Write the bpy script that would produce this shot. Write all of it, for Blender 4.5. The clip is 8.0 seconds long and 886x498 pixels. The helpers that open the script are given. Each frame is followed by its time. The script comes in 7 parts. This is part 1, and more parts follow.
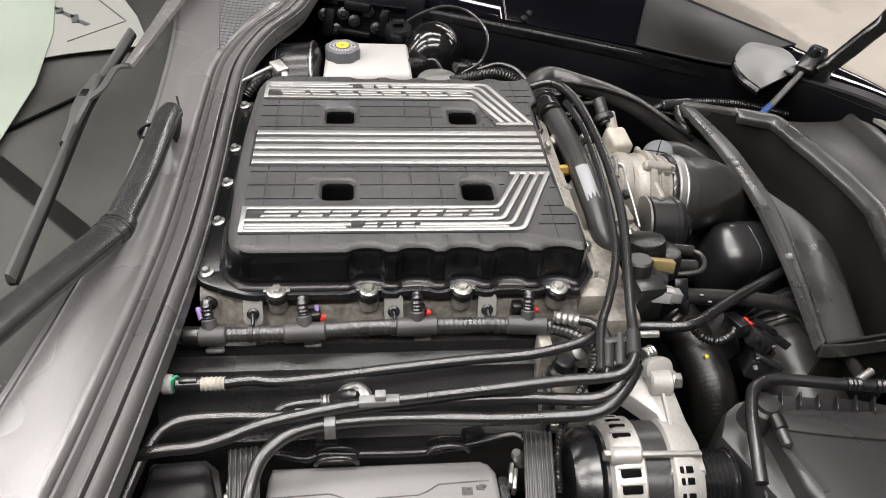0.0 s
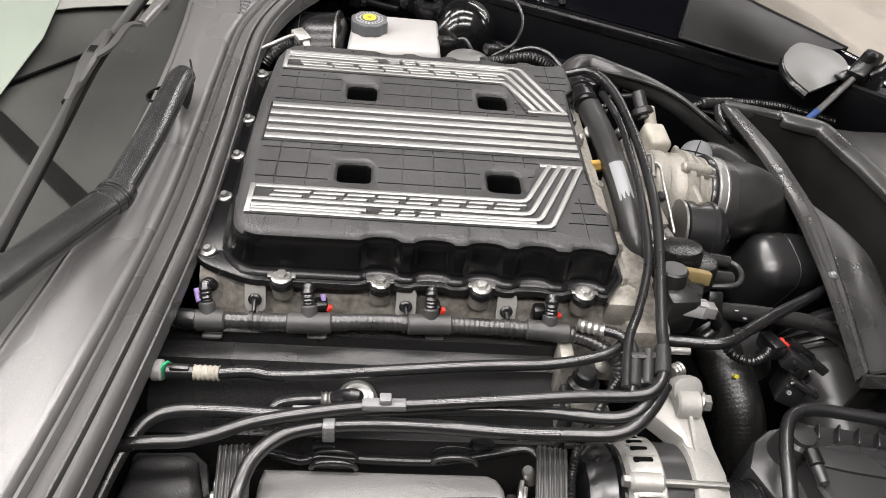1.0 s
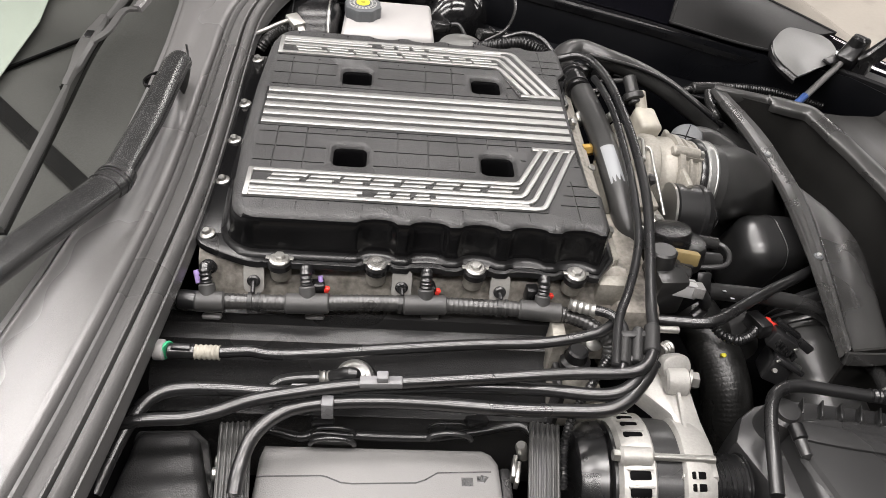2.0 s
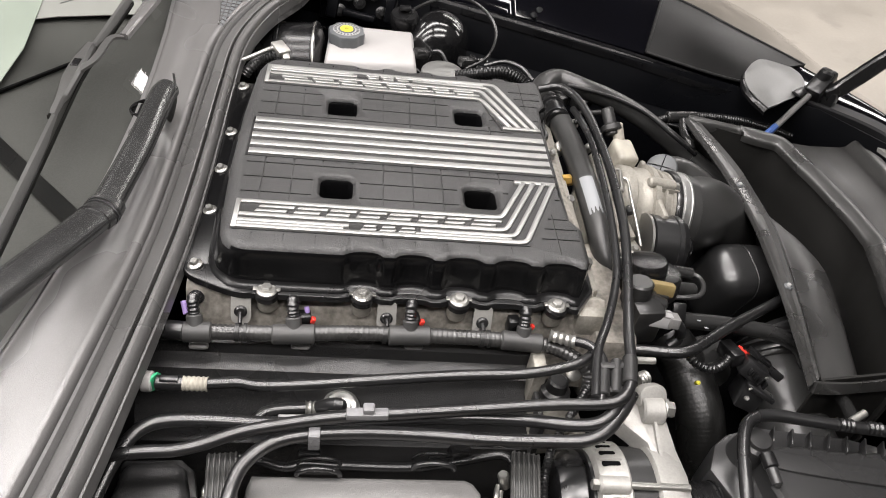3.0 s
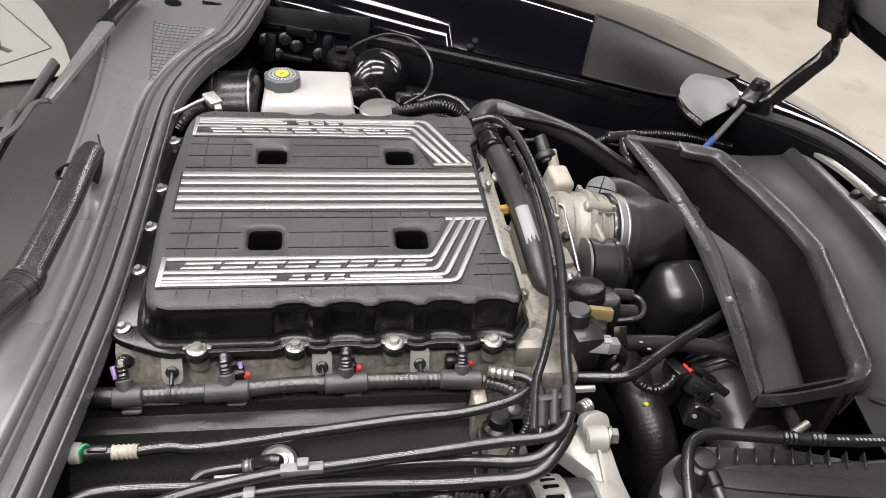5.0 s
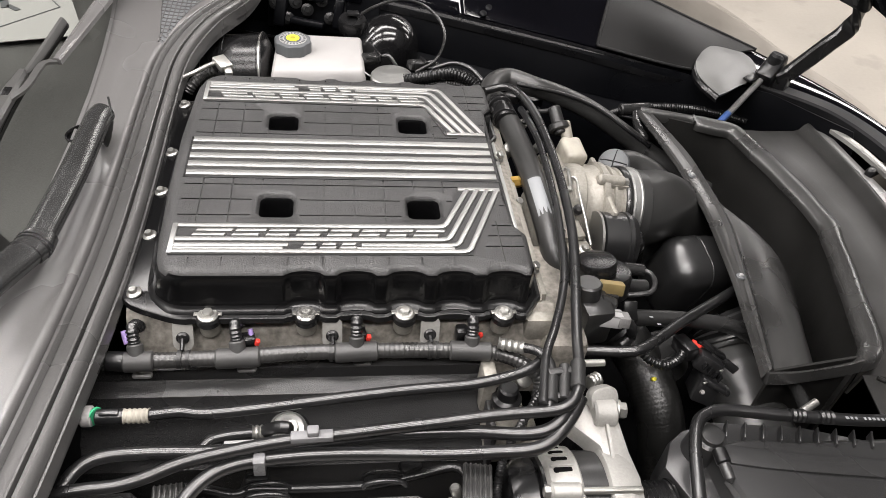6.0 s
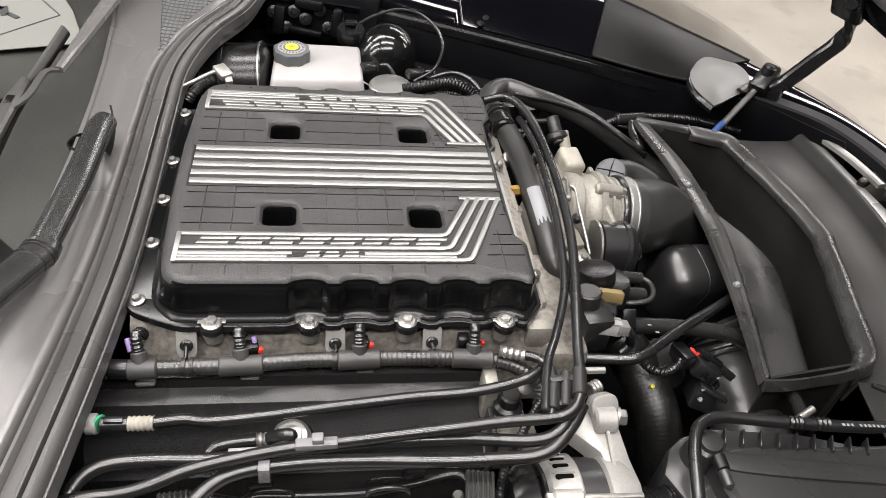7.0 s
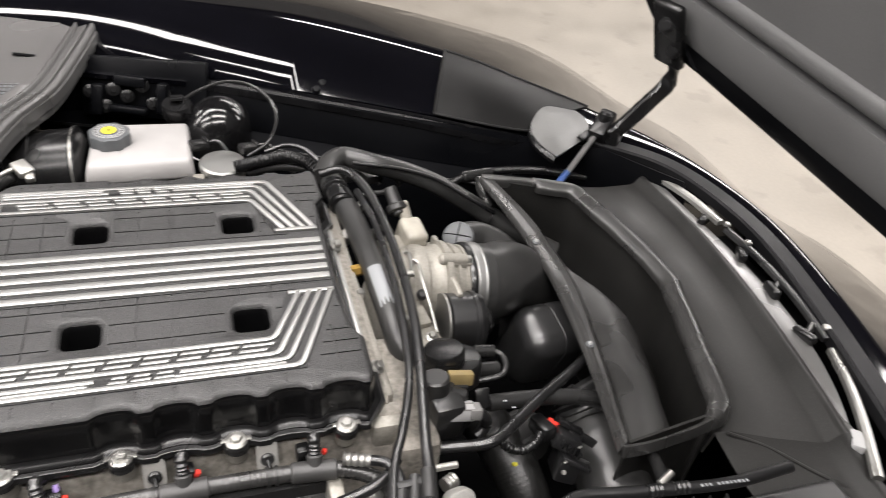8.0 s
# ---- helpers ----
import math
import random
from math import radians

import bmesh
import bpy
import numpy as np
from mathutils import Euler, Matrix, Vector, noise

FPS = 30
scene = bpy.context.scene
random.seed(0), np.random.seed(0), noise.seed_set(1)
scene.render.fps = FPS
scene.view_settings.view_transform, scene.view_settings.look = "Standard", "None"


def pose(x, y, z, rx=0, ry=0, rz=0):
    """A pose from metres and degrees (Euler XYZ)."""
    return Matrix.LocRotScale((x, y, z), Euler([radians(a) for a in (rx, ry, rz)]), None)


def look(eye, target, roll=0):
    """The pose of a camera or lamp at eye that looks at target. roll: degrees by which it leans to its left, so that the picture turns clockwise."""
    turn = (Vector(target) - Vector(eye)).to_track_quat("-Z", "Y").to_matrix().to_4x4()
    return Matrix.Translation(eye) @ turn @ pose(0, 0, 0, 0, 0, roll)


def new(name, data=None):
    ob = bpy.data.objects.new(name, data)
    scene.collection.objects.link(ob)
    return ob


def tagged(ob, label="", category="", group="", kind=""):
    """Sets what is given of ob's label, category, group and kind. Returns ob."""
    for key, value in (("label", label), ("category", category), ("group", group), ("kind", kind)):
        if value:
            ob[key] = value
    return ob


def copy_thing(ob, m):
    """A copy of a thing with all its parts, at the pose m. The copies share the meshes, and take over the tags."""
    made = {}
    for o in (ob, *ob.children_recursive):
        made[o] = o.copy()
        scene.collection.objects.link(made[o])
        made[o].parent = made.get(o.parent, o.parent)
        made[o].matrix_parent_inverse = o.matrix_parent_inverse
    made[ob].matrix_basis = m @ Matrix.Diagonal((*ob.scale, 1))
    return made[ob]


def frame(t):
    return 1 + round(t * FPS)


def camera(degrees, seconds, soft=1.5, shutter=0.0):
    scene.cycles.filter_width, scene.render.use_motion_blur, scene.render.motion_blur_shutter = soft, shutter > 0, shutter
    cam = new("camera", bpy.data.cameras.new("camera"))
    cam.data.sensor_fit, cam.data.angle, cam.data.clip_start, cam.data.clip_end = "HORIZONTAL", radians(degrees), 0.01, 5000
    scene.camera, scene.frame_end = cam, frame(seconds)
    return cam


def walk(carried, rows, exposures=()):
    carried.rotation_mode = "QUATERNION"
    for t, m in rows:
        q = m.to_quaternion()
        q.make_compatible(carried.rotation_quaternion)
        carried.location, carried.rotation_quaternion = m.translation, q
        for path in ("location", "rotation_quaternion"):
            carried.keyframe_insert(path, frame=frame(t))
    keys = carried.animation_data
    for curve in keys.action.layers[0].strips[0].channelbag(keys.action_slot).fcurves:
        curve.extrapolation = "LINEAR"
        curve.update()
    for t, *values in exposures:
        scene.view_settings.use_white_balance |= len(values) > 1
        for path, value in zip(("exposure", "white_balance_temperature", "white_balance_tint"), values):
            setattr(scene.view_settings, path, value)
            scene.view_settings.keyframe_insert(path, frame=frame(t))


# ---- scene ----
cam = camera(61.2, 8.0, soft=0.4, shutter=0.2)
PATH = [
    (0, (-0.044, -0.742, 1.372), (0.162, 0.775, 0.086), 4.4),
    (0.5, (-0.036, -0.688, 1.355), (0.136, 0.838, 0.075), 5.6),
    (1, (-0.046, -0.692, 1.343), (0.129, 0.796, 0.02), 7.7),
    (1.5, (-0.045, -0.701, 1.346), (0.137, 0.766, -0.001), 8.0),
    (2.8, (-0.061, -0.707, 1.368), (0.189, 0.751, 0.023), 9.6),
    (3, (-0.062, -0.703, 1.376), (0.201, 0.775, 0.054), 10.2),
    (3.5, (-0.056, -0.709, 1.384), (0.241, 0.827, 0.137), 9.8),
    (4, (-0.045, -0.707, 1.381), (0.247, 0.838, 0.146), 7.9),
    (4.5, (-0.023, -0.696, 1.392), (0.278, 0.842, 0.149), 6.9),
    (4.7, (-0.01, -0.696, 1.394), (0.297, 0.835, 0.144), 6.5),
    (6, (-0.018, -0.689, 1.391), (0.279, 0.773, 0.058), 7.9),
    (6.5, (-0.032, -0.693, 1.401), (0.264, 0.77, 0.07), 8.3),
    (7, (-0.031, -0.692, 1.395), (0.292, 0.78, 0.08), 8.6),
    (7.5, (-0.037, -0.676, 1.407), (0.321, 0.815, 0.123), 8.5),
    (7.6, (-0.032, -0.667, 1.416), (0.328, 0.83, 0.14), 7.9),
    (7.7, (-0.02, -0.656, 1.414), (0.37, 0.854, 0.162), 7.8),
    (7.8, (-0.003, -0.639, 1.406), (0.466, 0.871, 0.181), 8.2),
    (7.9, (0.021, -0.633, 1.41), (0.563, 0.863, 0.197), 8.7),
    (8, (0.041, -0.632, 1.412), (0.646, 0.843, 0.205), 9.0),
]
walk(cam, [(t, look(eye, target, roll)) for t, eye, target, roll in PATH])

# ---- world and light ----
world = bpy.data.worlds.new("world")
scene.world = world
world.use_nodes = True
world.node_tree.nodes["Background"].inputs[0].default_value = (0.5, 0.5, 0.5, 1)
world.node_tree.nodes["Background"].inputs[1].default_value = 0.1
LAMP_POWER = 56.0  # watts of each ceiling light
LAMP_COLOR = (1.0, 0.952, 0.93)


# ---- materials ----
def mat(name, color, rough=0.5, metal=0.0, coat=0.0, grain=0.0, scale=400.0, bump=0.0, spread=0.15, blotch=6.0, rough_spread=0.1, emit=0.0, spec=0.5, dust=0.0, spots=0.0, spot_scale=9.0):
    m = bpy.data.materials.new(name)
    m.use_nodes = True
    nt = m.node_tree
    b = nt.nodes["Principled BSDF"]
    b.inputs["Roughness"].default_value = rough
    b.inputs["Metallic"].default_value = metal
    b.inputs["Coat Weight"].default_value = coat
    b.inputs["Coat Roughness"].default_value = 0.04
    b.inputs["Specular IOR Level"].default_value = spec
    tc = nt.nodes.new("ShaderNodeTexCoord")
    big = nt.nodes.new("ShaderNodeTexNoise")
    big.inputs["Scale"].default_value = blotch
    big.inputs["Detail"].default_value = 6 if rough > 0.38 else 2
    fine = nt.nodes.new("ShaderNodeTexNoise")
    fine.inputs["Scale"].default_value = scale
    fine.inputs["Detail"].default_value = 3
    nt.links.new(tc.outputs["Object"], big.inputs["Vector"])
    nt.links.new(tc.outputs["Object"], fine.inputs["Vector"])
    mix = nt.nodes.new("ShaderNodeMath")
    mix.operation = "MULTIPLY_ADD"
    mix.inputs[1].default_value = grain
    nt.links.new(fine.outputs[0], mix.inputs[0])
    nt.links.new(big.outputs[0], mix.inputs[2])
    ramp = nt.nodes.new("ShaderNodeMapRange")
    ramp.interpolation_type = "SMOOTHSTEP"
    ramp.inputs[1].default_value, ramp.inputs[2].default_value = 0.3, 0.7 + grain
    ramp.inputs[3].default_value, ramp.inputs[4].default_value = 1 - spread, 1 + spread
    nt.links.new(mix.outputs[0], ramp.inputs[0])
    tint = nt.nodes.new("ShaderNodeVectorMath")
    tint.operation = "SCALE"
    tint.inputs[0].default_value = color
    nt.links.new(ramp.outputs[0], tint.inputs["Scale"])
    shade = tint.outputs[0]
    for amount, size, low, high, tone in ((dust, 1300.0, 0.62, 0.70, (0.22, 0.21, 0.2)), (spots, spot_scale, 0.60, 0.68, tuple(c * 0.45 for c in color))):
        if amount:
            speck = nt.nodes.new("ShaderNodeTexNoise")
            speck.inputs["Scale"].default_value = size
            speck.inputs["Detail"].default_value = 1 if amount == dust else 4
            nt.links.new(tc.outputs["Object"], speck.inputs["Vector"])
            cut = nt.nodes.new("ShaderNodeMapRange")
            cut.inputs[1].default_value, cut.inputs[2].default_value = low, high
            cut.inputs[3].default_value, cut.inputs[4].default_value = 0.0, amount
            nt.links.new(speck.outputs[0], cut.inputs[0])
            blend = nt.nodes.new("ShaderNodeMix")
            blend.data_type = "RGBA"
            blend.inputs[7].default_value = (*tone, 1)
            nt.links.new(cut.outputs[0], blend.inputs[0])
            nt.links.new(shade, blend.inputs[6])
            shade = blend.outputs[2]
    nt.links.new(shade, b.inputs["Base Color"])
    rr = nt.nodes.new("ShaderNodeMapRange")
    rr.interpolation_type = "SMOOTHSTEP"
    rr.inputs[1].default_value, rr.inputs[2].default_value = 0.3, 0.7
    rr.inputs[3].default_value, rr.inputs[4].default_value = max(rough - rough_spread, 0.02), rough + rough_spread
    nt.links.new(big.outputs[0], rr.inputs[0])
    nt.links.new(rr.outputs[0], b.inputs["Roughness"])
    if bump:
        bp = nt.nodes.new("ShaderNodeBump")
        bp.inputs["Strength"].default_value = bump
        bp.inputs["Distance"].default_value = 0.0006
        nt.links.new(fine.outputs[0], bp.inputs["Height"])
        nt.links.new(bp.outputs[0], b.inputs["Normal"])
    if emit:
        b.inputs["Emission Color"].default_value = (1.0, 0.952, 0.93, 1)
        b.inputs["Emission Strength"].default_value = emit
    return m


BLACK = mat("black_textured_plastic", (0.018, 0.018, 0.0184), 0.33, grain=1.0, scale=900, bump=0.55, spread=0.45, dust=0.2, spec=0.5)
COVER = mat("cover_plastic", (0.0306, 0.0306, 0.03105), 0.44, grain=2.0, scale=700, bump=1.2, blotch=12, spread=0.6, dust=0.45)
SIDE = mat("smooth_shaded_side", (0.004, 0.004, 0.0043), 0.2, grain=0.3, scale=500, bump=0.05, rough_spread=0.03, spec=0.35)
SATIN = mat("satin_black_plastic", (0.007, 0.007, 0.0074), 0.28, grain=0.3, scale=600, rough_spread=0.03, dust=0.06, spec=0.5)
GLOSS = mat("gloss_black_tube", (0.010, 0.010, 0.0105), 0.285, grain=0.2, scale=300, rough_spread=0.02, blotch=14, spec=0.95)
RUBBER = mat("black_rubber", (0.018, 0.018, 0.018), 0.33, grain=0.5, scale=700, spec=0.55, dust=0.05)
# near black puts the shade of holes and the deep bay into colour
DARK = mat("recess_shade_black", (0.003, 0.003, 0.0033), 0.7, grain=0.3, spec=0.05)
CONDUIT = mat("dusty_conduit_plastic", (0.032, 0.0315, 0.031), 0.30, grain=0.4, scale=700, rough_spread=0.05, blotch=30, spread=0.3, spec=0.8)
TEE = mat("moulded_tee_rubber", (0.046, 0.0455, 0.045), 0.44, grain=0.4, scale=800, rough_spread=0.05, blotch=30, spread=0.25, spec=0.5)
COWL = mat("grey_cowl_plastic", (0.108, 0.1055, 0.1045), 0.23, grain=0.8, scale=1400, bump=0.2, blotch=4, spread=0.2, dust=0.12, spec=0.9)
SEAL = mat("seal_rubber", (0.070, 0.069, 0.068), 0.34, grain=0.6, scale=600, bump=0.2, dust=0.12, spec=0.7)
WIPER = mat("worn_wiper_paint", (0.022, 0.022, 0.022), 0.23, grain=0.1, scale=500, spread=0.10, rough_spread=0.02, blotch=40, spec=1.0)
STRAP = mat("grey_rubber_strap", (0.055, 0.0545, 0.053), 0.4, grain=0.5, scale=500, bump=0.2)
PAINT = mat("black_paint", (0.002, 0.002, 0.003), 0.3, coat=1.0, scale=900, rough_spread=0.02, spec=0.0)
PAINT.node_tree.nodes["Principled BSDF"].inputs["Coat Roughness"].default_value = 0.06
PAINT.node_tree.nodes["Principled BSDF"].inputs["Coat IOR"].default_value = 1.55
LACQUER = mat("polished_black_lacquer", (0.004, 0.004, 0.005), 0.3, coat=1.0, scale=900, rough_spread=0.02, spec=0.0)
LACQUER.node_tree.nodes["Principled BSDF"].inputs["Coat Roughness"].default_value = 0.04
LACQUER.node_tree.nodes["Principled BSDF"].inputs["Coat IOR"].default_value = 1.9
RAIL = mat("dulled_black_paint", (0.003, 0.003, 0.0035), 0.30, grain=0.3, scale=500, rough_spread=0.08, blotch=20, spec=0.3)
INNER = mat("inner_fender_plastic", (0.0028, 0.003, 0.0038), 0.36, grain=0.3, scale=500, bump=0.15, spec=0.12)
TROUGH = mat("moulded_cover_plastic", (0.036, 0.0357, 0.035), 0.32, grain=0.3, scale=900, rough_spread=0.10, blotch=9, spread=0.5, spec=0.85, dust=0.04)
ROLLED = mat("worn_rim_plastic", (0.032, 0.0317, 0.031), 0.28, grain=0.2, scale=900, rough_spread=0.03, blotch=14, spread=0.3, spec=0.95)
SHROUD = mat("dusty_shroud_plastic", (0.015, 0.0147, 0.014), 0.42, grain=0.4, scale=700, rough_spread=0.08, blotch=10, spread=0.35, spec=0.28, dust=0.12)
DUCT = mat("grey_black_duct_plastic", (0.026, 0.026, 0.0264), 0.31, grain=0.5, scale=900, rough_spread=0.05, spread=0.3, dust=0.1, spec=0.65)
POLISH = mat("polished_black_moulding", (0.006, 0.006, 0.0064), 0.15, grain=0.1, scale=300, rough_spread=0.01, spec=0.6)
BULB = mat("smooth_resonator_plastic", (0.022, 0.022, 0.0225), 0.34, grain=0.3, scale=700, rough_spread=0.05, blotch=10, spec=1.0, dust=0.06)
NOSE = mat("grey_nose_panel", (0.10, 0.099, 0.097), 0.25, grain=0.2, scale=500, bump=0.05, spec=0.8)
ELBOW = mat("grey_rubber_duct", (0.034, 0.034, 0.0335), 0.36, grain=0.4, scale=700, rough_spread=0.06, blotch=12, spread=0.3, spec=0.6, dust=0.08)
FLAP = mat("satin_flap_rubber", (0.007, 0.007, 0.007), 0.42, grain=0.3, scale=400, bump=0.15, spec=0.2, dust=0.08)
NOSESEAL = mat("matt_nose_rubber", (0.006, 0.006, 0.0068), 0.5, grain=0.4, scale=600, bump=0.2, spec=0.2)
FLAPGREY = mat("grey_flap_plastic", (0.14, 0.14, 0.137), 0.42, grain=0.3, scale=400, spread=0.2, blotch=12)
DISC = mat("satin_aluminium", (0.33, 0.33, 0.32), 0.34, metal=0.8, spread=0.1, blotch=15)
ALU = mat("cast_aluminium", (0.29, 0.275, 0.243), 0.42, metal=0.3, grain=1.2, scale=300, bump=0.6, blotch=30, spread=0.28)
ALUPALE = mat("fresh_cast_aluminium", (0.38, 0.372, 0.352), 0.40, metal=0.35, grain=1.0, scale=350, bump=0.5, blotch=20, spread=0.15)
ALUDARK = mat("grimy_cast_aluminium", (0.27, 0.25, 0.222), 0.55, metal=0.3, grain=0.8, scale=180, bump=0.7, blotch=45, spread=0.6)
BRIGHT = mat("brushed_metal", (0.46, 0.46, 0.45), 0.46, metal=1.0, grain=0.6, scale=900, bump=0.06, spread=0.06, rough_spread=0.02)
STEEL = mat("zinc_steel", (0.40, 0.395, 0.375), 0.36, metal=0.85, grain=0.4, scale=500, bump=0.1)
WHITE = mat("white_reservoir_plastic", (0.33, 0.32, 0.315), 0.4, spread=0.10, blotch=10)
CREAM = mat("cream_plastic", (0.33, 0.31, 0.265), 0.45, spread=0.2, blotch=40)
GREY = mat("grey_plastic", (0.165, 0.162, 0.159), 0.45, grain=0.8, scale=900, bump=0.5, spread=0.2)
LIGHTGREY = mat("pale_grey_plastic", (0.33, 0.33, 0.33), 0.45, spread=0.1)
CLIP = mat("translucent_clip_plastic", (0.15, 0.15, 0.155), 0.35, spread=0.15, blotch=40)
RED = mat("red_clip", (0.75, 0.05, 0.035), 0.4, spread=0.05)
GREEN = mat("green_ring", (0.05, 0.42, 0.20), 0.4, spread=0.05)
GOLD = mat("tan_connector", (0.20, 0.15, 0.065), 0.5, spread=0.15, blotch=60)
BRASS = mat("brass", (0.70, 0.45, 0.12), 0.3, metal=0.9, spread=0.2, blotch=60)
PURPLE = mat("purple_tape", (0.35, 0.25, 0.55), 0.5, spread=0.1)
YELLOW = mat("yellow_print", (0.80, 0.72, 0.05), 0.5, spread=0.03)
CAPGREY = mat("dark_grey_cap", (0.10, 0.105, 0.11), 0.45, grain=0.3)
PAPER = mat("white_paper", (0.33, 0.33, 0.32), 0.7, spread=0.03)
BLUE = mat("blue_grip", (0.05, 0.10, 0.28), 0.35, spread=0.1)
FLOOR = mat("sealed_concrete", (0.275, 0.250, 0.215), 0.45, grain=0.3, scale=60, bump=0.05, spread=0.12, blotch=3.0, spots=0.25, spot_scale=5.0)
WALL = mat("painted_wall", (0.085, 0.082, 0.078), 0.8, spread=0.05, blotch=1.5)
CEIL = mat("grey_ceiling", (0.034, 0.034, 0.035), 0.85, spread=0.04, blotch=1.0)
LAMP = mat("lamp_diffuser", (0.9, 0.9, 0.88), 0.5, emit=4.0, spread=0.02)
DASH = mat("dashboard_vinyl", (0.065, 0.065, 0.063), 0.45, grain=0.4, scale=500, bump=0.3, spread=0.5, blotch=4)
LABEL = mat("paper_label", (0.27, 0.28, 0.29), 0.45, spread=0.06)
HOODIN = mat("hood_liner", (0.14, 0.14, 0.14), 0.55, grain=0.5, scale=500, bump=0.3)


def glass_material():
    m = bpy.data.materials.new("windshield_glass")
    m.use_nodes = True
    nt = m.node_tree
    for n in list(nt.nodes):
        nt.nodes.remove(n)
    out = nt.nodes.new("ShaderNodeOutputMaterial")
    mixs = nt.nodes.new("ShaderNodeMixShader")
    tr = nt.nodes.new("ShaderNodeBsdfTransparent")
    tr.inputs[0].default_value = (0.60, 0.61, 0.585, 1)
    gl = nt.nodes.new("ShaderNodeBsdfGlossy")
    gl.inputs["Roughness"].default_value = 0.02
    fr = nt.nodes.new("ShaderNodeFresnel")
    fr.inputs[0].default_value = 1.5
    nt.links.new(fr.outputs[0], mixs.inputs[0])
    nt.links.new(tr.outputs[0], mixs.inputs[1])
    nt.links.new(gl.outputs[0], mixs.inputs[2])
    nt.links.new(mixs.outputs[0], out.inputs[0])
    return m


GLASS = glass_material()


# ---- shape helpers ----
def part(name, bm, material, parent=None, label="", angle=35):
    """Links a bmesh in world coordinates as one mesh object under a thing or a part."""
    me = bpy.data.meshes.new(name)
    bmesh.ops.recalc_face_normals(bm, faces=bm.faces)
    bm.to_mesh(me)
    bm.free()
    me.materials.append(material)
    for p in me.polygons:
        p.use_smooth = True
    me.set_sharp_from_angle(angle=radians(angle))
    ob = new(name, me)
    if parent is not None:
        ob.parent = parent
        ob.matrix_parent_inverse = Matrix.Translation(-Vector(parent["base"])) if "base" in parent else Matrix()
    if label:
        tagged(ob, label)
    return ob


def thing(name, base, label, category, group="", kind=""):
    ob = new(name)
    ob.location = base
    ob.empty_display_size = 0.02
    ob["base"] = list(base)
    return tagged(ob, label, category, group, kind)


def box(c, s, rot=(0, 0, 0), bevel=0.0, seg=2, bm=None):
    bm2 = bmesh.new()
    bmesh.ops.create_cube(bm2, size=1)
    bmesh.ops.scale(bm2, vec=s, verts=bm2.verts)
    if bevel:
        bmesh.ops.bevel(bm2, geom=bm2.edges[:], offset=bevel, segments=seg, profile=0.5, affect="EDGES")
    bmesh.ops.transform(bm2, matrix=pose(*c, *rot), verts=bm2.verts)
    return join(bm, bm2)


def join(bm, other):
    if bm is None:
        return other
    tmp = bpy.data.meshes.new("tmp")
    other.to_mesh(tmp)
    other.free()
    bm.from_mesh(tmp)
    bpy.data.meshes.remove(tmp)
    return bm


def frame_of(d):
    d = Vector(d).normalized()
    return d.to_track_quat("Z", "Y").to_matrix().to_4x4()


def lathe(profile, base, axis, seg=24, bm=None):
    """Turns (radius, height) rows about an axis; closed at both ends."""
    m = Matrix.Translation(base) @ frame_of(axis)
    bm2 = bmesh.new()
    rings = []
    for r, h in profile:
        rings.append([bm2.verts.new(m @ Vector((r * math.cos(k * math.tau / seg), r * math.sin(k * math.tau / seg), h))) for k in range(seg)])
    for a, b in zip(rings, rings[1:]):
        for k in range(seg):
            bm2.faces.new((a[k], a[(k + 1) % seg], b[(k + 1) % seg], b[k]))
    bm2.faces.new(rings[0][::-1])
    bm2.faces.new(rings[-1])
    return join(bm, bm2)


def rod(a, b, r, r2=None, seg=16, edge=0.0, bm=None):
    a, b = Vector(a), Vector(b)
    n = (b - a).length
    r2 = r if r2 is None else r2
    prof = [(r, 0), (r2, n)] if not edge else [(r - edge, 0), (r, edge), (r2, n - edge), (r2 - edge, n)]
    return lathe(prof, a, b - a, seg, bm)


def smooth_path(pts, step=0.004):
    """Points along a centripetal curve through the given ones."""
    p = [Vector(q) for q in pts]
    p = [p[0] * 2 - p[1]] + p + [p[-1] * 2 - p[-2]]
    out = []
    for i in range(1, len(p) - 2):
        n = max(2, int((p[i + 1] - p[i]).length / step))
        for k in range(n):
            t = k / n
            a, b, c, d = p[i - 1], p[i], p[i + 1], p[i + 2]
            out.append(0.5 * ((2 * b) + (c - a) * t + (2 * a - 5 * b + 4 * c - d) * t * t + (3 * b - a - 3 * c + d) * t ** 3))
    out.append(p[-2])
    return out


def sweep(path, section, bm=None, closed=True, up=(0, 0, 1)):
    """Carries a section (across, up) along a path; section may be a function of the step and length."""
    bm2 = bmesh.new()
    rings = []
    dist = 0.0
    for i, q in enumerate(path):
        d = (path[min(i + 1, len(path) - 1)] - path[max(i - 1, 0)]).normalized()
        if i:
            dist += (q - path[i - 1]).length
        side = d.cross(Vector(up))
        if side.length < 0.05:
            side = d.cross(Vector((0, 1, 0)))
        side.normalize()
        top = side.cross(d)
        sec = section(dist) if callable(section) else section
        rings.append([bm2.verts.new(q + side * a + top * b) for a, b in sec])
    n = len(rings[0])
    for a, b in zip(rings, rings[1:]):
        for k in range(n if closed else n - 1):
            bm2.faces.new((a[k], a[(k + 1) % n], b[(k + 1) % n], b[k]))
    if closed:
        bm2.faces.new(rings[0][::-1])
        bm2.faces.new(rings[-1])
    return join(bm, bm2)


def even(pts, n):
    """n points at even steps along a smooth path."""
    p = smooth_path(pts, 0.003)
    return [p[round(k * (len(p) - 1) / (n - 1))] for k in range(n)]


def circle(r, seg=12):
    return [(r * math.cos(k * math.tau / seg), r * math.sin(k * math.tau / seg)) for k in range(seg)]


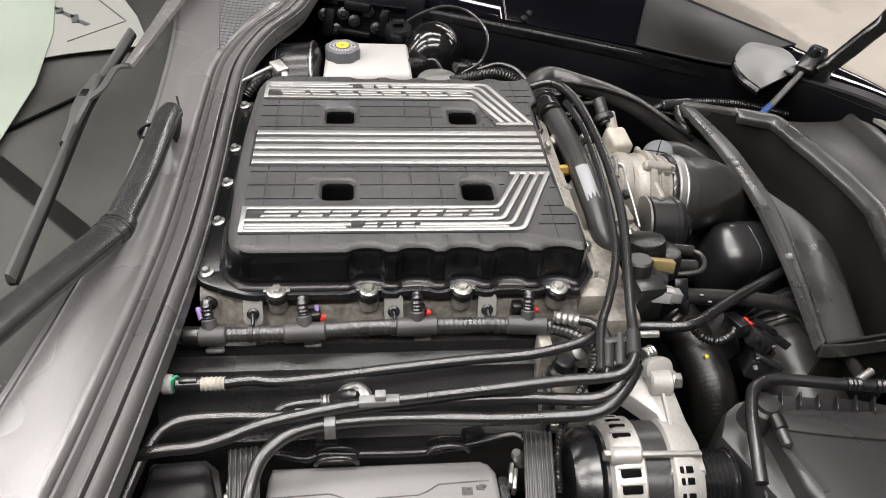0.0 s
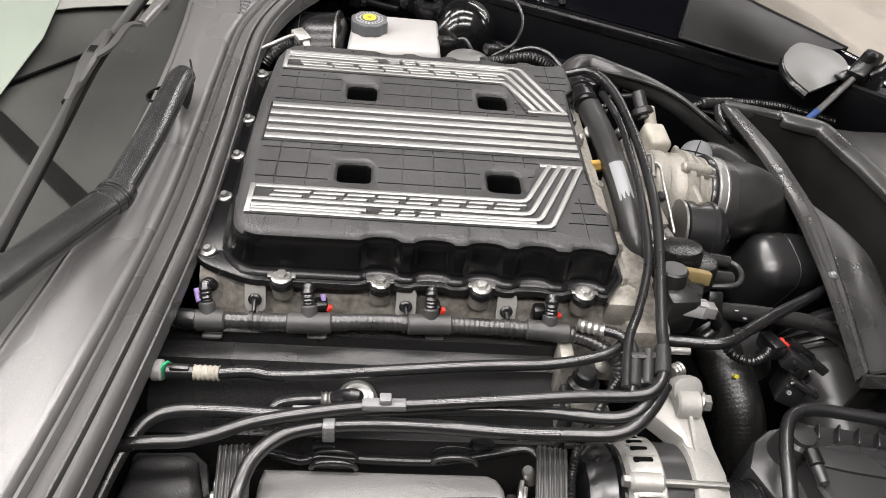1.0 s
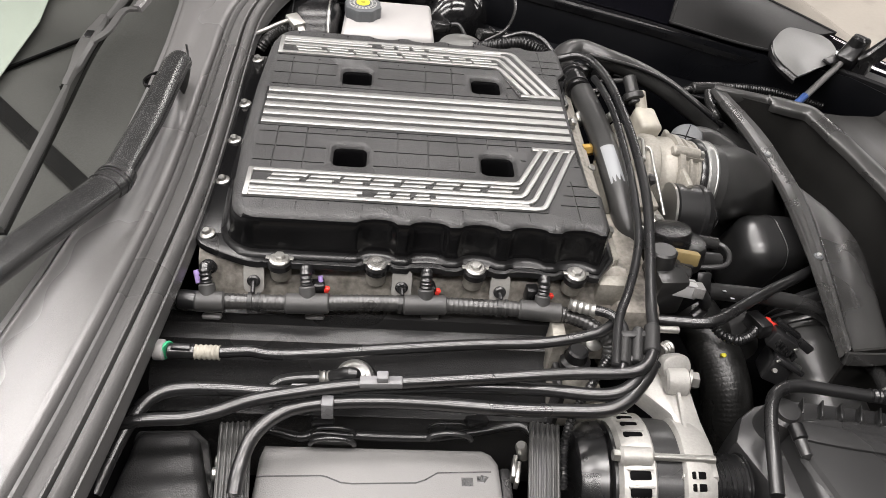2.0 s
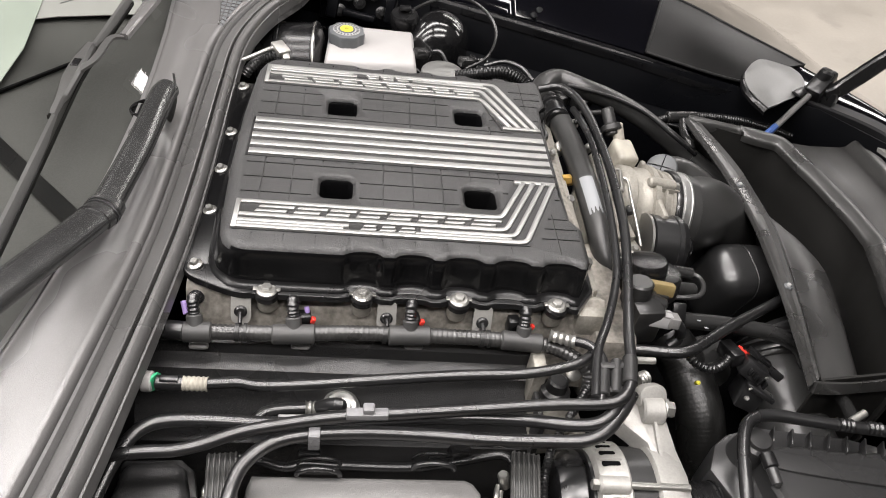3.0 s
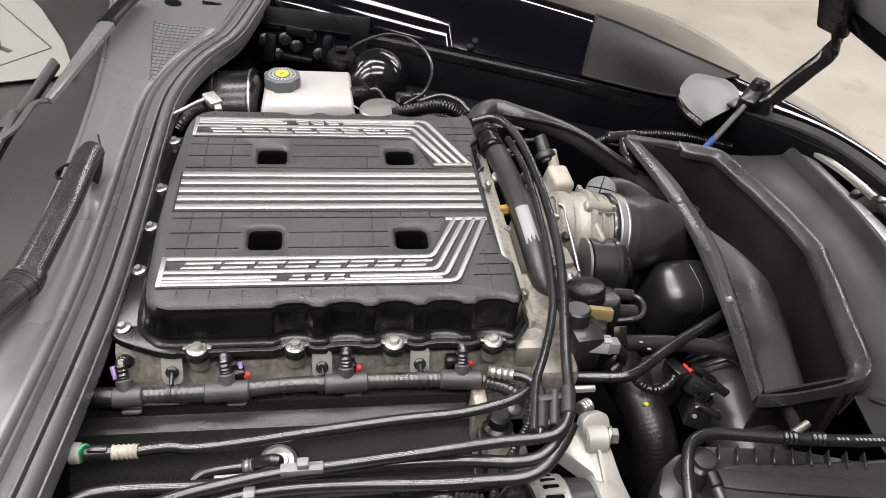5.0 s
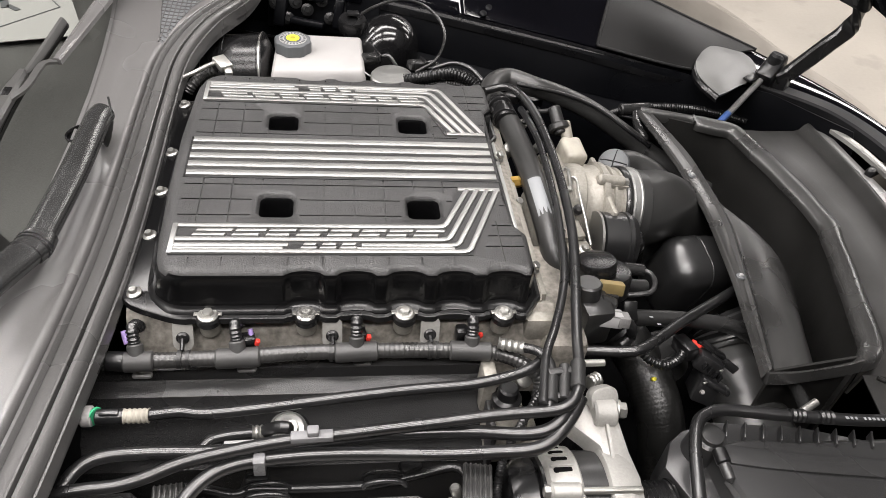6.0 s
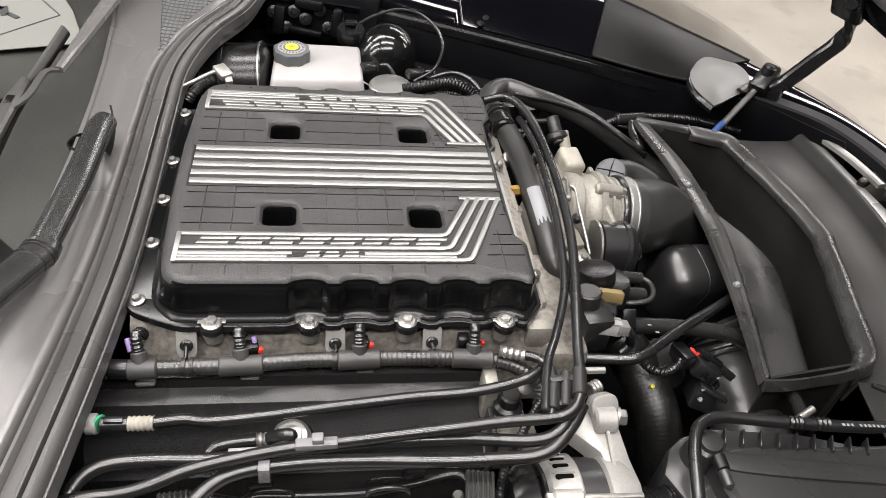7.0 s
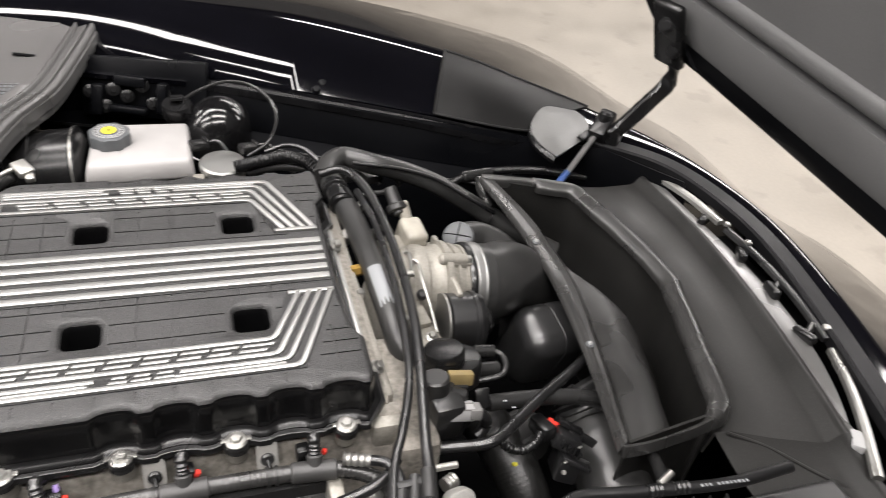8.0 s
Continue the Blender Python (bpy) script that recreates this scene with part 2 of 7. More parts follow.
def tube(pts, r, seg=12, step=0.004, bm=None):
    return sweep(smooth_path(pts, step), circle(r, seg), bm)


def ribbed(pts, r, pitch=0.004, depth=0.0012, seg=12, bm=None):
    """A corrugated hose."""
    path = smooth_path(pts, pitch / 4)
    return sweep(path, lambda s: circle(r - depth * (0.5 - 0.5 * math.cos(math.tau * s / pitch)), seg), bm)


def prism(outline, z0, z1, bevel=0.0, seg=2, bm=None, m=None, holes=()):
    """A plate between two heights from an outline, with an eased upper edge."""
    bm2 = bmesh.new()
    vs = [bm2.verts.new((p[0], p[1], z0)) for p in outline]
    f = bm2.faces.new(vs)
    if f.normal.z > 0:
        f.normal_flip()
    ex = bmesh.ops.extrude_face_region(bm2, geom=[f])
    top = [g for g in ex["geom"] if isinstance(g, bmesh.types.BMVert)]
    bmesh.ops.translate(bm2, verts=top, vec=(0, 0, z1 - z0))
    if bevel:
        tops = set(top)
        edges = [e for e in bm2.edges if e.verts[0] in tops and e.verts[1] in tops]
        bmesh.ops.bevel(bm2, geom=edges, offset=bevel, segments=seg, profile=0.5, affect="EDGES")
    if m is not None:
        bmesh.ops.transform(bm2, matrix=m, verts=bm2.verts)
    return join(bm, bm2)


def loft(rows, bm=None):
    """A sheet through rows of points."""
    bm2 = bmesh.new()
    vs = [[bm2.verts.new(p) for p in row] for row in rows]
    for a, b in zip(vs, vs[1:]):
        for k in range(len(a) - 1):
            bm2.faces.new((a[k], a[k + 1], b[k + 1], b[k]))
    return join(bm, bm2)


def thicken(bm, depth):
    bmesh.ops.recalc_face_normals(bm, faces=bm.faces)
    bmesh.ops.solidify(bm, geom=bm.faces[:], thickness=depth)
    return bm


def rounded(cx, cy, w, h, r, n=4):
    out = []
    for sx, sy, a0 in ((1, 1, 0), (-1, 1, 90), (-1, -1, 180), (1, -1, 270)):
        for k in range(n + 1):
            a = radians(a0 + 90 * k / n)
            out.append((cx + sx * (w / 2 - r) + r * math.cos(a), cy + sy * (h / 2 - r) + r * math.sin(a)))
    return out


def hexbolt(name, at, axis, parent, r=0.0052, washer=0.009, h=0.006, label="", material=None):
    """A hexagon bolt with its washer flange."""
    material = material or STEEL
    b = lathe([(washer, 0), (washer, 0.0016), (washer * 0.75, 0.0026)], at, axis, 20)
    ob = part(name, b, material, parent, label)
    d = Vector(axis).normalized()
    part("hex_head", lathe([(r, 0), (r, h - 0.001), (r * 0.85, h)], Vector(at) + d * 0.002, axis, 6), material, ob, angle=20)
    return ob


# ---- the room ----
ground = part("floor", box((0, 1, -0.05), (15, 15, 0.1)), FLOOR)
tagged(ground, "beige sealed concrete showroom floor with faint stains", "floor", kind="structure")
for nm, c, s in (("wall_north", (0, 8.55, 1.6), (15.2, 0.1, 3.2)), ("wall_south", (0, -6.55, 1.6), (15.2, 0.1, 3.2)),
                 ("wall_east", (7.55, 1, 1.6), (0.1, 15, 3.2)), ("wall_west", (-7.55, 1, 1.6), (0.1, 15, 3.2))):
    tagged(part(nm, box(c, s), WALL), "plain painted showroom wall", "wall", kind="structure")
tagged(part("ceiling", box((0, 1, 3.26), (15.2, 15.2, 0.1)), CEIL), "plain grey showroom ceiling", "ceiling", kind="structure")
first_lamp = None
for y, xs in ((-1.6, (-3.0, -0.2, 2.6)), (-0.35, (-2.6, 0.2, 3.0)), (0.82, (-4.2, -1.3, 1.15, 4.4)), (2.4, (-3.4, 3.4)), (4.2, (2.0, 4.8)), (6.2, (4.6,))):
    for x in xs:
        if first_lamp is None:
            first_lamp = thing("ceiling_light", (x, y, 3.2), "long white panel lamp on the ceiling", "ceiling light", "ceiling lights")
            part("housing", box((x, y, 3.18), (2.40, 0.36, 0.05), bevel=0.01), CEIL, first_lamp)
            part("diffuser", box((x, y, 3.15), (2.34, 0.30, 0.03), bevel=0.01), LAMP, first_lamp, "glowing white diffuser")
            glow = bpy.data.lights.new("panel_light", "AREA")
            glow.shape, glow.size, glow.size_y = "RECTANGLE", 2.34, 0.30
            glow.energy, glow.color = LAMP_POWER, LAMP_COLOR
            light = new("panel_light", glow)
            light.location = (x, y, 3.13)
            light.parent = first_lamp
            light.matrix_parent_inverse = Matrix.Translation((-x, -y, -3.2))
        else:
            copy_thing(first_lamp, pose(x, y, 3.2))

# ---- engine cover ----
TOP = 0.897
cover = thing("engine_cover", (0, 0, 0.843), "black textured plastic engine cover with brushed metal stripes", "engine cover")


def near_edge(x):
    """The scalloped long edge of the cover."""
    u = abs(((x + 0.066) / 0.0482 + 0.5) % 1.0 - 0.5)
    pocket = math.sqrt(max(1 - ((0.5 - u) / 0.37) ** 2, 0)) if 0.5 - u < 0.37 else 0.0
    return 0.1795 - 0.0058 * pocket * min(max((x + 0.072) / 0.004, 0), 1)


def cover_outline(grow=0.0, wave=1.0, flare=0.0):
    xs = [-0.172 + 0.348 * k / 120 for k in range(121)]
    turn = lambda x: 0.022 - math.sqrt(max(0.022 ** 2 - max(-0.150 - x, 0) ** 2, 0))
    low = [(x - (grow + flare) * min(max((-0.150 - x) / 0.022, 0), 1), -(0.1795 + wave * (near_edge(x) - 0.1795)) - grow * min(max((x + 0.172) / 0.012, 0.0), 1) + turn(x)) for x in xs]
    right = [(0.180 + grow, -0.168), (0.181 + grow, -0.122), (0.171 + grow, -0.108), (0.170 + grow, 0.0), (0.171 + grow, 0.108), (0.181 + grow, 0.122), (0.180 + grow, 0.168)]
    high = [(x, -y) for x, y in reversed(low)]
    grow += flare
    left = [(-0.174 - grow, 0.140), (-0.178 - grow, 0.05), (-0.178 - grow, -0.05), (-0.174 - grow, -0.140)]
    return low + right + high + left


def ring_loft(rows):
    bm2 = bmesh.new()
    rings = [[bm2.verts.new((x, y, z)) for x, y in o] for o, z in rows]
    n = len(rings[0])
    for a, b in zip(rings, rings[1:]):
        for k in range(n):
            bm2.faces.new((a[k], a[(k + 1) % n], b[(k + 1) % n], b[k]))
    bm2.faces.new(rings[-1])
    bm2.faces.new(rings[0][::-1])
    return bm2


WELLS = [(-0.073, -0.081), (0.079, -0.082), (-0.073, 0.075), (0.079, 0.075)]
body = ring_loft([(cover_outline(0.0125, 0.8, 0.008), 0.850), (cover_outline(0.0120, 0.8, 0.008), 0.8525), (cover_outline(0.0085, 0.9, 0.0085), 0.8545), (cover_outline(0.0055, 1.0, 0.009), 0.8580), (cover_outline(0.0042, 1.05, 0.0085), 0.8640), (cover_outline(0.0034, 1.1, 0.006), 0.8800),
                  (cover_outline(0.0026, 1.1, 0.004), 0.8890), (cover_outline(0.0010, 1.05, 0.002), 0.8930), (cover_outline(-0.0018, 1.0), 0.8957), (cover_outline(-0.0058, 0.9), TOP)])
cover_body = part("body", body, COVER, cover, angle=50)
for wx, wy in WELLS:
    cut = ring_loft([(rounded(wx, wy, 0.030, 0.029, 0.006), 0.8525), (rounded(wx, wy, 0.0315, 0.0305, 0.0065), 0.886), (rounded(wx, wy, 0.034, 0.033, 0.0075), 0.8925), (rounded(wx, wy, 0.0385, 0.0375, 0.009), 0.8958), (rounded(wx, wy, 0.045, 0.044, 0.011), 0.8985)])
    cm = bpy.data.meshes.new("well_cut")
    bmesh.ops.recalc_face_normals(cut, faces=cut.faces)
    cut.to_mesh(cm)
    cut.free()
    cutter = bpy.data.objects.new("well_cut", cm)
    scene.collection.objects.link(cutter)
    mod = cover_body.modifiers.new("well", "BOOLEAN")
    mod.object, mod.operation, mod.solver = cutter, "DIFFERENCE", "EXACT"
# fine moulded grooves between the wells and the stripes
GX = [-0.149, -0.119, -0.089, -0.0575, -0.025, 0.0065, 0.038, 0.070, 0.102]
grooves = bmesh.new()


def groove(x0, y0, x1, y1, w=0.0017):
    if x0 == x1:
        box(((x0), (y0 + y1) / 2, TOP), (w * 0.8, abs(y1 - y0), 0.0026), bm=grooves)
    else:
        box(((x0 + x1) / 2, y0, TOP), (abs(x1 - x0), w, 0.0026), bm=grooves)


for sy in (-1, 1):
    for gx in GX:
        hit = any(abs(gx - wx) < 0.024 for wx, wy in WELLS)
        groove(gx, sy * 0.0375, gx, sy * (0.056 if hit else 0.108))
        groove(gx, sy * 0.1595, gx, sy * 0.1705)
    for gy in (0.0475, 0.0725, 0.0975):
        cuts = [-0.168, -0.098, -0.049, 0.054, 0.104, 0.118 + (0.1 - gy) * 0.5] if gy > 0.05 else [-0.168, 0.13]
        for a, b in zip(cuts[::2], cuts[1::2]):
            groove(a, sy * gy, b, sy * gy)
    for gy, a in ((0.062, 0.1665), (0.078, 0.160), (0.111, 0.147), (0.127, 0.141), (0.143, 0.136)):
        groove(a, sy * gy, 0.1665 if gy < 0.1 else 0.1755, sy * gy)
    groove(0.152, sy * 0.104, 0.152, sy * 0.166)
gm = bpy.data.meshes.new("well_cut")
bmesh.ops.recalc_face_normals(grooves, faces=grooves.faces)
grooves.to_mesh(gm)
grooves.free()
cutter = bpy.data.objects.new("well_cut", gm)
scene.collection.objects.link(cutter)
mod = cover_body.modifiers.new("grooves", "BOOLEAN")
mod.object, mod.operation, mod.solver, mod.use_self = cutter, "DIFFERENCE", "EXACT", True
dg = bpy.context.evaluated_depsgraph_get()
cut_mesh = bpy.data.meshes.new_from_object(cover_body.evaluated_get(dg))
cover_body.modifiers.clear()
cover_body.data = cut_mesh
for ob in [o for o in scene.objects if o.name.startswith("well_cut")]:
    bpy.data.objects.remove(ob)
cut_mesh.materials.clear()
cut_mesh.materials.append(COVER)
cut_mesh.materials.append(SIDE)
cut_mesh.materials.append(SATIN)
# side walls and well insides take a near black that stands for their shade
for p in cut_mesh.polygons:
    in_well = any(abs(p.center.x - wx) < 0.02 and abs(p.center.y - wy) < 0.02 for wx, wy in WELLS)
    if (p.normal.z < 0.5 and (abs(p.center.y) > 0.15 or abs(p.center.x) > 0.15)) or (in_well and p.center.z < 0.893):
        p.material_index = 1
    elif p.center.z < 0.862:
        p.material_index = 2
cut_mesh.set_sharp_from_angle(angle=radians(50))

# flange with bolt ears
EARS = [(-0.132, -0.192), (-0.041, -0.192), (0.054, -0.192), (0.153, -0.193)]
fl = prism(cover_outline(0.0165, 0.6), 0.8445, 0.8515, 0.002)
for ex, ey in EARS:
    fl = lathe([(0.0115, 0), (0.0115, 0.006), (0.0100, 0.008)], (ex, ey, 0.8445), (0, 0, 1), 20, fl)
    fl = lathe([(0.0135, 0), (0.0135, 0.006), (0.0115, 0.008)], (ex, -ey, 0.8445), (0, 0, 1), 20, fl)
fl = prism([(p.x, p.y) for p in smooth_path([(-0.190, -0.140, 0), (-0.209, -0.149, 0), (-0.2155, -0.163, 0), (-0.208, -0.175, 0), (-0.190, -0.185, 0), (-0.160, -0.196, 0), (-0.145, -0.192, 0), (-0.165, -0.160, 0)], 0.004)], 0.8447, 0.8522, 0.002, bm=fl)
part("flange", fl, SATIN, cover)
for ex, ey in EARS:
    ear = lathe([(0.0098, 0), (0.0098, 0.0012), (0.0080, 0.0026)], (ex, ey, 0.8525), (0, 0, 1), 24)
    ear = box((ex, ey + 0.001, 0.8533), (0.026, 0.005, 0.0015), bevel=0.0007, bm=ear)
    bolt = part("bolt", ear, STEEL, cover, "zinc flange bolt")
    part("hex_head", lathe([(0.0054, 0), (0.0054, 0.0028), (0.0046, 0.0036)], (ex, ey, 0.8550), (0, 0, 1), 6), STEEL, bolt, angle=20)
for by in (0.174, 0.068, -0.006, -0.079, -0.162):
    hexbolt("bolt", (-0.2035, by, 0.852), (-0.2, 0, 0.97), cover, 0.0042, 0.0075, 0.0045, label="zinc flange bolt")
for bx, by in ((0.192, 0.078), (0.197, -0.125)):
    hexbolt("bolt", (bx, by, 0.850), (0.5, -0.2, 0.85), cover, 0.0052, 0.008, label="zinc flange bolt")
lip = box((-0.2005, 0.0125, 0.8505), (0.028, 0.347, 0.004), bevel=0.0015)
part("side_rail", lip, SIDE, cover)

part("stripe_bed", prism([(-0.171, -0.037), (0.167, -0.037), (0.167, 0.037), (-0.171, 0.037)], TOP + 0.0002, TOP + 0.0009), BLACK, cover, "black bed under the stripes")
# bright trim: five middle bars
for k in range(5):
    y = -0.0305 + k * 0.01525
    part("stripe", prism([(-0.1685, y - 0.0047), (0.1645, y - 0.0047), (0.1645, y + 0.0047), (-0.1685, y + 0.0047)], TOP, TOP + 0.0032, 0.0008), BRIGHT, cover, "brushed metal stripe")


def band(points, w, sy, z0=TOP, z1=TOP + 0.0032):
    """A flat bar of width w along a bent centre line, mirrored by sy."""
    p = [Vector((x, y, 0)) for x, y in points]
    left, right = [], []
    for i, q in enumerate(p):
        d0 = (q - p[i - 1]).normalized() if i else (p[1] - q).normalized()
        d1 = (p[i + 1] - q).normalized() if i < len(p) - 1 else d0
        n0, n1 = Vector((-d0.y, d0.x, 0)), Vector((-d1.y, d1.x, 0))
        n = (n0 + n1).normalized()
        k = w / 2 / max(n.dot(n0), 0.4)
        left.append(q + n * k)
        right.append(q - n * k)
    o = [(v.x, v.y * sy) for v in left + right[::-1]]
    return prism(o, z0, z1, 0.0007)


def emblem(sy):
    """One bent set of bars beside the lettering panel; near side has sy 1."""
    emb = part("emblem_frame", box((-0.1665, sy * -0.135, TOP + 0.0016), (0.005, 0.043, 0.0032), bevel=0.0008), BRIGHT, cover, "brushed metal trim frame")
    part("bed", prism([(x, sy * y) for x, y in ((-0.1672, -0.1568), (0.1215, -0.1568), (0.1655, -0.0515), (0.1165, -0.0515), (0.0965, -0.1130), (-0.1672, -0.1130))], TOP + 0.0002, TOP + 0.0009), BLACK, emb)
    ends = [(0.1285, -0.0535), (0.1395, -0.0535), (0.1505, -0.0535), (0.1615, -0.0535)]
    ys = [-0.1165, -0.1362, -0.1445, -0.1535]
    xs = [0.0985, 0.1005, 0.1090, 0.1190]
    for k in range(4):
        y, xk, (ex, ey) = ys[k], xs[k], ends[k]
        line = [(xk - 0.009, y), (xk - 0.003, y + 0.0012), (xk + 0.001, y + 0.005), (ex, ey)]
        if k in (0, 3):
            line = [(-0.1642, y)] + line
            part("bar", band(line, 0.0054, sy), BRIGHT, emb)
        elif k == 1:
            part("bar", band([(-0.1642, y), (-0.09, y)] + line, 0.0054, sy), BRIGHT, emb)
        else:
            part("bar", band([(0.012, y)] + line, 0.0050, sy), BRIGHT, emb)
            part("bar", band([(-0.1642, y), (-0.058, y)], 0.0050, sy), BRIGHT, emb)
    part("bar", band([(0.118, -0.0535), (0.1645, -0.0535)], 0.0054, sy), BRIGHT, emb)
    part("bar", band([(-0.1642, -0.1492), (-0.063, -0.1492)], 0.0032, sy), BRIGHT, emb)
    part("bar", band([(0.007, -0.1492), (0.1035, -0.1492)], 0.0032, sy), BRIGHT, emb)
    # plain slanted bars in place of the maker's lettering
    for x0, w in ((-0.150, 0.034), (-0.113, 0.029), (-0.081, 0.026), (-0.052, 0.027), (-0.022, 0.028), (0.009, 0.024), (0.036, 0.024), (0.063, 0.029)):
        for y0, y1, trim in ((-0.1252, -0.1214, 0.0), (-0.1318, -0.1280, 0.004)):
            o = [(x0 + (y0 + 0.132) * 0.5, sy * y0), (x0 + w - trim + (y0 + 0.132) * 0.5, sy * y0), (x0 + w - trim + (y1 + 0.132) * 0.5, sy * y1), (x0 + (y1 + 0.132) * 0.5, sy * y1)]
            part("badge_shape", prism(o, TOP, TOP + 0.0032, 0.0005), BRIGHT, emb)
    for x0, w in ((-0.047, 0.015), (-0.029, 0.016), (-0.010, 0.016)):
        for y0, y1, trim in ((-0.1449, -0.1415, 0.003), (-0.1502, -0.1468, 0.0)):
            o = [(x0 + (y0 + 0.150) * 0.5, sy * y0), (x0 + w - trim + (y0 + 0.150) * 0.5, sy * y0), (x0 + w - trim + (y1 + 0.150) * 0.5, sy * y1), (x0 + (y1 + 0.150) * 0.5, sy * y1)]
            part("badge_shape", prism(o, TOP, TOP + 0.0032, 0.0005), BRIGHT, emb)


emblem(1)
emblem(-1)

# ---- intake manifold under the cover ----
manifold = thing("intake_manifold", (0, 0, 0.70), "dull cast aluminium intake manifold under the engine cover", "intake manifold")
mf = loft([[(x, -0.172, 0.8440) for x in (-0.21, 0.21)], [(x, -0.180, 0.838) for x in (-0.21, 0.21)], [(x, -0.196, 0.800) for x in (-0.21, 0.21)], [(x, -0.205, 0.74) for x in (-0.21, 0.21)]])
part("side_wall", thicken(mf, 0.012), ALUDARK, manifold, "grimy cast aluminium side")
part("core", box((0, 0, 0.775), (0.41, 0.335, 0.138), bevel=0.01), ALUDARK, manifold)
for ex, ey in EARS:
    part("boss", lathe([(0.006, 0), (0.0098, 0.004), (0.0108, 0.022)], (ex, ey + 0.004, 0.824), (0, -0.05, 1), 20), ALU, manifold, "pale cast bolt boss")
for tx in (-0.156, -0.016, 0.080):
    tab = prism(rounded(0, 0.011, 0.019, 0.034, 0.008), 0, 0.004, 0.001, m=Matrix.Translation((tx, -0.1955, 0.8435)) @ pose(0, 0, 0, -110, 0, 0))
    t_ob = part("tab", tab, ALUPALE, manifold, "pale cast bracket tab")
    part("hole_plug", lathe([(0.0062, 0), (0.0062, 0.002), (0.0045, 0.0035)], (tx, -0.2000, 0.8305), (0, -0.94, 0.34), 18), GLOSS, t_ob)
part("front_corner", box((0.196, -0.176, 0.822), (0.034, 0.032, 0.034), bevel=0.006), ALU, manifold, "pale cast corner block")
part("front_flange", box((0.198, 0.01, 0.822), (0.024, 0.33, 0.036), bevel=0.005), ALU, manifold, "pale cast front flange")
part("lower_front", box((0.225, -0.13, 0.77), (0.05, 0.16, 0.10), bevel=0.012), ALUDARK, manifold, "dull cast front face")
part("gasket_edge", box((0.1905, 0.03, 0.8445), (0.006, 0.30, 0.009), bevel=0.002), BRIGHT, manifold)

# ---- valve cover ----
vc = thing("valve_cover", (-0.05, -0.27, 0.60), "black textured plastic valve cover below the fuel harness", "valve cover")
prof = [(-0.200, 0.800), (-0.206, 0.801), (-0.214, 0.799), (-0.2165, 0.787), (-0.221, 0.785), (-0.232, 0.781), (-0.2365, 0.770), (-0.262, 0.751), (-0.266, 0.742), (-0.281, 0.731), (-0.285, 0.715), (-0.282, 0.62)]
vb = loft([[(x, y, z) for y, z in prof] for x in (-0.25, -0.245, -0.1, 0.0, 0.1, 0.137, 0.142)])
part("shell", thicken(vb, 0.006), BLACK, vc)
part("end_wall", box((0.139, -0.245, 0.70), (0.006, 0.09, 0.17), bevel=0.002), BLACK, vc)
for q in ((-0.194, -0.220, 0.800), (-0.098, -0.215, 0.800), (0.014, -0.209, 0.800)):
    part("coil_foot", box(q, (0.019, 0.008, 0.006), (-25, 0, 0), 0.003), GREY, vc)
vent = lathe([(0.0165, -0.02), (0.0175, 0.0), (0.0175, 0.004), (0.0145, 0.0075), (0.0145, 0.006), (0.010, 0.006), (0.009, 0.011)], (-0.056, -0.284, 0.795), (0, -0.25, 0.97), 32)
vent_ob = part("breather", vent, DISC, vc, "grey round breather fitting")
part("breather_seal", lathe([(0.0205, -0.006), (0.0205, -0.002), (0.0185, 0.0)], (-0.056, -0.284, 0.795), (0, -0.25, 0.97), 32), SATIN, vent_ob)
part("breather_elbow", tube([(-0.056, -0.287, 0.802), (-0.056, -0.290, 0.809), (-0.060, -0.291, 0.812), (-0.068, -0.288, 0.806), (-0.076, -0.286, 0.799)], 0.0058, 14), GLOSS, vent_ob)
part("breather_stub", rod((-0.050, -0.280, 0.790), (-0.070, -0.281, 0.790), 0.0065, edge=0.001), BLACK, vent_ob)

# ---- fuel injector harness ----
harness = thing("wiring_harness", (-0.03, -0.215, 0.80), "black corrugated wiring harness with moulded tee branches", "wiring harness")
line = [(-0.221, -0.220, 0.822), (-0.198, -0.220, 0.822), (-0.158, -0.220, 0.822), (-0.104, -0.218, 0.822), (-0.049, -0.214, 0.822), (0.008, -0.213, 0.822), (0.059, -0.213, 0.822), (0.120, -0.215, 0.822), (0.148, -0.218, 0.820), (0.169, -0.227, 0.818), (0.188, -0.241, 0.810), (0.187, -0.258, 0.790)]
part("conduit", ribbed(line, 0.0080, 0.0048, 0.0006), CONDUIT, harness)
for (a, b, tops) in (((-0.207, -0.222, 0.822), (-0.180, -0.221, 0.822), (-0.199, -0.203, 0.846)), ((-0.125, -0.220, 0.822), (-0.084, -0.218, 0.822), (-0.107, -0.201, 0.847)), ((-0.014, -0.215, 0.822), (0.028, -0.213, 0.822), (0.007, -0.199, 0.847)), ((0.099, -0.214, 0.822), (0.141, -0.217, 0.822), (0.122, -0.200, 0.847))):
    tee = part("tee_body", rod(a, b, 0.0098, edge=0.0015), TEE, harness, "moulded grey-black tee sleeve")
    mid = (Vector(a) * 0.48 + Vector(b) * 0.52)
    if a == (-0.207, -0.222, 0.822):
        mid = Vector(a) * 0.55 + Vector(b) * 0.45
    t3 = Vector(tops)
    low = mid + (t3 - mid) * 0.12
    part("tee_neck", rod(mid, mid + (t3 - mid) * 0.55, 0.0076, edge=0.0012), TEE, tee)
    part("branch", ribbed([low, mid + (t3 - mid) * 0.6, t3, t3 + Vector((0.001, 0.008, -0.003)), t3 + Vector((0.002, 0.014, -0.012))], 0.0060, 0.0036, 0.0012), GLOSS, tee)
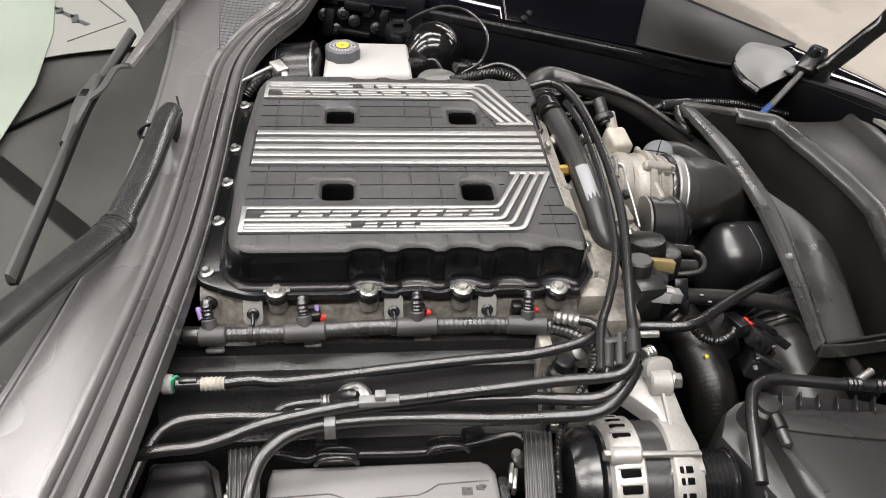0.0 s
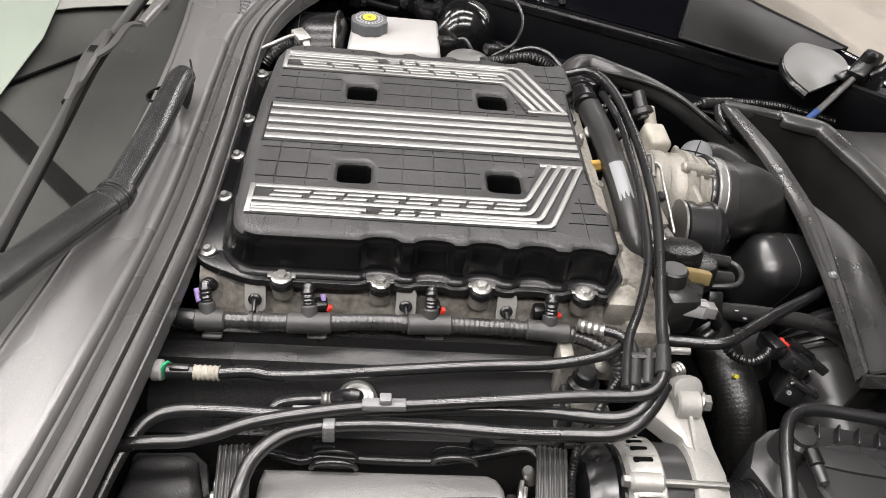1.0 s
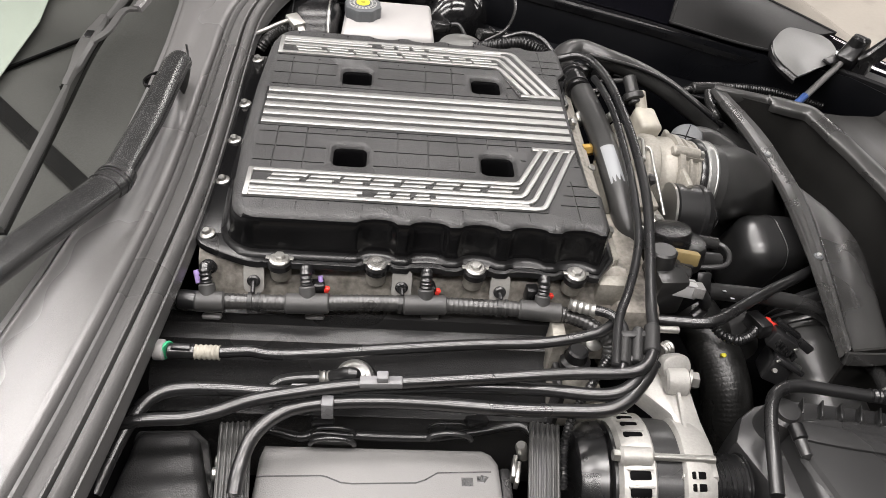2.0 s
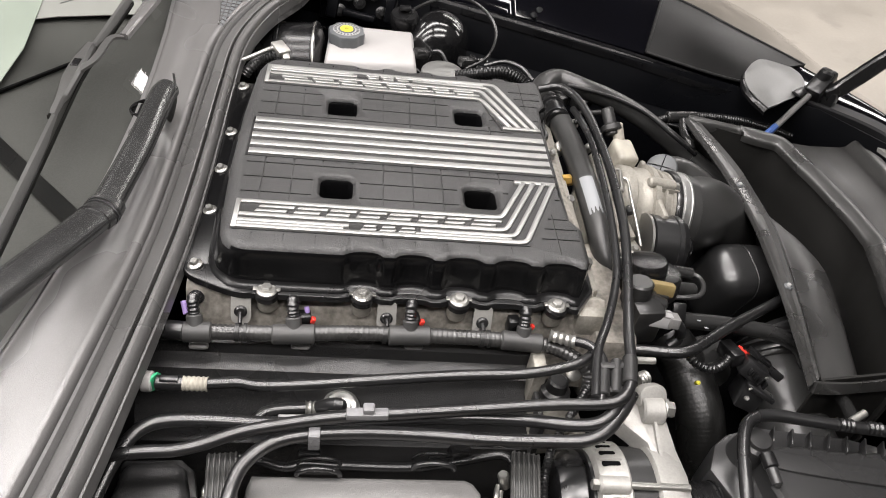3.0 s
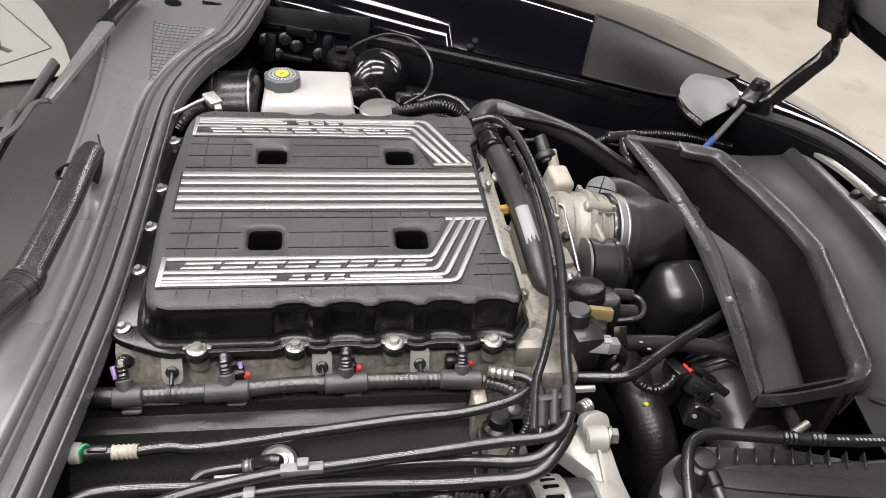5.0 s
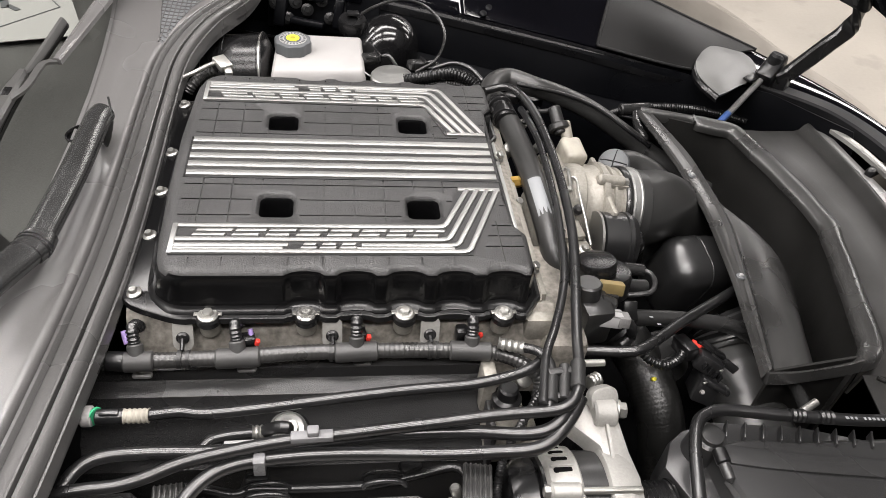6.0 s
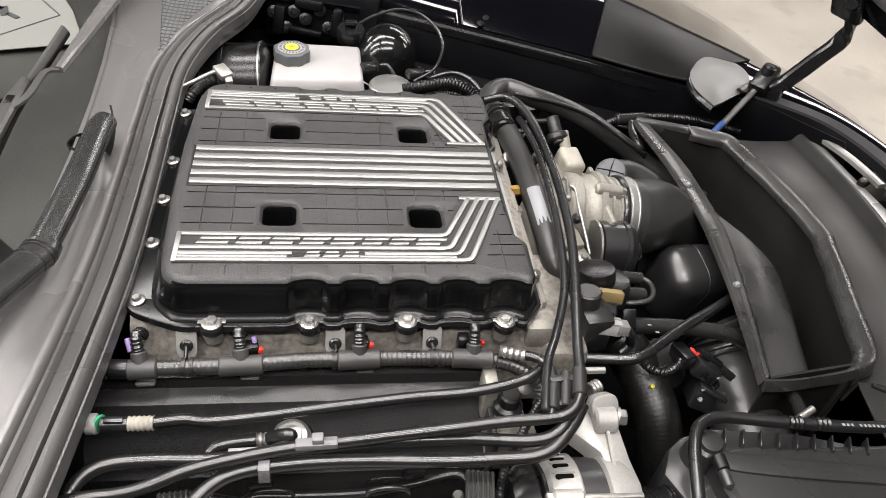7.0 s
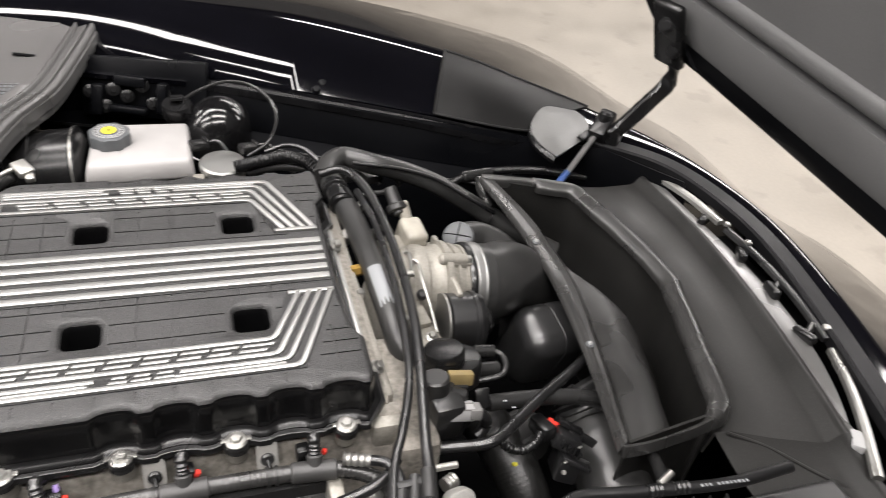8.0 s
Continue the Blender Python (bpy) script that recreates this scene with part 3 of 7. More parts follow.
for q in ((-0.088, -0.205, 0.828), (0.018, -0.201, 0.828)):
    v = Vector(q)
    cl = part("injector_plug", box(v + Vector((-0.008, 0.002, 0)), (0.014, 0.012, 0.014), (0, 0, 10), 0.002), SATIN, harness)
    part("lock_clip", box(v + Vector((0.001, -0.002, 0.002)), (0.0045, 0.005, 0.006), (0, 20, 10), 0.001), RED, cl, "red lock clip")
part("injector_plug", box((0.112, -0.198, 0.828), (0.012, 0.012, 0.018), (0, 0, 5), 0.002), SATIN, harness)
for tx, ty in ((-0.156, -0.2195), (-0.016, -0.2145), (0.080, -0.2135)):
    tie = part("clip_tie", rod((tx, -0.2025, 0.831), (tx + 0.001, ty + 0.004, 0.829), 0.0022, seg=10), SATIN, harness)
    part("strap", lathe([(0.0090, 0), (0.0090, 0.004)], (tx - 0.003, ty, 0.822), (1, 0, 0), 20), RUBBER, tie)
    part("strap", lathe([(0.0090, 0), (0.0090, 0.003)], (tx + 0.005, ty, 0.822), (1, 0, 0), 20), RUBBER, tie)
part("purple_sleeve", rod((-0.210, -0.195, 0.835), (-0.206, -0.205, 0.828), 0.0028), PURPLE, harness, "purple marking sleeve")
part("purple_sleeve", rod((-0.094, -0.197, 0.838), (-0.0915, -0.205, 0.829), 0.0024), PURPLE, harness, "purple marking sleeve")
part("lock_clip", box((0.1315, -0.201, 0.829), (0.0040, 0.005, 0.005), (0, 20, 10), 0.001), RED, harness, "red lock clip")
part("rear_wrap", rod((-0.222, -0.220, 0.822), (-0.204, -0.221, 0.822), 0.0092, edge=0.001), GLOSS, harness, "glossy taped end")

# ---- long pipes ----
purge = thing("purge_hose", (-0.02, -0.26, 0.80), "glossy black hose with a green ringed coupling", "hose")
part("tube", tube([(-0.177, -0.284, 0.825), (-0.148, -0.281, 0.825), (-0.129, -0.283, 0.824), (-0.090, -0.280, 0.824), (-0.021, -0.272, 0.825), (0.056, -0.264, 0.826), (0.113, -0.261, 0.828), (0.156, -0.254, 0.832), (0.178, -0.245, 0.834), (0.195, -0.226, 0.832)], 0.0052), GLOSS, purge)
coup = part("coupling", rod((-0.217, -0.284, 0.825), (-0.193, -0.284, 0.825), 0.0068, edge=0.001), GLOSS, purge)
part("coupling_tab", box((-0.205, -0.285, 0.832), (0.016, 0.006, 0.004), (0, 0, 0), 0.001), GLOSS, coup)
part("cap", rod((-0.229, -0.283, 0.825), (-0.2195, -0.283, 0.825), 0.0092, edge=0.0012), WHITE, purge, "white coupling end")
part("ring", rod((-0.2195, -0.283, 0.825), (-0.2175, -0.284, 0.825), 0.0086), GREEN, purge, "green lock ring")
part("ribbed_sleeve", ribbed([(-0.194, -0.284, 0.825), (-0.173, -0.284, 0.825)], 0.0070, 0.0042, 0.0012), CREAM, purge, "cream ribbed sleeve")

upper = thing("coolant_pipe", (0.0, -0.30, 0.80), "glossy black pipe turning up beside the engine front", "pipe", "black pipes")
part("tube", tube([(-0.290, -0.358, 0.788), (-0.262, -0.354, 0.804), (-0.236, -0.350, 0.814), (-0.215, -0.347, 0.815), (-0.191, -0.345, 0.815), (-0.169, -0.340, 0.817), (-0.141, -0.331, 0.822), (-0.109, -0.325, 0.826), (-0.059, -0.318, 0.830), (0.008, -0.313, 0.833), (0.076, -0.308, 0.836), (0.136, -0.303, 0.838), (0.178, -0.302, 0.840), (0.196, -0.299, 0.843), (0.207, -0.288, 0.846), (0.215, -0.263, 0.848), (0.222, -0.222, 0.850), (0.240, -0.131, 0.860), (0.249, -0.072, 0.865), (0.254, -0.002, 0.868), (0.254, 0.068, 0.872), (0.249, 0.140, 0.876), (0.238, 0.189, 0.876), (0.222, 0.215, 0.872), (0.197, 0.221, 0.862)], 0.0055), GLOSS, upper)
part("clamp", box((-0.033, -0.318, 0.836), (0.036, 0.009, 0.007), (0, -2, 0), 0.001), CLIP, upper, "pale grey pipe clip")
part("clamp_head", box((-0.032, -0.317, 0.842), (0.010, 0.009, 0.007), (0, -2, 0), 0.0015), CLIP, upper)

middle = thing("coolant_pipe", (-0.05, -0.30, 0.79), "glossy black pipe passing under its neighbour", "pipe", "black pipes")
part("tube", tube([(-0.252, -0.400, 0.790), (-0.244, -0.369, 0.800), (-0.234, -0.343, 0.810), (-0.222, -0.326, 0.815), (-0.203, -0.318, 0.817), (-0.167, -0.316, 0.817), (-0.115, -0.316, 0.815), (-0.049, -0.312, 0.814), (0.029, -0.307, 0.818), (0.103, -0.309, 0.822), (0.151, -0.316, 0.826), (0.175, -0.316, 0.830), (0.191, -0.307, 0.834), (0.199, -0.293, 0.836)], 0.0060), GLOSS, middle)

lower = thing("coolant_pipe", (-0.02, -0.33, 0.79), "glossy black pipe curving down beside the ribbed strap", "pipe", "black pipes")
part("tube", tube([(-0.144, -0.403, 0.800), (-0.142, -0.385, 0.808), (-0.135, -0.358, 0.812), (-0.117, -0.338, 0.814), (-0.091, -0.328, 0.815), (-0.044, -0.323, 0.815), (0.009, -0.323, 0.815), (0.077, -0.328, 0.817), (0.125, -0.330, 0.820), (0.161, -0.331, 0.824), (0.182, -0.323, 0.828), (0.200, -0.305, 0.832), (0.214, -0.286, 0.836)], 0.0062), GLOSS, lower)
part("clamp", box((-0.077, -0.330, 0.815), (0.010, 0.011, 0.020), (0, 0, 0), 0.001), CLIP, lower, "pale grey pipe clip")

second = thing("coolant_pipe", (0.2, -0.1, 0.80), "thin glossy black pipe bundled along the engine front", "pipe", "black pipes")
part("tube", tube([(0.173, -0.298, 0.845), (0.187, -0.244, 0.846), (0.202, -0.211, 0.850), (0.219, -0.168, 0.854), (0.229, -0.129, 0.858), (0.238, -0.059, 0.862), (0.242, 0.011, 0.866), (0.244, 0.084, 0.869), (0.239, 0.135, 0.870), (0.238, 0.175, 0.862)], 0.0045), GLOSS, second)
third = thing("coolant_pipe", (0.18, -0.22, 0.80), "thin black pipe with a crimped steel end", "pipe", "black pipes")
part("tube", tube([(0.166, -0.222, 0.835), (0.182, -0.232, 0.840), (0.190, -0.250, 0.843), (0.186, -0.277, 0.843), (0.178, -0.302, 0.840)], 0.005), GLOSS, third)
part("crimp", ribbed([(0.146, -0.217, 0.835), (0.171, -0.224, 0.835)], 0.0066, 0.006, 0.0012), STEEL, third, "crimped steel sleeve")
clip_b = thing("pipe_bracket", (0.209, -0.246, 0.820), "dark grey plastic bracket clipping pipes together", "bracket")
for a, b, w in (((0.190, -0.260, 0.843), (0.181, -0.295, 0.842), 0.0066), ((0.216, -0.253, 0.848), (0.209, -0.283, 0.846), 0.0074), ((0.203, -0.255, 0.846), (0.194, -0.292, 0.842), 0.0055)):
    a, b = Vector(a), Vector(b)
    part("sleeve", rod(a, b, w, seg=14, edge=0.001), RUBBER, clip_b)
part("link", box((0.201, -0.263, 0.846), (0.034, 0.008, 0.008), (0, 0, 4), 0.002), RUBBER, clip_b)
part("link", box((0.195, -0.288, 0.842), (0.030, 0.007, 0.007), (0, 0, 4), 0.002), RUBBER, clip_b)
part("screw", rod((0.227, -0.244, 0.835), (0.248, -0.244, 0.835), 0.0035), STEEL, clip_b)

# ---- engine front: hoses, throttle body, valves ----
coolant_hose = thing("coolant_hose", (0.22, 0.0, 0.80), "thick matt black coolant hose with a paper label", "hose", "black hoses")
part("hose", tube([(0.215, 0.230, 0.840), (0.219, 0.190, 0.845), (0.225, 0.140, 0.845), (0.230, 0.088, 0.843), (0.233, 0.038, 0.840), (0.235, -0.005, 0.836), (0.237, -0.047, 0.830), (0.240, -0.076, 0.820), (0.251, -0.093, 0.800)], 0.0158, 20), ELBOW, coolant_hose)
part("collar", lathe([(0.0145, 0), (0.0155, 0.004), (0.0145, 0.014)], (0.216, 0.176, 0.842), (0.2, -1, 0.05), 20), RUBBER, coolant_hose)
wrap = lambda y, a, r: Vector((float(np.interp(y, (-0.047, -0.005, 0.038), (0.237, 0.235, 0.233))) + r * math.cos(radians(a)), y, float(np.interp(y, (-0.047, -0.005, 0.038), (0.830, 0.836, 0.840))) + r * math.sin(radians(a))))
part("label", thicken(loft([[wrap(y, a, 0.0163) for a in range(78, 140, 6)] for y in (-0.031, -0.015, 0.0, 0.015, 0.031)]), 0.0004), LABEL, coolant_hose, "pale grey printed label")
part("connector", rod((0.214, 0.209, 0.850), (0.217, 0.162, 0.850), 0.0160, edge=0.002), SATIN, coolant_hose, "black quick connector")
for q in ((0.214, 0.198, 0.851), (0.216, 0.170, 0.850)):
    part("connector_ring", lathe([(0.0155, 0), (0.0175, 0.001), (0.0175, 0.004), (0.0155, 0.005)], q, Vector((0.217, 0.162, 0.850)) - Vector((0.214, 0.209, 0.850)), 24), GLOSS, coolant_hose)
heater_hose = thing("heater_hose", (0.35, 0.25, 0.75), "thick black hose running to the radiator cover", "hose", "black hoses")
part("hose", tube([(0.210, 0.262, 0.830), (0.223, 0.290, 0.835), (0.248, 0.306, 0.835), (0.285, 0.289, 0.832), (0.331, 0.283, 0.820), (0.380, 0.277, 0.800), (0.426, 0.267, 0.775), (0.471, 0.251, 0.750), (0.519, 0.220, 0.730), (0.570, 0.196, 0.710)], 0.0155, 20), ELBOW, heater_hose)
part("thin_line", tube([(0.253, 0.272, 0.845), (0.323, 0.266, 0.835), (0.381, 0.262, 0.815), (0.429, 0.245, 0.790), (0.471, 0.237, 0.765)], 0.003), GLOSS, heater_hose)
part("tie", lathe([(0.0145, 0), (0.0145, 0.004)], (0.472, 0.248, 0.750), (0.8, -0.4, -0.25), 18), GLOSS, heater_hose)
loom = thing("wiring_loom", (0.5, 0.34, 0.74), "black corrugated wiring loom behind the radiator cover", "wiring harness")
part("conduit", ribbed([(0.413, 0.308, 0.760), (0.437, 0.328, 0.765), (0.473, 0.338, 0.770), (0.525, 0.346, 0.770), (0.585, 0.342, 0.770), (0.635, 0.335, 0.765), (0.674, 0.325, 0.760)], 0.0075, 0.0042, 0.0014), SATIN, loom)
part("branch_block", rod((0.451, 0.333, 0.770), (0.504, 0.341, 0.770), 0.010, edge=0.002), RUBBER, loom)
part("sensor_stem", tube([(0.475, 0.321, 0.772), (0.466, 0.287, 0.772), (0.469, 0.258, 0.770), (0.477, 0.257, 0.760)], 0.0065), RUBBER, loom)
rear_loom = thing("wiring_loom", (0.13, 0.30, 0.78), "black corrugated loom beside the brake reservoir", "wiring harness")
part("conduit", ribbed([(0.093, 0.331, 0.810), (0.132, 0.330, 0.820), (0.167, 0.330, 0.825), (0.193, 0.322, 0.820), (0.210, 0.306, 0.810)], 0.010, 0.005, 0.0016), SATIN, rear_loom)
part("second_conduit", ribbed([(0.111, 0.332, 0.800), (0.159, 0.328, 0.810), (0.210, 0.326, 0.800), (0.243, 0.320, 0.790)], 0.007, 0.004, 0.0013), RUBBER, rear_loom)
part("black_lead", tube([(0.139, 0.355, 0.820), (0.170, 0.355, 0.830), (0.195, 0.340, 0.830), (0.212, 0.323, 0.820)], 0.0035), GLOSS, rear_loom)

throttle = thing("throttle", (0.30, 0.04, 0.66), "cast aluminium throttle body clamped to a black intake elbow", "throttle body")
ax = Vector((0.97, 0.0, -0.12))
tb0 = Vector((0.248, 0.048, 0.808))
part("casting", lathe([(0.028, -0.012), (0.042, -0.008), (0.0445, 0.0), (0.0455, 0.026), (0.0490, 0.029), (0.0505, 0.034), (0.0505, 0.044), (0.0480, 0.046), (0.0480, 0.056), (0.0505, 0.060), (0.0510, 0.066), (0.0560, 0.067), (0.0560, 0.074), (0.0500, 0.076), (0.0495, 0.081), (0.0530, 0.082), (0.0530, 0.085), (0.0490, 0.086), (0.0490, 0.093), (0.0515, 0.094), (0.0515, 0.097), (0.0485, 0.098), (0.0485, 0.101)], tb0, ax, 44), ALU, throttle, "pale cast aluminium barrel", angle=40)
part("dome_boss", lathe([(0.020, 0), (0.019, 0.006), (0.015, 0.008), (0.006, 0.0085)], tb0 + ax * 0.040 + Vector((0.0, -0.012, 0.012)), -ax + Vector((0, -0.2, 0.5)), 28), ALU, throttle)
for a in (105, 203, 290):
    o = Vector((0.0, 0.0525 * math.cos(radians(a)), 0.0525 * math.sin(radians(a))))
    lug = part("lug", rod(tb0 + o + ax * 0.066, tb0 + o + ax * 0.104, 0.0075, edge=0.0025), ALU, throttle)
    part("lug_bolt", lathe([(0.0055, 0), (0.0055, 0.004), (0.0045, 0.005)], tb0 + o + ax * 0.104, ax, 6), STEEL, lug, angle=20)
part("barrel_rib", sweep([tb0 + ax * 0.078 + Vector((0, -0.020, 0.046)), tb0 + ax * 0.108 + Vector((0, -0.020, 0.046))], [(-0.002, -0.002), (-0.002, 0.004), (0.002, 0.004), (0.002, -0.002)]), ALU, throttle)
part("housing_block", box((0.247, -0.002, 0.806), (0.060, 0.090, 0.060), (0, 10, 4), 0.014, 4), ALU, throttle, "pale cast housing")
part("upper_block", box((0.268, 0.082, 0.822), (0.040, 0.050, 0.040), (10, 8, 10), 0.010, 3), ALU, throttle, "pale cast housing")
part("flange_plate", box(tb0 + ax * 0.072 + Vector((0, -0.01, -0.01)), (0.008, 0.118, 0.105), (0, 7, 0), 0.0035), ALU, throttle)
part("lower_block", box((0.262, -0.058, 0.792), (0.052, 0.050, 0.06), (0, 0, 12), 0.007), ALU, throttle, "pale cast housing")
part("lower_pad", box((0.262, -0.040, 0.828), (0.034, 0.026, 0.010), (10, 4, 12), 0.002), ALU, throttle)
for q in ((0.250, -0.045, 0.832), (0.276, -0.066, 0.822), (0.256, -0.078, 0.824)):
    hexbolt("pad_bolt", q, (0.1, -0.2, 1), throttle, 0.0045, 0.0070, 0.005)
part("cuff", lathe([(0.0480, 0.096), (0.0530, 0.098), (0.0545, 0.101), (0.0540, 0.106), (0.0525, 0.110), (0.0525, 0.126)], tb0, ax, 44), GLOSS, throttle, "dark rubber cuff")
part("clamp_band", lathe([(0.0520, 0), (0.0548, 0.0008), (0.0552, 0.0030), (0.0542, 0.0040), (0.0542, 0.0115), (0.0552, 0.0125), (0.0548, 0.0147), (0.0520, 0.0155)], tb0 + ax * 0.108, ax, 48), BRIGHT, throttle, "bright steel band clamp")
part("clamp_screw", box(tb0 + ax * 0.116 + Vector((0, -0.030, -0.047)), (0.012, 0.022, 0.011), (0, 0, 0), 0.002), STEEL, throttle)
part("elbow", tube([tb0 + ax * 0.105, tb0 + ax * 0.14, (0.425, 0.074, 0.776), (0.468, 0.096, 0.738), (0.502, 0.104, 0.675), (0.515, 0.105, 0.60)], 0.0500, 36, 0.006), ELBOW, throttle, "matt black rubber intake elbow")
part("elbow_cuff", lathe([(0.0500, 0), (0.0528, 0.001), (0.0528, 0.014), (0.0500, 0.016)], tb0 + ax * 0.122, ax, 40), ELBOW, throttle)
cap_c, cap_n = Vector((0.379, 0.143, 0.797)), Vector((-0.40, -0.45, 0.80)).normalized()
port_cap = part("port_cap", lathe([(0.0225, -0.004), (0.0225, 0.002), (0.0205, 0.006), (0.014, 0.0085), (0.005, 0.0095)], cap_c, cap_n, 28), CAPGREY, throttle, "grey ribbed port cap")
for turn in (15, 105):
    part("cap_rib", sweep([cap_c + cap_n * h + cap_n.orthogonal().normalized().cross(cap_n) * (w * math.cos(radians(turn))) + cap_n.orthogonal().normalized() * (w * math.sin(radians(turn))) for w, h in ((-0.019, 0.0065), (-0.010, 0.0092), (0.0, 0.0100), (0.010, 0.0092), (0.019, 0.0065))], circle(0.0009, 6)), INNER, port_cap)
part("port_neck", tube([(0.383, 0.148, 0.790), (0.412, 0.158, 0.784), (0.440, 0.150, 0.774), (0.462, 0.132, 0.760)], 0.0215, 20), ELBOW, throttle)
fit_v = Vector((0.291, 0.104, 0.832))
fitting = thing("vacuum_fitting", fit_v - Vector((0, 0, 0.03)), "cream plastic vacuum fitting with a black sensor", "vacuum fitting")
part("elbow_body", box(fit_v + Vector((0.001, -0.008, 0.004)), (0.029, 0.040, 0.050), (10, 6, 8), 0.006, 3), CREAM, fitting)
part("collar_block", box(fit_v + Vector((0.030, -0.022, -0.014)), (0.018, 0.024, 0.024), (14, 6, 8), 0.006, 3), CREAM, fitting)
part("neck", rod(fit_v + Vector((0.0, 0.004, 0.022)), fit_v + Vector((-0.006, 0.022, 0.044)), 0.0075, edge=0.002), CREAM, fitting)
part("side_lug", rod(fit_v + Vector((0.016, -0.012, -0.012)), fit_v + Vector((0.032, -0.012, -0.010)), 0.009, edge=0.003), CREAM, fitting)
sn = Vector((0.277, 0.133, 0.875))
sensor = part("sensor", rod(sn + Vector((0.004, -0.018, -0.012)), sn + Vector((-0.004, 0.012, 0.010)), 0.0085, edge=0.0015), RUBBER, fitting, "black sensor plug")
part("sensor_collar", rod(sn + Vector((0.003, -0.014, -0.010)), sn + Vector((0.001, -0.006, -0.004)), 0.0145, edge=0.002), RUBBER, sensor)
part("lead", tube([sn + Vector((-0.004, 0.010, 0.006)), (0.261, 0.154, 0.872), (0.244, 0.161, 0.865), (0.240, 0.151, 0.855)], 0.0035), RUBBER, sensor)
link = thing("throttle_rod", (0.298, 0.026, 0.800), "bent bright steel linkage rod", "linkage rod")
part("wire", tube([(0.271, 0.051, 0.852), (0.276, 0.047, 0.855), (0.272, 0.010, 0.850)], 0.002, 8), STEEL, link)
part("shaft", tube([(0.278, 0.035, 0.853), (0.283, 0.029, 0.853), (0.282, 0.002, 0.848), (0.282, -0.032, 0.840), (0.281, -0.069, 0.832)], 0.0018, 8), STEEL, link)
part("pivot", rod((0.262, 0.014, 0.850), (0.273, 0.014, 0.850), 0.004, edge=0.001), STEEL, link)
part("ball_end", lathe([(0.003, 0), (0.0065, 0.003), (0.0065, 0.008), (0.003, 0.011)], (0.277, -0.010, 0.835), (0, -0.6, 0.8), 16), GLOSS, link)
fittings = thing("brass_fitting", (0.221, 0.058, 0.820), "brass hex fitting on the manifold front", "pipe fitting")
bv = Vector((0.216, 0.045, 0.835))
part("hex", lathe([(0.0075, 0), (0.0075, 0.010), (0.006, 0.012)], bv + Vector((-0.010, 0, 0)), (1, 0.1, 0.1), 6), BRASS, fittings, angle=20)
part("thread", ribbed([bv, bv + Vector((0.014, 0.001, 0.002))], 0.006, 0.002, 0.0006), BRASS, fittings)
for q, r in (((0.215, 0.114, 0.838), 0.009), ((0.240, 0.163, 0.845), 0.007), ((0.205, 0.006, 0.832), 0.008), ((0.252, 0.110, 0.845), 0.006), ((0.218, -0.192, 0.800), 0.008)):
    v = Vector(q)
    bo = thing("manifold_bolt", v, "pale steel hex bolt on the manifold front", "bolt", "manifold bolts")
    part("shank", lathe([(r, -0.02), (r, 0.003), (r * 0.8, 0.005)], v, (0.35, -0.35, 0.85), 18), STEEL, bo)
    part("hex_head", lathe([(r * 0.62, 0), (r * 0.62, 0.005), (r * 0.5, 0.006)], v + Vector((0.35, -0.35, 0.85)) * 0.005, (0.35, -0.35, 0.85), 6), STEEL, bo, angle=20)

actuator = thing("bypass_actuator", (0.33, -0.06, 0.74), "black ribbed bypass actuator can", "actuator")
a0, a1 = Vector((0.312, -0.026, 0.802)), Vector((0.348, -0.028, 0.800))
a0 -= Vector((0.006, 0, 0))
part("can", lathe([(0.033, 0), (0.0360, 0.002), (0.0360, 0.030), (0.0378, 0.031), (0.0378, 0.036), (0.0360, 0.037), (0.0335, 0.044)], a0, a1 - a0, 36), GLOSS, actuator)
part("end_boss", lathe([(0.017, 0), (0.017, 0.012), (0.013, 0.016)], a0 + (a1 - a0).normalized() * 0.042, a1 - a0, 24), SATIN, actuator)
part("rear_plate", lathe([(0.036, 0), (0.036, 0.003)], a0 - (a1 - a0).normalized() * 0.004, a1 - a0, 36), STEEL, actuator, "steel rim")
purgev = thing("purge_valve", (0.346, -0.009, 0.700), "black vacuum canister with a looped hose", "purge valve")
pv = Vector((0.275, -0.106, 0.845))
part("dome", lathe([(0.020, -0.030), (0.023, -0.016), (0.023, -0.004), (0.021, 0.0), (0.008, 0.002)], pv, (-0.1, 0.25, 1), 28), SATIN, purgev)
pv2 = Vector((0.291, -0.108, 0.815))
part("canister", lathe([(0.020, -0.022), (0.029, -0.014), (0.030, 0.008), (0.028, 0.013), (0.02, 0.015)], pv2, (-0.05, 0.2, 1), 32), SATIN, purgev)
part("stub_upper", rod((0.322, -0.084, 0.810), (0.348, -0.086, 0.808), 0.0075, edge=0.002), RUBBER, purgev)
part("stub_lower", rod((0.317, -0.108, 0.805), (0.346, -0.107, 0.802), 0.0085, edge=0.002), RUBBER, purgev)
part("loop", tube([(0.343, -0.086, 0.810), (0.352, -0.096, 0.812), (0.352, -0.111, 0.812), (0.344, -0.123, 0.810), (0.329, -0.125, 0.808), (0.314, -0.124, 0.806), (0.292, -0.125, 0.806)], 0.0030, 10), DUCT, purgev, "grey-black rubber loop")
tan = thing("tan_connector", (0.311, -0.106, 0.780), "tan plastic electrical connector", "connector")
part("body", box((0.283, -0.144, 0.838), (0.027, 0.012, 0.014), (-20, 4, -6), 0.002), GOLD, tan)
part("latch", box((0.277, -0.150, 0.832), (0.026, 0.010, 0.007), (-20, 4, -6), 0.002), RUBBER, tan)
sol = thing("solenoid", (0.309, -0.069, 0.720), "grey-black solenoid with a grey multi-pin plug", "solenoid")
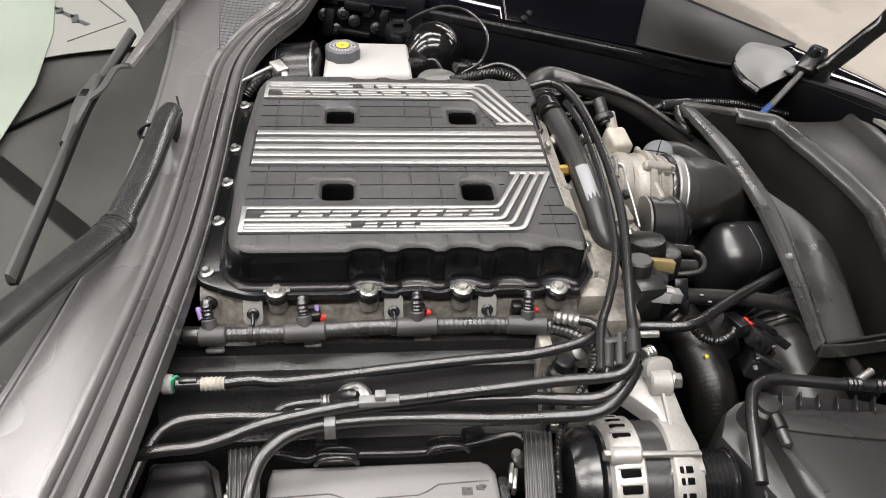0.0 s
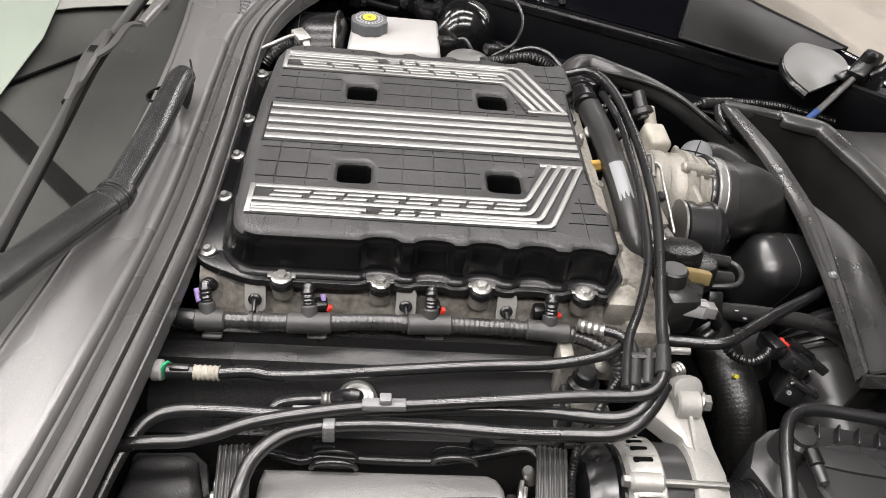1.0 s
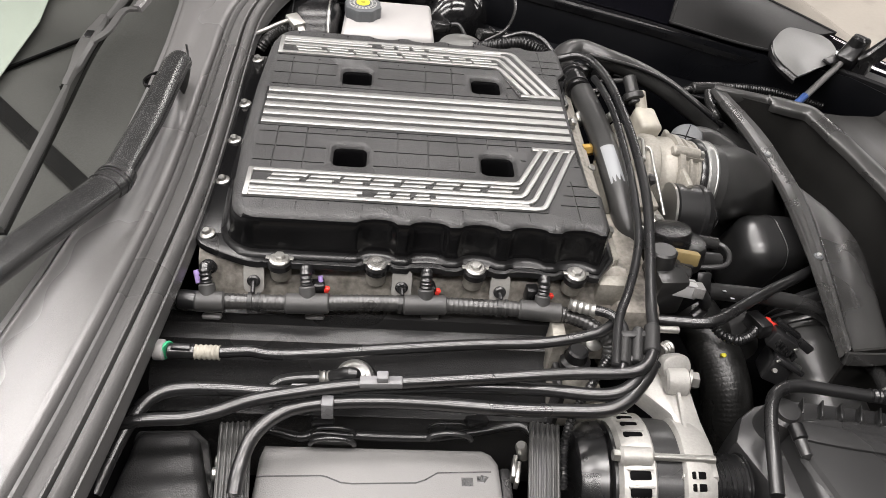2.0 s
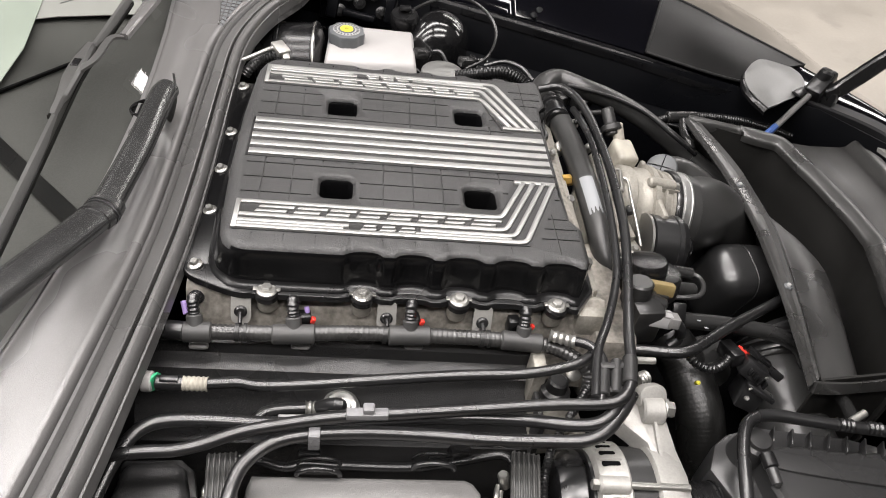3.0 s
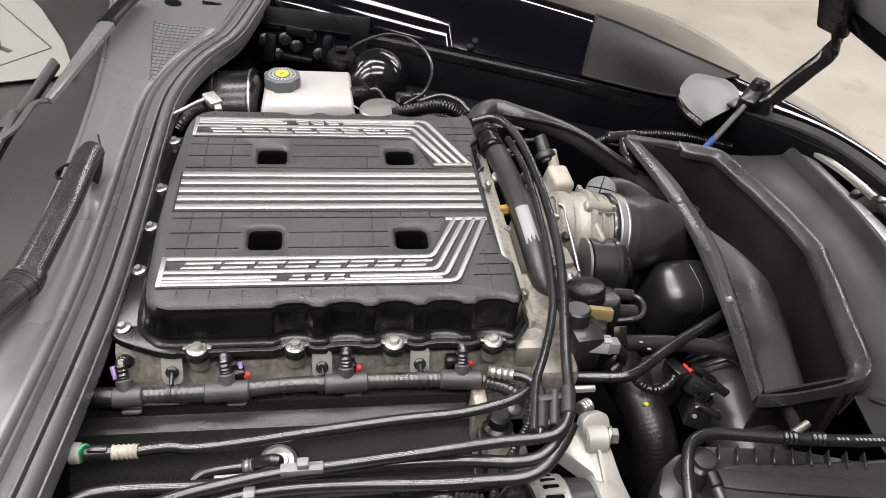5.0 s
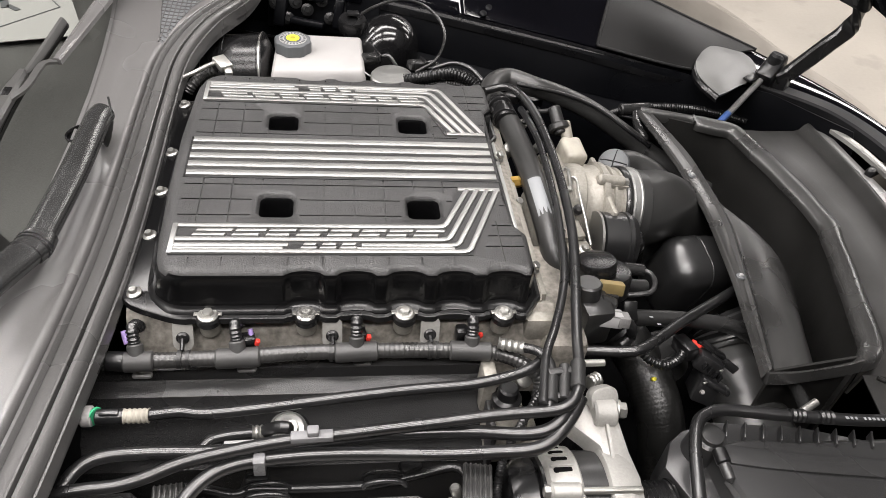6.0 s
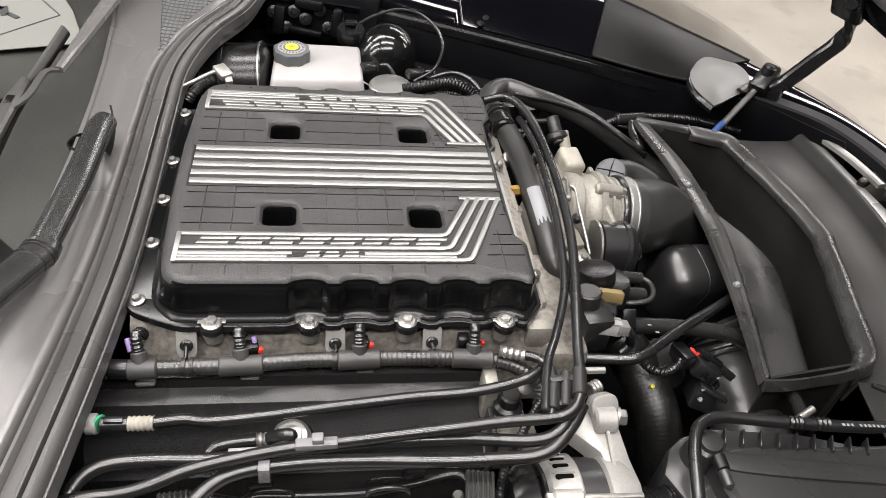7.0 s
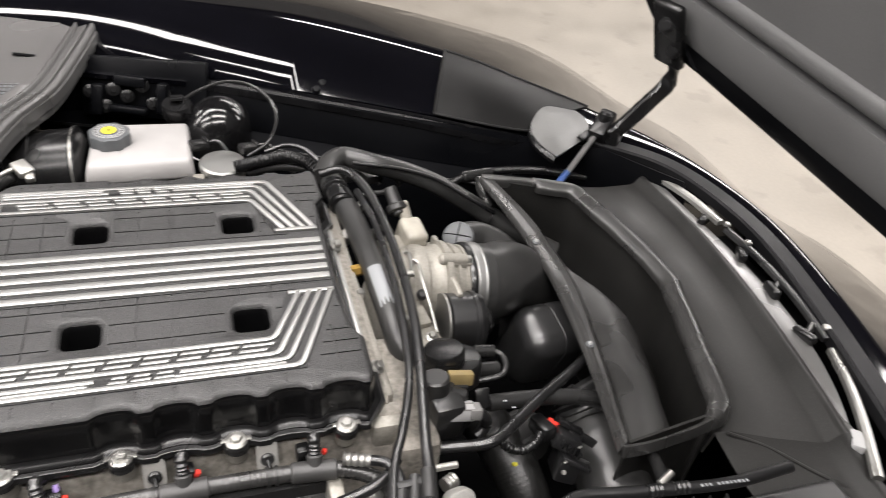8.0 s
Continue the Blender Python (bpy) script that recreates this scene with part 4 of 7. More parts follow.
sv = Vector((0.252, -0.152, 0.855))
part("coil_can", lathe([(0.0135, -0.045), (0.0145, -0.03), (0.0145, -0.002), (0.0125, 0.0)], sv, (-0.05, 0.15, 1), 24), RUBBER, sol)
part("base_block", box((0.260, -0.160, 0.815), (0.034, 0.05, 0.05), (0, 0, 6), 0.006), RUBBER, sol)
part("nozzle", rod((0.265, -0.158, 0.835), (0.285, -0.163, 0.830), 0.0075, edge=0.003), RUBBER, sol)
pl = Vector((0.274, -0.176, 0.825))
plug = part("plug", box(pl, (0.030, 0.018, 0.015), (-15, 4, -6), 0.002), LIGHTGREY, sol, "pale grey multi-pin plug")
for k in range(3):
    part("groove_rib", box(pl + Vector((0.0, -0.006 + 0.005 * k, 0.008 - 0.001 * k)), (0.028, 0.002, 0.002), (-15, 4, -6)), GREY, plug)
part("pins", box((0.289, -0.180, 0.826), (0.012, 0.016, 0.012), (-15, 4, -6), 0.001), GREY, sol)
part("wire_boot", tube([(0.292, -0.179, 0.824), (0.301, -0.181, 0.815), (0.305, -0.180, 0.800), (0.296, -0.184, 0.790)], 0.006), GLOSS, sol)
part("bracket", box((0.309, -0.154, 0.812), (0.016, 0.004, 0.022), (-40, 0, 0), 0.002), SATIN, sol)
hoseconn = thing("breather_tube", (0.40, -0.10, 0.74), "black breather tube crossing to the intake", "hose", "black hoses")
part("tube", tube([(0.322, -0.144, 0.790), (0.369, -0.142, 0.785), (0.413, -0.143, 0.780), (0.448, -0.147, 0.775), (0.474, -0.156, 0.765), (0.485, -0.170, 0.750)], 0.0095, 14), RUBBER, hoseconn)
for q in ((0.339, -0.150, 0.797), (0.346, -0.159, 0.795)):
    part("print_mark", box(q, (0.010 if q[0] > 0.35 else 0.004, 0.003, 0.0006), (-20, 0, -5)), LABEL, hoseconn)
vacline = thing("vacuum_line", (0.36, -0.13, 0.76), "thin black line running under the radiator cover", "hose", "black hoses")
part("tube", tube([(0.224, -0.187, 0.790), (0.244, -0.194, 0.795), (0.272, -0.201, 0.800), (0.295, -0.206, 0.805), (0.312, -0.202, 0.806), (0.340, -0.181, 0.800), (0.379, -0.153, 0.795), (0.427, -0.120, 0.785), (0.488, -0.077, 0.770)], 0.0062), GLOSS, vacline)
bulb = thing("resonator", (0.43, -0.03, 0.62), "smooth moulded black plastic resonator bulb", "resonator")
bc = Vector((0.464, 0.002, 0.715))
part("shell", box(bc, (0.100, 0.080, 0.108), (14, 6, 10), 0.027, 6), BULB, bulb, angle=80)
seam_m = pose(*bc, 14, 6, 10)
part("seam", tube([seam_m @ Vector((0, y, z)) for y, z in rounded(0, 0, 0.0804, 0.1084, 0.027) + rounded(0, 0, 0.0804, 0.1084, 0.027)[:1]], 0.0008, 8, 0.004), BULB, bulb)

# ---- right-hand hoses and air intake ----
radhose = thing("radiator_hose", (0.35, -0.20, 0.55), "thick braided black radiator hose with a yellow paint dot", "hose", "black hoses")
part("hose", ribbed([(0.335, -0.118, 0.728), (0.345, -0.140, 0.722), (0.357, -0.170, 0.708), (0.366, -0.205, 0.683), (0.370, -0.235, 0.64), (0.370, -0.25, 0.57)], 0.0283, 0.0050, 0.00015, 28), mat("woven_rubber", (0.008, 0.008, 0.0076), 0.30, grain=0.4, scale=420, bump=0.35, spec=0.7), radhose)
part("paint_dot", lathe([(0.0024, -0.006), (0.0024, 0.0006), (0.0015, 0.001)], (0.346, -0.193, 0.740), (-0.1, -0.6, 0.8), 14), YELLOW, radhose, "yellow paint dot")
part("neck", rod((0.368, -0.143, 0.740), (0.390, -0.146, 0.700), 0.026, edge=0.004), RUBBER, radhose)
intake = thing("intake_duct", (0.47, -0.16, 0.55), "black plastic intake duct with a corrugated boot", "intake duct")
part("boot", ribbed([(0.467, -0.097, 0.735), (0.471, -0.108, 0.730), (0.474, -0.119, 0.723), (0.477, -0.128, 0.717)], 0.0425, 0.0085, 0.0042, 36), BULB, intake)
part("boot_clamp", lathe([(0.0405, 0), (0.042, 0.001), (0.042, 0.009), (0.0405, 0.010)], (0.476, -0.125, 0.718), Vector((0.483, -0.144, 0.705)) - Vector((0.476, -0.125, 0.718)), 36), SATIN, intake)
part("duct", tube([(0.4765, -0.124, 0.716), (0.475, -0.145, 0.710), (0.472, -0.180, 0.703), (0.469, -0.225, 0.697), (0.468, -0.275, 0.694), (0.468, -0.330, 0.694)], 0.042, 40), ELBOW, intake, "smooth grey-black duct")
part("duct_collar", lathe([(0.0420, 0), (0.0440, 0.001), (0.0440, 0.006), (0.0420, 0.007)], (0.4755, -0.138, 0.712), (-0.05, -1, -0.2), 40), ELBOW, intake)
for a in (55, 80, 105, 130):
    rad = Vector((math.cos(radians(a)), 0.15, math.sin(radians(a))))
    part("boot_tab", box(Vector((0.4745, -0.119, 0.721)) + rad * 0.041, (0.010, 0.009, 0.005), (0, 90 - a, 0), 0.001), SATIN, intake)
maf = thing("airflow_sensor", (0.476, -0.116, 0.660), "black airflow sensor plug with a red lock", "sensor")
mv = Vector((0.404, -0.185, 0.762))
part("body", box(mv, (0.030, 0.034, 0.020), (-20, 20, -25), 0.003), GLOSS, maf)
part("arm", box((0.379, -0.174, 0.772), (0.016, 0.030, 0.018), (-10, 0, 15), 0.003), SATIN, maf)
for k in range(4):
    part("body_rib", box(mv + Vector((-0.010 + 0.006 * k, -0.012 - 0.003 * k, 0.009 - 0.004 * k)), (0.0022, 0.016, 0.008), (-20, 20, -25), 0.0006), SATIN, maf)
part("side_plate", box(mv + Vector((0.004, -0.026, -0.010)), (0.034, 0.020, 0.006), (-25, 15, -30), 0.0015), GLOSS, maf)
part("clip_step", box(mv + Vector((0.006, 0.004, 0.013)), (0.030, 0.010, 0.005), (-20, 20, -30), 0.0012), SATIN, maf)
for q in ((-0.012, -0.030, -0.002), (0.008, -0.020, 0.006)):
    part("terminal", box(mv + Vector(q), (0.005, 0.0025, 0.002), (0, 0, 20), 0.0006), STEEL, maf)
part("fin", box(mv + Vector((0.018, -0.006, 0.004)), (0.034, 0.006, 0.010), (-20, 20, -35), 0.002), GLOSS, maf)
red = box((0.394, -0.172, 0.772), (0.016, 0.007, 0.005), (-20, 10, -25), 0.0015)
red = box((0.390, -0.171, 0.775), (0.006, 0.010, 0.006), (-20, 10, -25), 0.0015, bm=red)
part("lock", red, RED, maf, "red plastic lock")
part("lower_plug", box((0.404, -0.199, 0.735), (0.026, 0.040, 0.03), (-20, 10, -20), 0.004), GLOSS, maf)
part("screw", lathe([(0.0026, 0), (0.0026, 0.003)], (0.389, -0.220, 0.750), (0, -0.6, 0.8), 12), STEEL, maf)
part("lead", ribbed([(0.324, -0.182, 0.775), (0.332, -0.192, 0.772), (0.348, -0.197, 0.770), (0.366, -0.189, 0.770), (0.375, -0.180, 0.772)], 0.0055, 0.004, 0.0014), GLOSS, maf)

# ---- radiator cover panel ----
panel = thing("radiator_cover", (0.55, 0.0, 0.70), "large black plastic radiator cover with a deep open trough", "radiator cover")
OUT = [(0.458, 0.284, 0.800), (0.471, 0.171, 0.800), (0.475, 0.103, 0.800), (0.475, 0.031, 0.800), (0.464, -0.073, 0.800), (0.454, -0.135, 0.800), (0.442, -0.199, 0.800), (0.434, -0.238, 0.800)]
LIP = [(0.480, 0.272, 0.800), (0.499, 0.175, 0.800), (0.503, 0.104, 0.800), (0.501, 0.019, 0.800), (0.483, -0.078, 0.800), (0.469, -0.145, 0.800), (0.456, -0.199, 0.800), (0.450, -0.228, 0.800)]
FAR = [(0.590, 0.232, 0.800), (0.607, 0.148, 0.800), (0.620, 0.066, 0.800), (0.628, 0.004, 0.800), (0.612, -0.064, 0.800), (0.592, -0.130, 0.800), (0.577, -0.190, 0.800), (0.558, -0.212, 0.800)]


def ease(a, b, t):
    t = min(max((t - a) / (b - a), 0.0), 1.0)
    return t * t * (3 - 2 * t)


# inner edge strip with a turned-down outer edge and a shallow crease
strip = [even(col, 60) for col in (OUT, LIP)]
rows = []
for a, b in zip(*strip):
    rows.append([a + Vector((0.002, 0, -0.009)), a + Vector((-0.001, 0, -0.004)), a + Vector((0.001, 0, 0.0008)), a.lerp(b, 0.12) + Vector((0, 0, 0.0022)), a.lerp(b, 0.5) + Vector((0, 0, 0.0012)), a.lerp(b, 0.64) + Vector((0, 0, -0.0002)),
                 a.lerp(b, 0.78) + Vector((0, 0, 0.0006)), b + Vector((-0.002, 0, 0.0016)), b + Vector((0.001, 0, -0.001)), b + Vector((0.004, 0, -0.020))])
part("inner_edge", thicken(loft(rows), 0.0008), ROLLED, panel, "grey-black moulded edge strip", angle=22)
# the open trough: a hump beside the edge strip that falls away into the duct
near, far = even(LIP, 70), even(FAR, 70)
rows = []
for i, (a, b) in enumerate(zip(near, far)):
    u = i / 69
    brink = 0.03 + 0.50 * ease(0.36, 0.62, u)
    row = []
    for k in range(49):
        v = k / 48
        z = -0.006 - 0.010 * ease(0.0, 0.08, v) - 0.034 * v + 0.008 * math.sin(math.pi * min(v / 0.6, 1)) - 0.085 * ease(brink, brink + 0.62, v) - 0.006 * math.sin(7 * u) * v
        row.append(a.lerp(b, v) + Vector((0.003, 0, z)))
    rows.append(row)
part("trough", thicken(loft(rows), 0.003), TROUGH, panel, "smooth sloping trough floor", angle=80)
wall_line = even([near[0] + Vector((-0.004, 0.010, 0)), Vector((0.535, 0.257, 0.800)), Vector((0.582, 0.242, 0.800)), Vector((0.601, 0.222, 0.800))] + [b + Vector((0.011, 0, 0)) for b in far[6::4]] + [far[-1] + Vector((0.011, -0.004, 0))], 90)
# darker colour than the floor puts the cavity's shade into the walls
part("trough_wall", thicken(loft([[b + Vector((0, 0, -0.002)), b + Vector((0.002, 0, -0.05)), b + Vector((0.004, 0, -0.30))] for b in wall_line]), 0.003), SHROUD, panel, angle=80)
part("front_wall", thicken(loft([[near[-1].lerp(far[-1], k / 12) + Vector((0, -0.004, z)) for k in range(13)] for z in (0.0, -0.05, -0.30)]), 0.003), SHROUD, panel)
# raised rim round the far three sides
RIM_LINE = [(0.462, 0.283), (0.500, 0.273), (0.536, 0.263), (0.574, 0.249), (0.598, 0.238), (0.606, 0.218), (0.619, 0.163), (0.634, 0.086), (0.6405, 0.022), (0.6405, 0.004), (0.634, -0.018), (0.624, -0.060), (0.605, -0.128), (0.592, -0.178), (0.584, -0.200), (0.568, -0.216), (0.545, -0.226), (0.510, -0.233), (0.470, -0.238), (0.438, -0.238)]
rim_path = smooth_path([(x, y, 0.799) for x, y in RIM_LINE], 0.005)
rim_len = sum((b - a).length for a, b in zip(rim_path, rim_path[1:]))


def rim_section(d):
    w = 0.0055 + 0.0075 * ease(0.080, 0.092, d) - 0.0088 * ease(rim_len - 0.150, rim_len - 0.105, d) + 0.0006 * math.sin(d * 70)
    return [(w - 0.001, -0.011), (w, -0.004), (w - 0.001, 0.0008), (w * 0.72, 0.0022), (w * 0.30, 0.0062), (-w * 0.45, 0.0070), (-w + 0.0015, 0.0035), (-w - 0.0005, -0.004), (-w - 0.001, -0.010 + 0.003 * ease(rim_len - 0.150, rim_len - 0.105, d))]


part("rim", sweep(rim_path, rim_section), ROLLED, panel, "grey-black rolled rim", angle=60)
part("rim_step", box((0.541, 0.258, 0.803), (0.004, 0.020, 0.007), (0, 0, -15), 0.0012), ROLLED, panel)
for q in ((0.471, -0.090, 0.800), (0.484, 0.112, 0.800)):
    pin = part("push_pin", lathe([(0.0058, 0), (0.0052, 0.0018), (0.0035, 0.0026)], Vector(q) + Vector((0, 0, 0.001)), (0, 0, 1), 18), CAPGREY, panel)
    part("pin_centre", lathe([(0.0030, 0), (0.0022, 0.0022)], Vector(q) + Vector((0, 0, 0.0034)), (0, 0, 1), 12), LIGHTGREY, pin)
# outer shelf between trough and nose
shelf = thing("front_shroud", (0.70, 0.0, 0.70), "matt black plastic shroud between radiator cover and nose", "shroud")
S1 = [(0.606, 0.262), (0.640, 0.166), (0.655, 0.086), (0.660, 0.012), (0.645, -0.060), (0.625, -0.130), (0.610, -0.190), (0.572, -0.226)]
S2 = [(0.728, 0.262), (0.738, 0.166), (0.740, 0.080), (0.734, 0.000), (0.726, -0.070), (0.716, -0.140), (0.703, -0.205), (0.690, -0.268)]
S3 = [(0.744, 0.262), (0.754, 0.166), (0.757, 0.080), (0.754, 0.000), (0.748, -0.070), (0.738, -0.140), (0.727, -0.205), (0.714, -0.268)]
S4 = [(0.769, 0.258), (0.776, 0.166), (0.784, 0.080), (0.787, 0.000), (0.784, -0.070), (0.772, -0.140), (0.752, -0.205), (0.722, -0.270)]
rows = []
for a, b, c in zip(*(even([(x, y, 0) for x, y in s], 40) for s in (S1, S2, S3))):
    rows.append([a + Vector((-0.012, 0, 0.750)), a + Vector((-0.006, 0, 0.782)), a.lerp(b, 0.12) + Vector((0, 0, 0.785)), a.lerp(b, 0.5) + Vector((0, 0, 0.782)), a.lerp(b, 0.93) + Vector((0, 0, 0.784)),
                 b + Vector((0, 0, 0.787)), b.lerp(c, 0.35) + Vector((0, 0, 0.796)), b.lerp(c, 0.65) + Vector((0, 0, 0.7995)), c + Vector((0, 0, 0.798)), c + Vector((0.004, 0, 0.792))])
part("sheet", thicken(loft(rows), 0.003), SHROUD, shelf, angle=55)
front = [q + Vector((0, 0, 0.0)) for q in rows[-1][1:9]]
part("front_apron", thicken(loft([front, [q + Vector((0.002, -0.006, -0.004)) for q in front], [q + Vector((0.012, -0.040, -0.022)) for q in front], [q + Vector((0.02, -0.075, -0.030)) for q in front]]), 0.003), SHROUD, shelf, angle=50)
part("apron_rib", tube([(0.580, -0.232, 0.784), (0.622, -0.252, 0.775), (0.664, -0.286, 0.765), (0.705, -0.318, 0.757)], 0.0025, 8), SHROUD, shelf)
band_rows = []
for c, d in zip(*(even([(x, y, 0) for x, y in s], 40) for s in (S3, S4))):
    band_rows.append([c + Vector((0.003, 0, 0.7915)), c.lerp(d, 0.15) + Vector((0, 0, 0.792)), c.lerp(d, 0.6) + Vector((0, 0, 0.7925)), d + Vector((0, 0, 0.791)), d + Vector((0.004, 0, 0.775))])
part("nose_panel", thicken(loft(band_rows), 0.003), NOSE, shelf, "grey satin panel behind the nose seal", angle=50)
for q, turn in (((0.786, 0.142, 0.793), 35), ((0.790, 0.050, 0.795), 62), ((0.786, -0.030, 0.795), 75), ((0.772, -0.118, 0.795), 100)):
    cl = part("clip", box(q, (0.034, 0.013, 0.016), (0, 10, turn), 0.005, 3), SATIN, shelf, "black retaining clip")
    part("clip_stem", rod(Vector(q) + Vector((0.010, 0.004, -0.006)), Vector(q) + Vector((0.020, 0.012, 0.008)), 0.005, edge=0.0015), GLOSS, cl)
bar = thing("latch_bar", (0.80, 0.1, 0.74), "bright metal reinforcement strip along the nose", "metal strip")
STRIP_SEC = [(-0.0075, -0.004), (-0.007, 0.002), (-0.003, 0.004), (0.003, 0.004), (0.007, 0.002), (0.0075, -0.004)]
part("strip", sweep(smooth_path([(0.768, 0.258, 0.800), (0.788, 0.188, 0.802), (0.797, 0.118, 0.803)], 0.008), STRIP_SEC), STEEL, bar, "bright steel strip")
part("dark_strip", sweep(smooth_path([(0.800, 0.105, 0.800), (0.806, 0.030, 0.802), (0.803, -0.060, 0.802), (0.792, -0.135, 0.800)], 0.008), [(a * 0.8, b) for a, b in STRIP_SEC]), GLOSS, bar)
part("strip", sweep(smooth_path([(0.788, -0.150, 0.798), (0.770, -0.205, 0.796), (0.744, -0.262, 0.793), (0.712, -0.322, 0.788)], 0.008), [(a * 0.85, b) for a, b in STRIP_SEC]), STEEL, bar, "bright steel strip")
part("end_block", box((0.722, -0.275, 0.788), (0.030, 0.016, 0.014), (0, 5, 55), 0.004), LIGHTGREY, bar)
for q in ((0.800, 0.108, 0.806), (0.806, 0.062, 0.806), (0.800, -0.120, 0.806)):
    part("rivet", lathe([(0.006, 0), (0.005, 0.003), (0.002, 0.0045)], q, (-0.1, 0, 1), 14), STEEL, bar)

# ---- lower right: air filter box ----
fuse = thing("air_filter_box", (0.46, -0.42, 0.55), "black plastic air filter box with a pipe along its lid", "air filter box")
part("lid", prism([(p[0], p[1]) for p in ((0.349, -0.310, 0.790), (0.391, -0.304, 0.790), (0.444, -0.309, 0.790), (0.66, -0.31, 0), (0.68, -0.56, 0), (0.42, -0.58, 0), (0.353, -0.393, 0.790))], 0.745, 0.79, 0.008, 4), DUCT, fuse)
part("rear_shelf", prism([(p[0], p[1]) for p in ((0.322, -0.290, 0.765), (0.342, -0.276, 0.765), (0.377, -0.267, 0.765), (0.473, -0.277, 0.765), (0.66, -0.33, 0), (0.42, -0.60, 0), (0.307, -0.319, 0.765))], 0.70, 0.765, 0.006), DUCT, fuse)
part("lower_case", box((0.50, -0.47, 0.64), (0.27, 0.24, 0.14), bevel=0.01), BLACK, fuse)
part("corner_post", lathe([(0.020, -0.04), (0.0185, -0.006), (0.0165, -0.001), (0.0125, 0.001), (0.011, 0.005), (0.006, 0.006)], (0.350, -0.306, 0.795), (0, -0.1, 1), 24), DUCT, fuse)
part("clip_rod", rod((0.349, -0.322, 0.800), (0.350, -0.339, 0.798), 0.007, edge=0.002), SATIN, fuse)
part("clip_tip", rod((0.349, -0.336, 0.799), (0.351, -0.356, 0.795), 0.0055, 0.005, edge=0.003), DUCT, fuse)
part("lid_band", sweep(smooth_path([(0.358, -0.322, 0.791), (0.372, -0.326, 0.7915), (0.405, -0.332, 0.7915), (0.460, -0.340, 0.7915), (0.560, -0.352, 0.7915), (0.655, -0.362, 0.7915)], 0.01), [(-0.011, -0.004), (-0.010, 0.0022), (-0.007, 0.0034), (0.006, 0.0030), (0.010, 0.0010), (0.011, -0.004)]), DUCT, fuse)
part("lid_gusset", sweep(smooth_path([(0.354, -0.350, 0.7895), (0.360, -0.372, 0.7895), (0.368, -0.400, 0.7892)], 0.006), [(-0.006, -0.002), (-0.003, 0.0022), (0.003, 0.0022), (0.006, -0.002)]), DUCT, fuse)
for k in range(9):
    a = Vector((0.371, -0.297, 0.789)).lerp(Vector((0.520, -0.315, 0.789)), k / 8)
    part("rib", box(a, (0.0020, 0.020, 0.012), (0, 0, -24), 0.0008), DUCT, fuse)
for k in range(4):
    a = Vector((0.338, -0.372, 0.742)) + Vector((0.010 * k, 0, 0))
    part("side_rib", box(a, (0.003, 0.10, 0.035), (0, -20, -12), 0.001), BLACK, fuse)
part("pipe", tube([(0.305, -0.395, 0.800), (0.311, -0.366, 0.805), (0.321, -0.328, 0.808), (0.332, -0.302, 0.810), (0.346, -0.290, 0.810), (0.367, -0.286, 0.810), (0.404, -0.291, 0.810), (0.440, -0.296, 0.810), (0.523, -0.304, 0.810), (0.60, -0.30, 0.81)], 0.0062), GLOSS, fuse, "glossy black pipe")
for a, b in ((0.430, 0.446), (0.459, 0.474)):
    part("pipe_crimp", ribbed([(a, -0.2955 - (a - 0.430) * 0.1, 0.812), (b, -0.2955 - (b - 0.430) * 0.1, 0.812)], 0.0068, 0.005, 0.0016), GLOSS, fuse)
part("pipe_stub", rod((0.449, -0.290, 0.810), (0.465, -0.283, 0.815), 0.004), STEEL, fuse, "small steel stub")
part("hanger", tube([(0.492, -0.199, 0.760), (0.480, -0.242, 0.780), (0.462, -0.283, 0.800)], 0.007), RUBBER, fuse)
for k in range(12):
    if k != 3:
        part("print_mark", box((0.487 + 0.0046 * k, -0.3040 - 0.0004 * k, 0.8164), (0.0022 if k % 3 else 0.0030, 0.0032, 0.0005), (0, 0, -6 if k % 2 else 4)), LABEL, fuse)

# ---- alternator ----
alt = thing("alternator", (0.20, -0.35, 0.62), "cast aluminium alternator with slotted housing and black pulley", "alternator")
ac = Vector((0.143, -0.346, 0.735))
adir = Vector((1, -0.03, 0.0))
part("rear_cover", lathe([(0.030, 0), (0.045, 0.004), (0.053, 0.014), (0.055, 0.026), (0.050, 0.030), (0.056, 0.031), (0.056, 0.036)], ac, adir, 36), GLOSS, alt, "glossy black rear cover")
part("rear_housing", lathe([(0.056, 0), (0.061, 0.003), (0.0635, 0.012), (0.064, 0.030), (0.062, 0.032)], ac + adir * 0.034, adir, 48), ALUPALE, alt, "pale cast slotted housing")
part("stator", lathe([(0.060, 0), (0.060, 0.028)], ac + adir * 0.064, adir, 48), DUCT, alt, "dark laminated stator")
part("front_housing", lathe([(0.062, 0), (0.065, 0.002), (0.065, 0.018), (0.060, 0.030), (0.040, 0.036)], ac + adir * 0.090, adir, 48), ALUPALE, alt, "pale cast front housing")
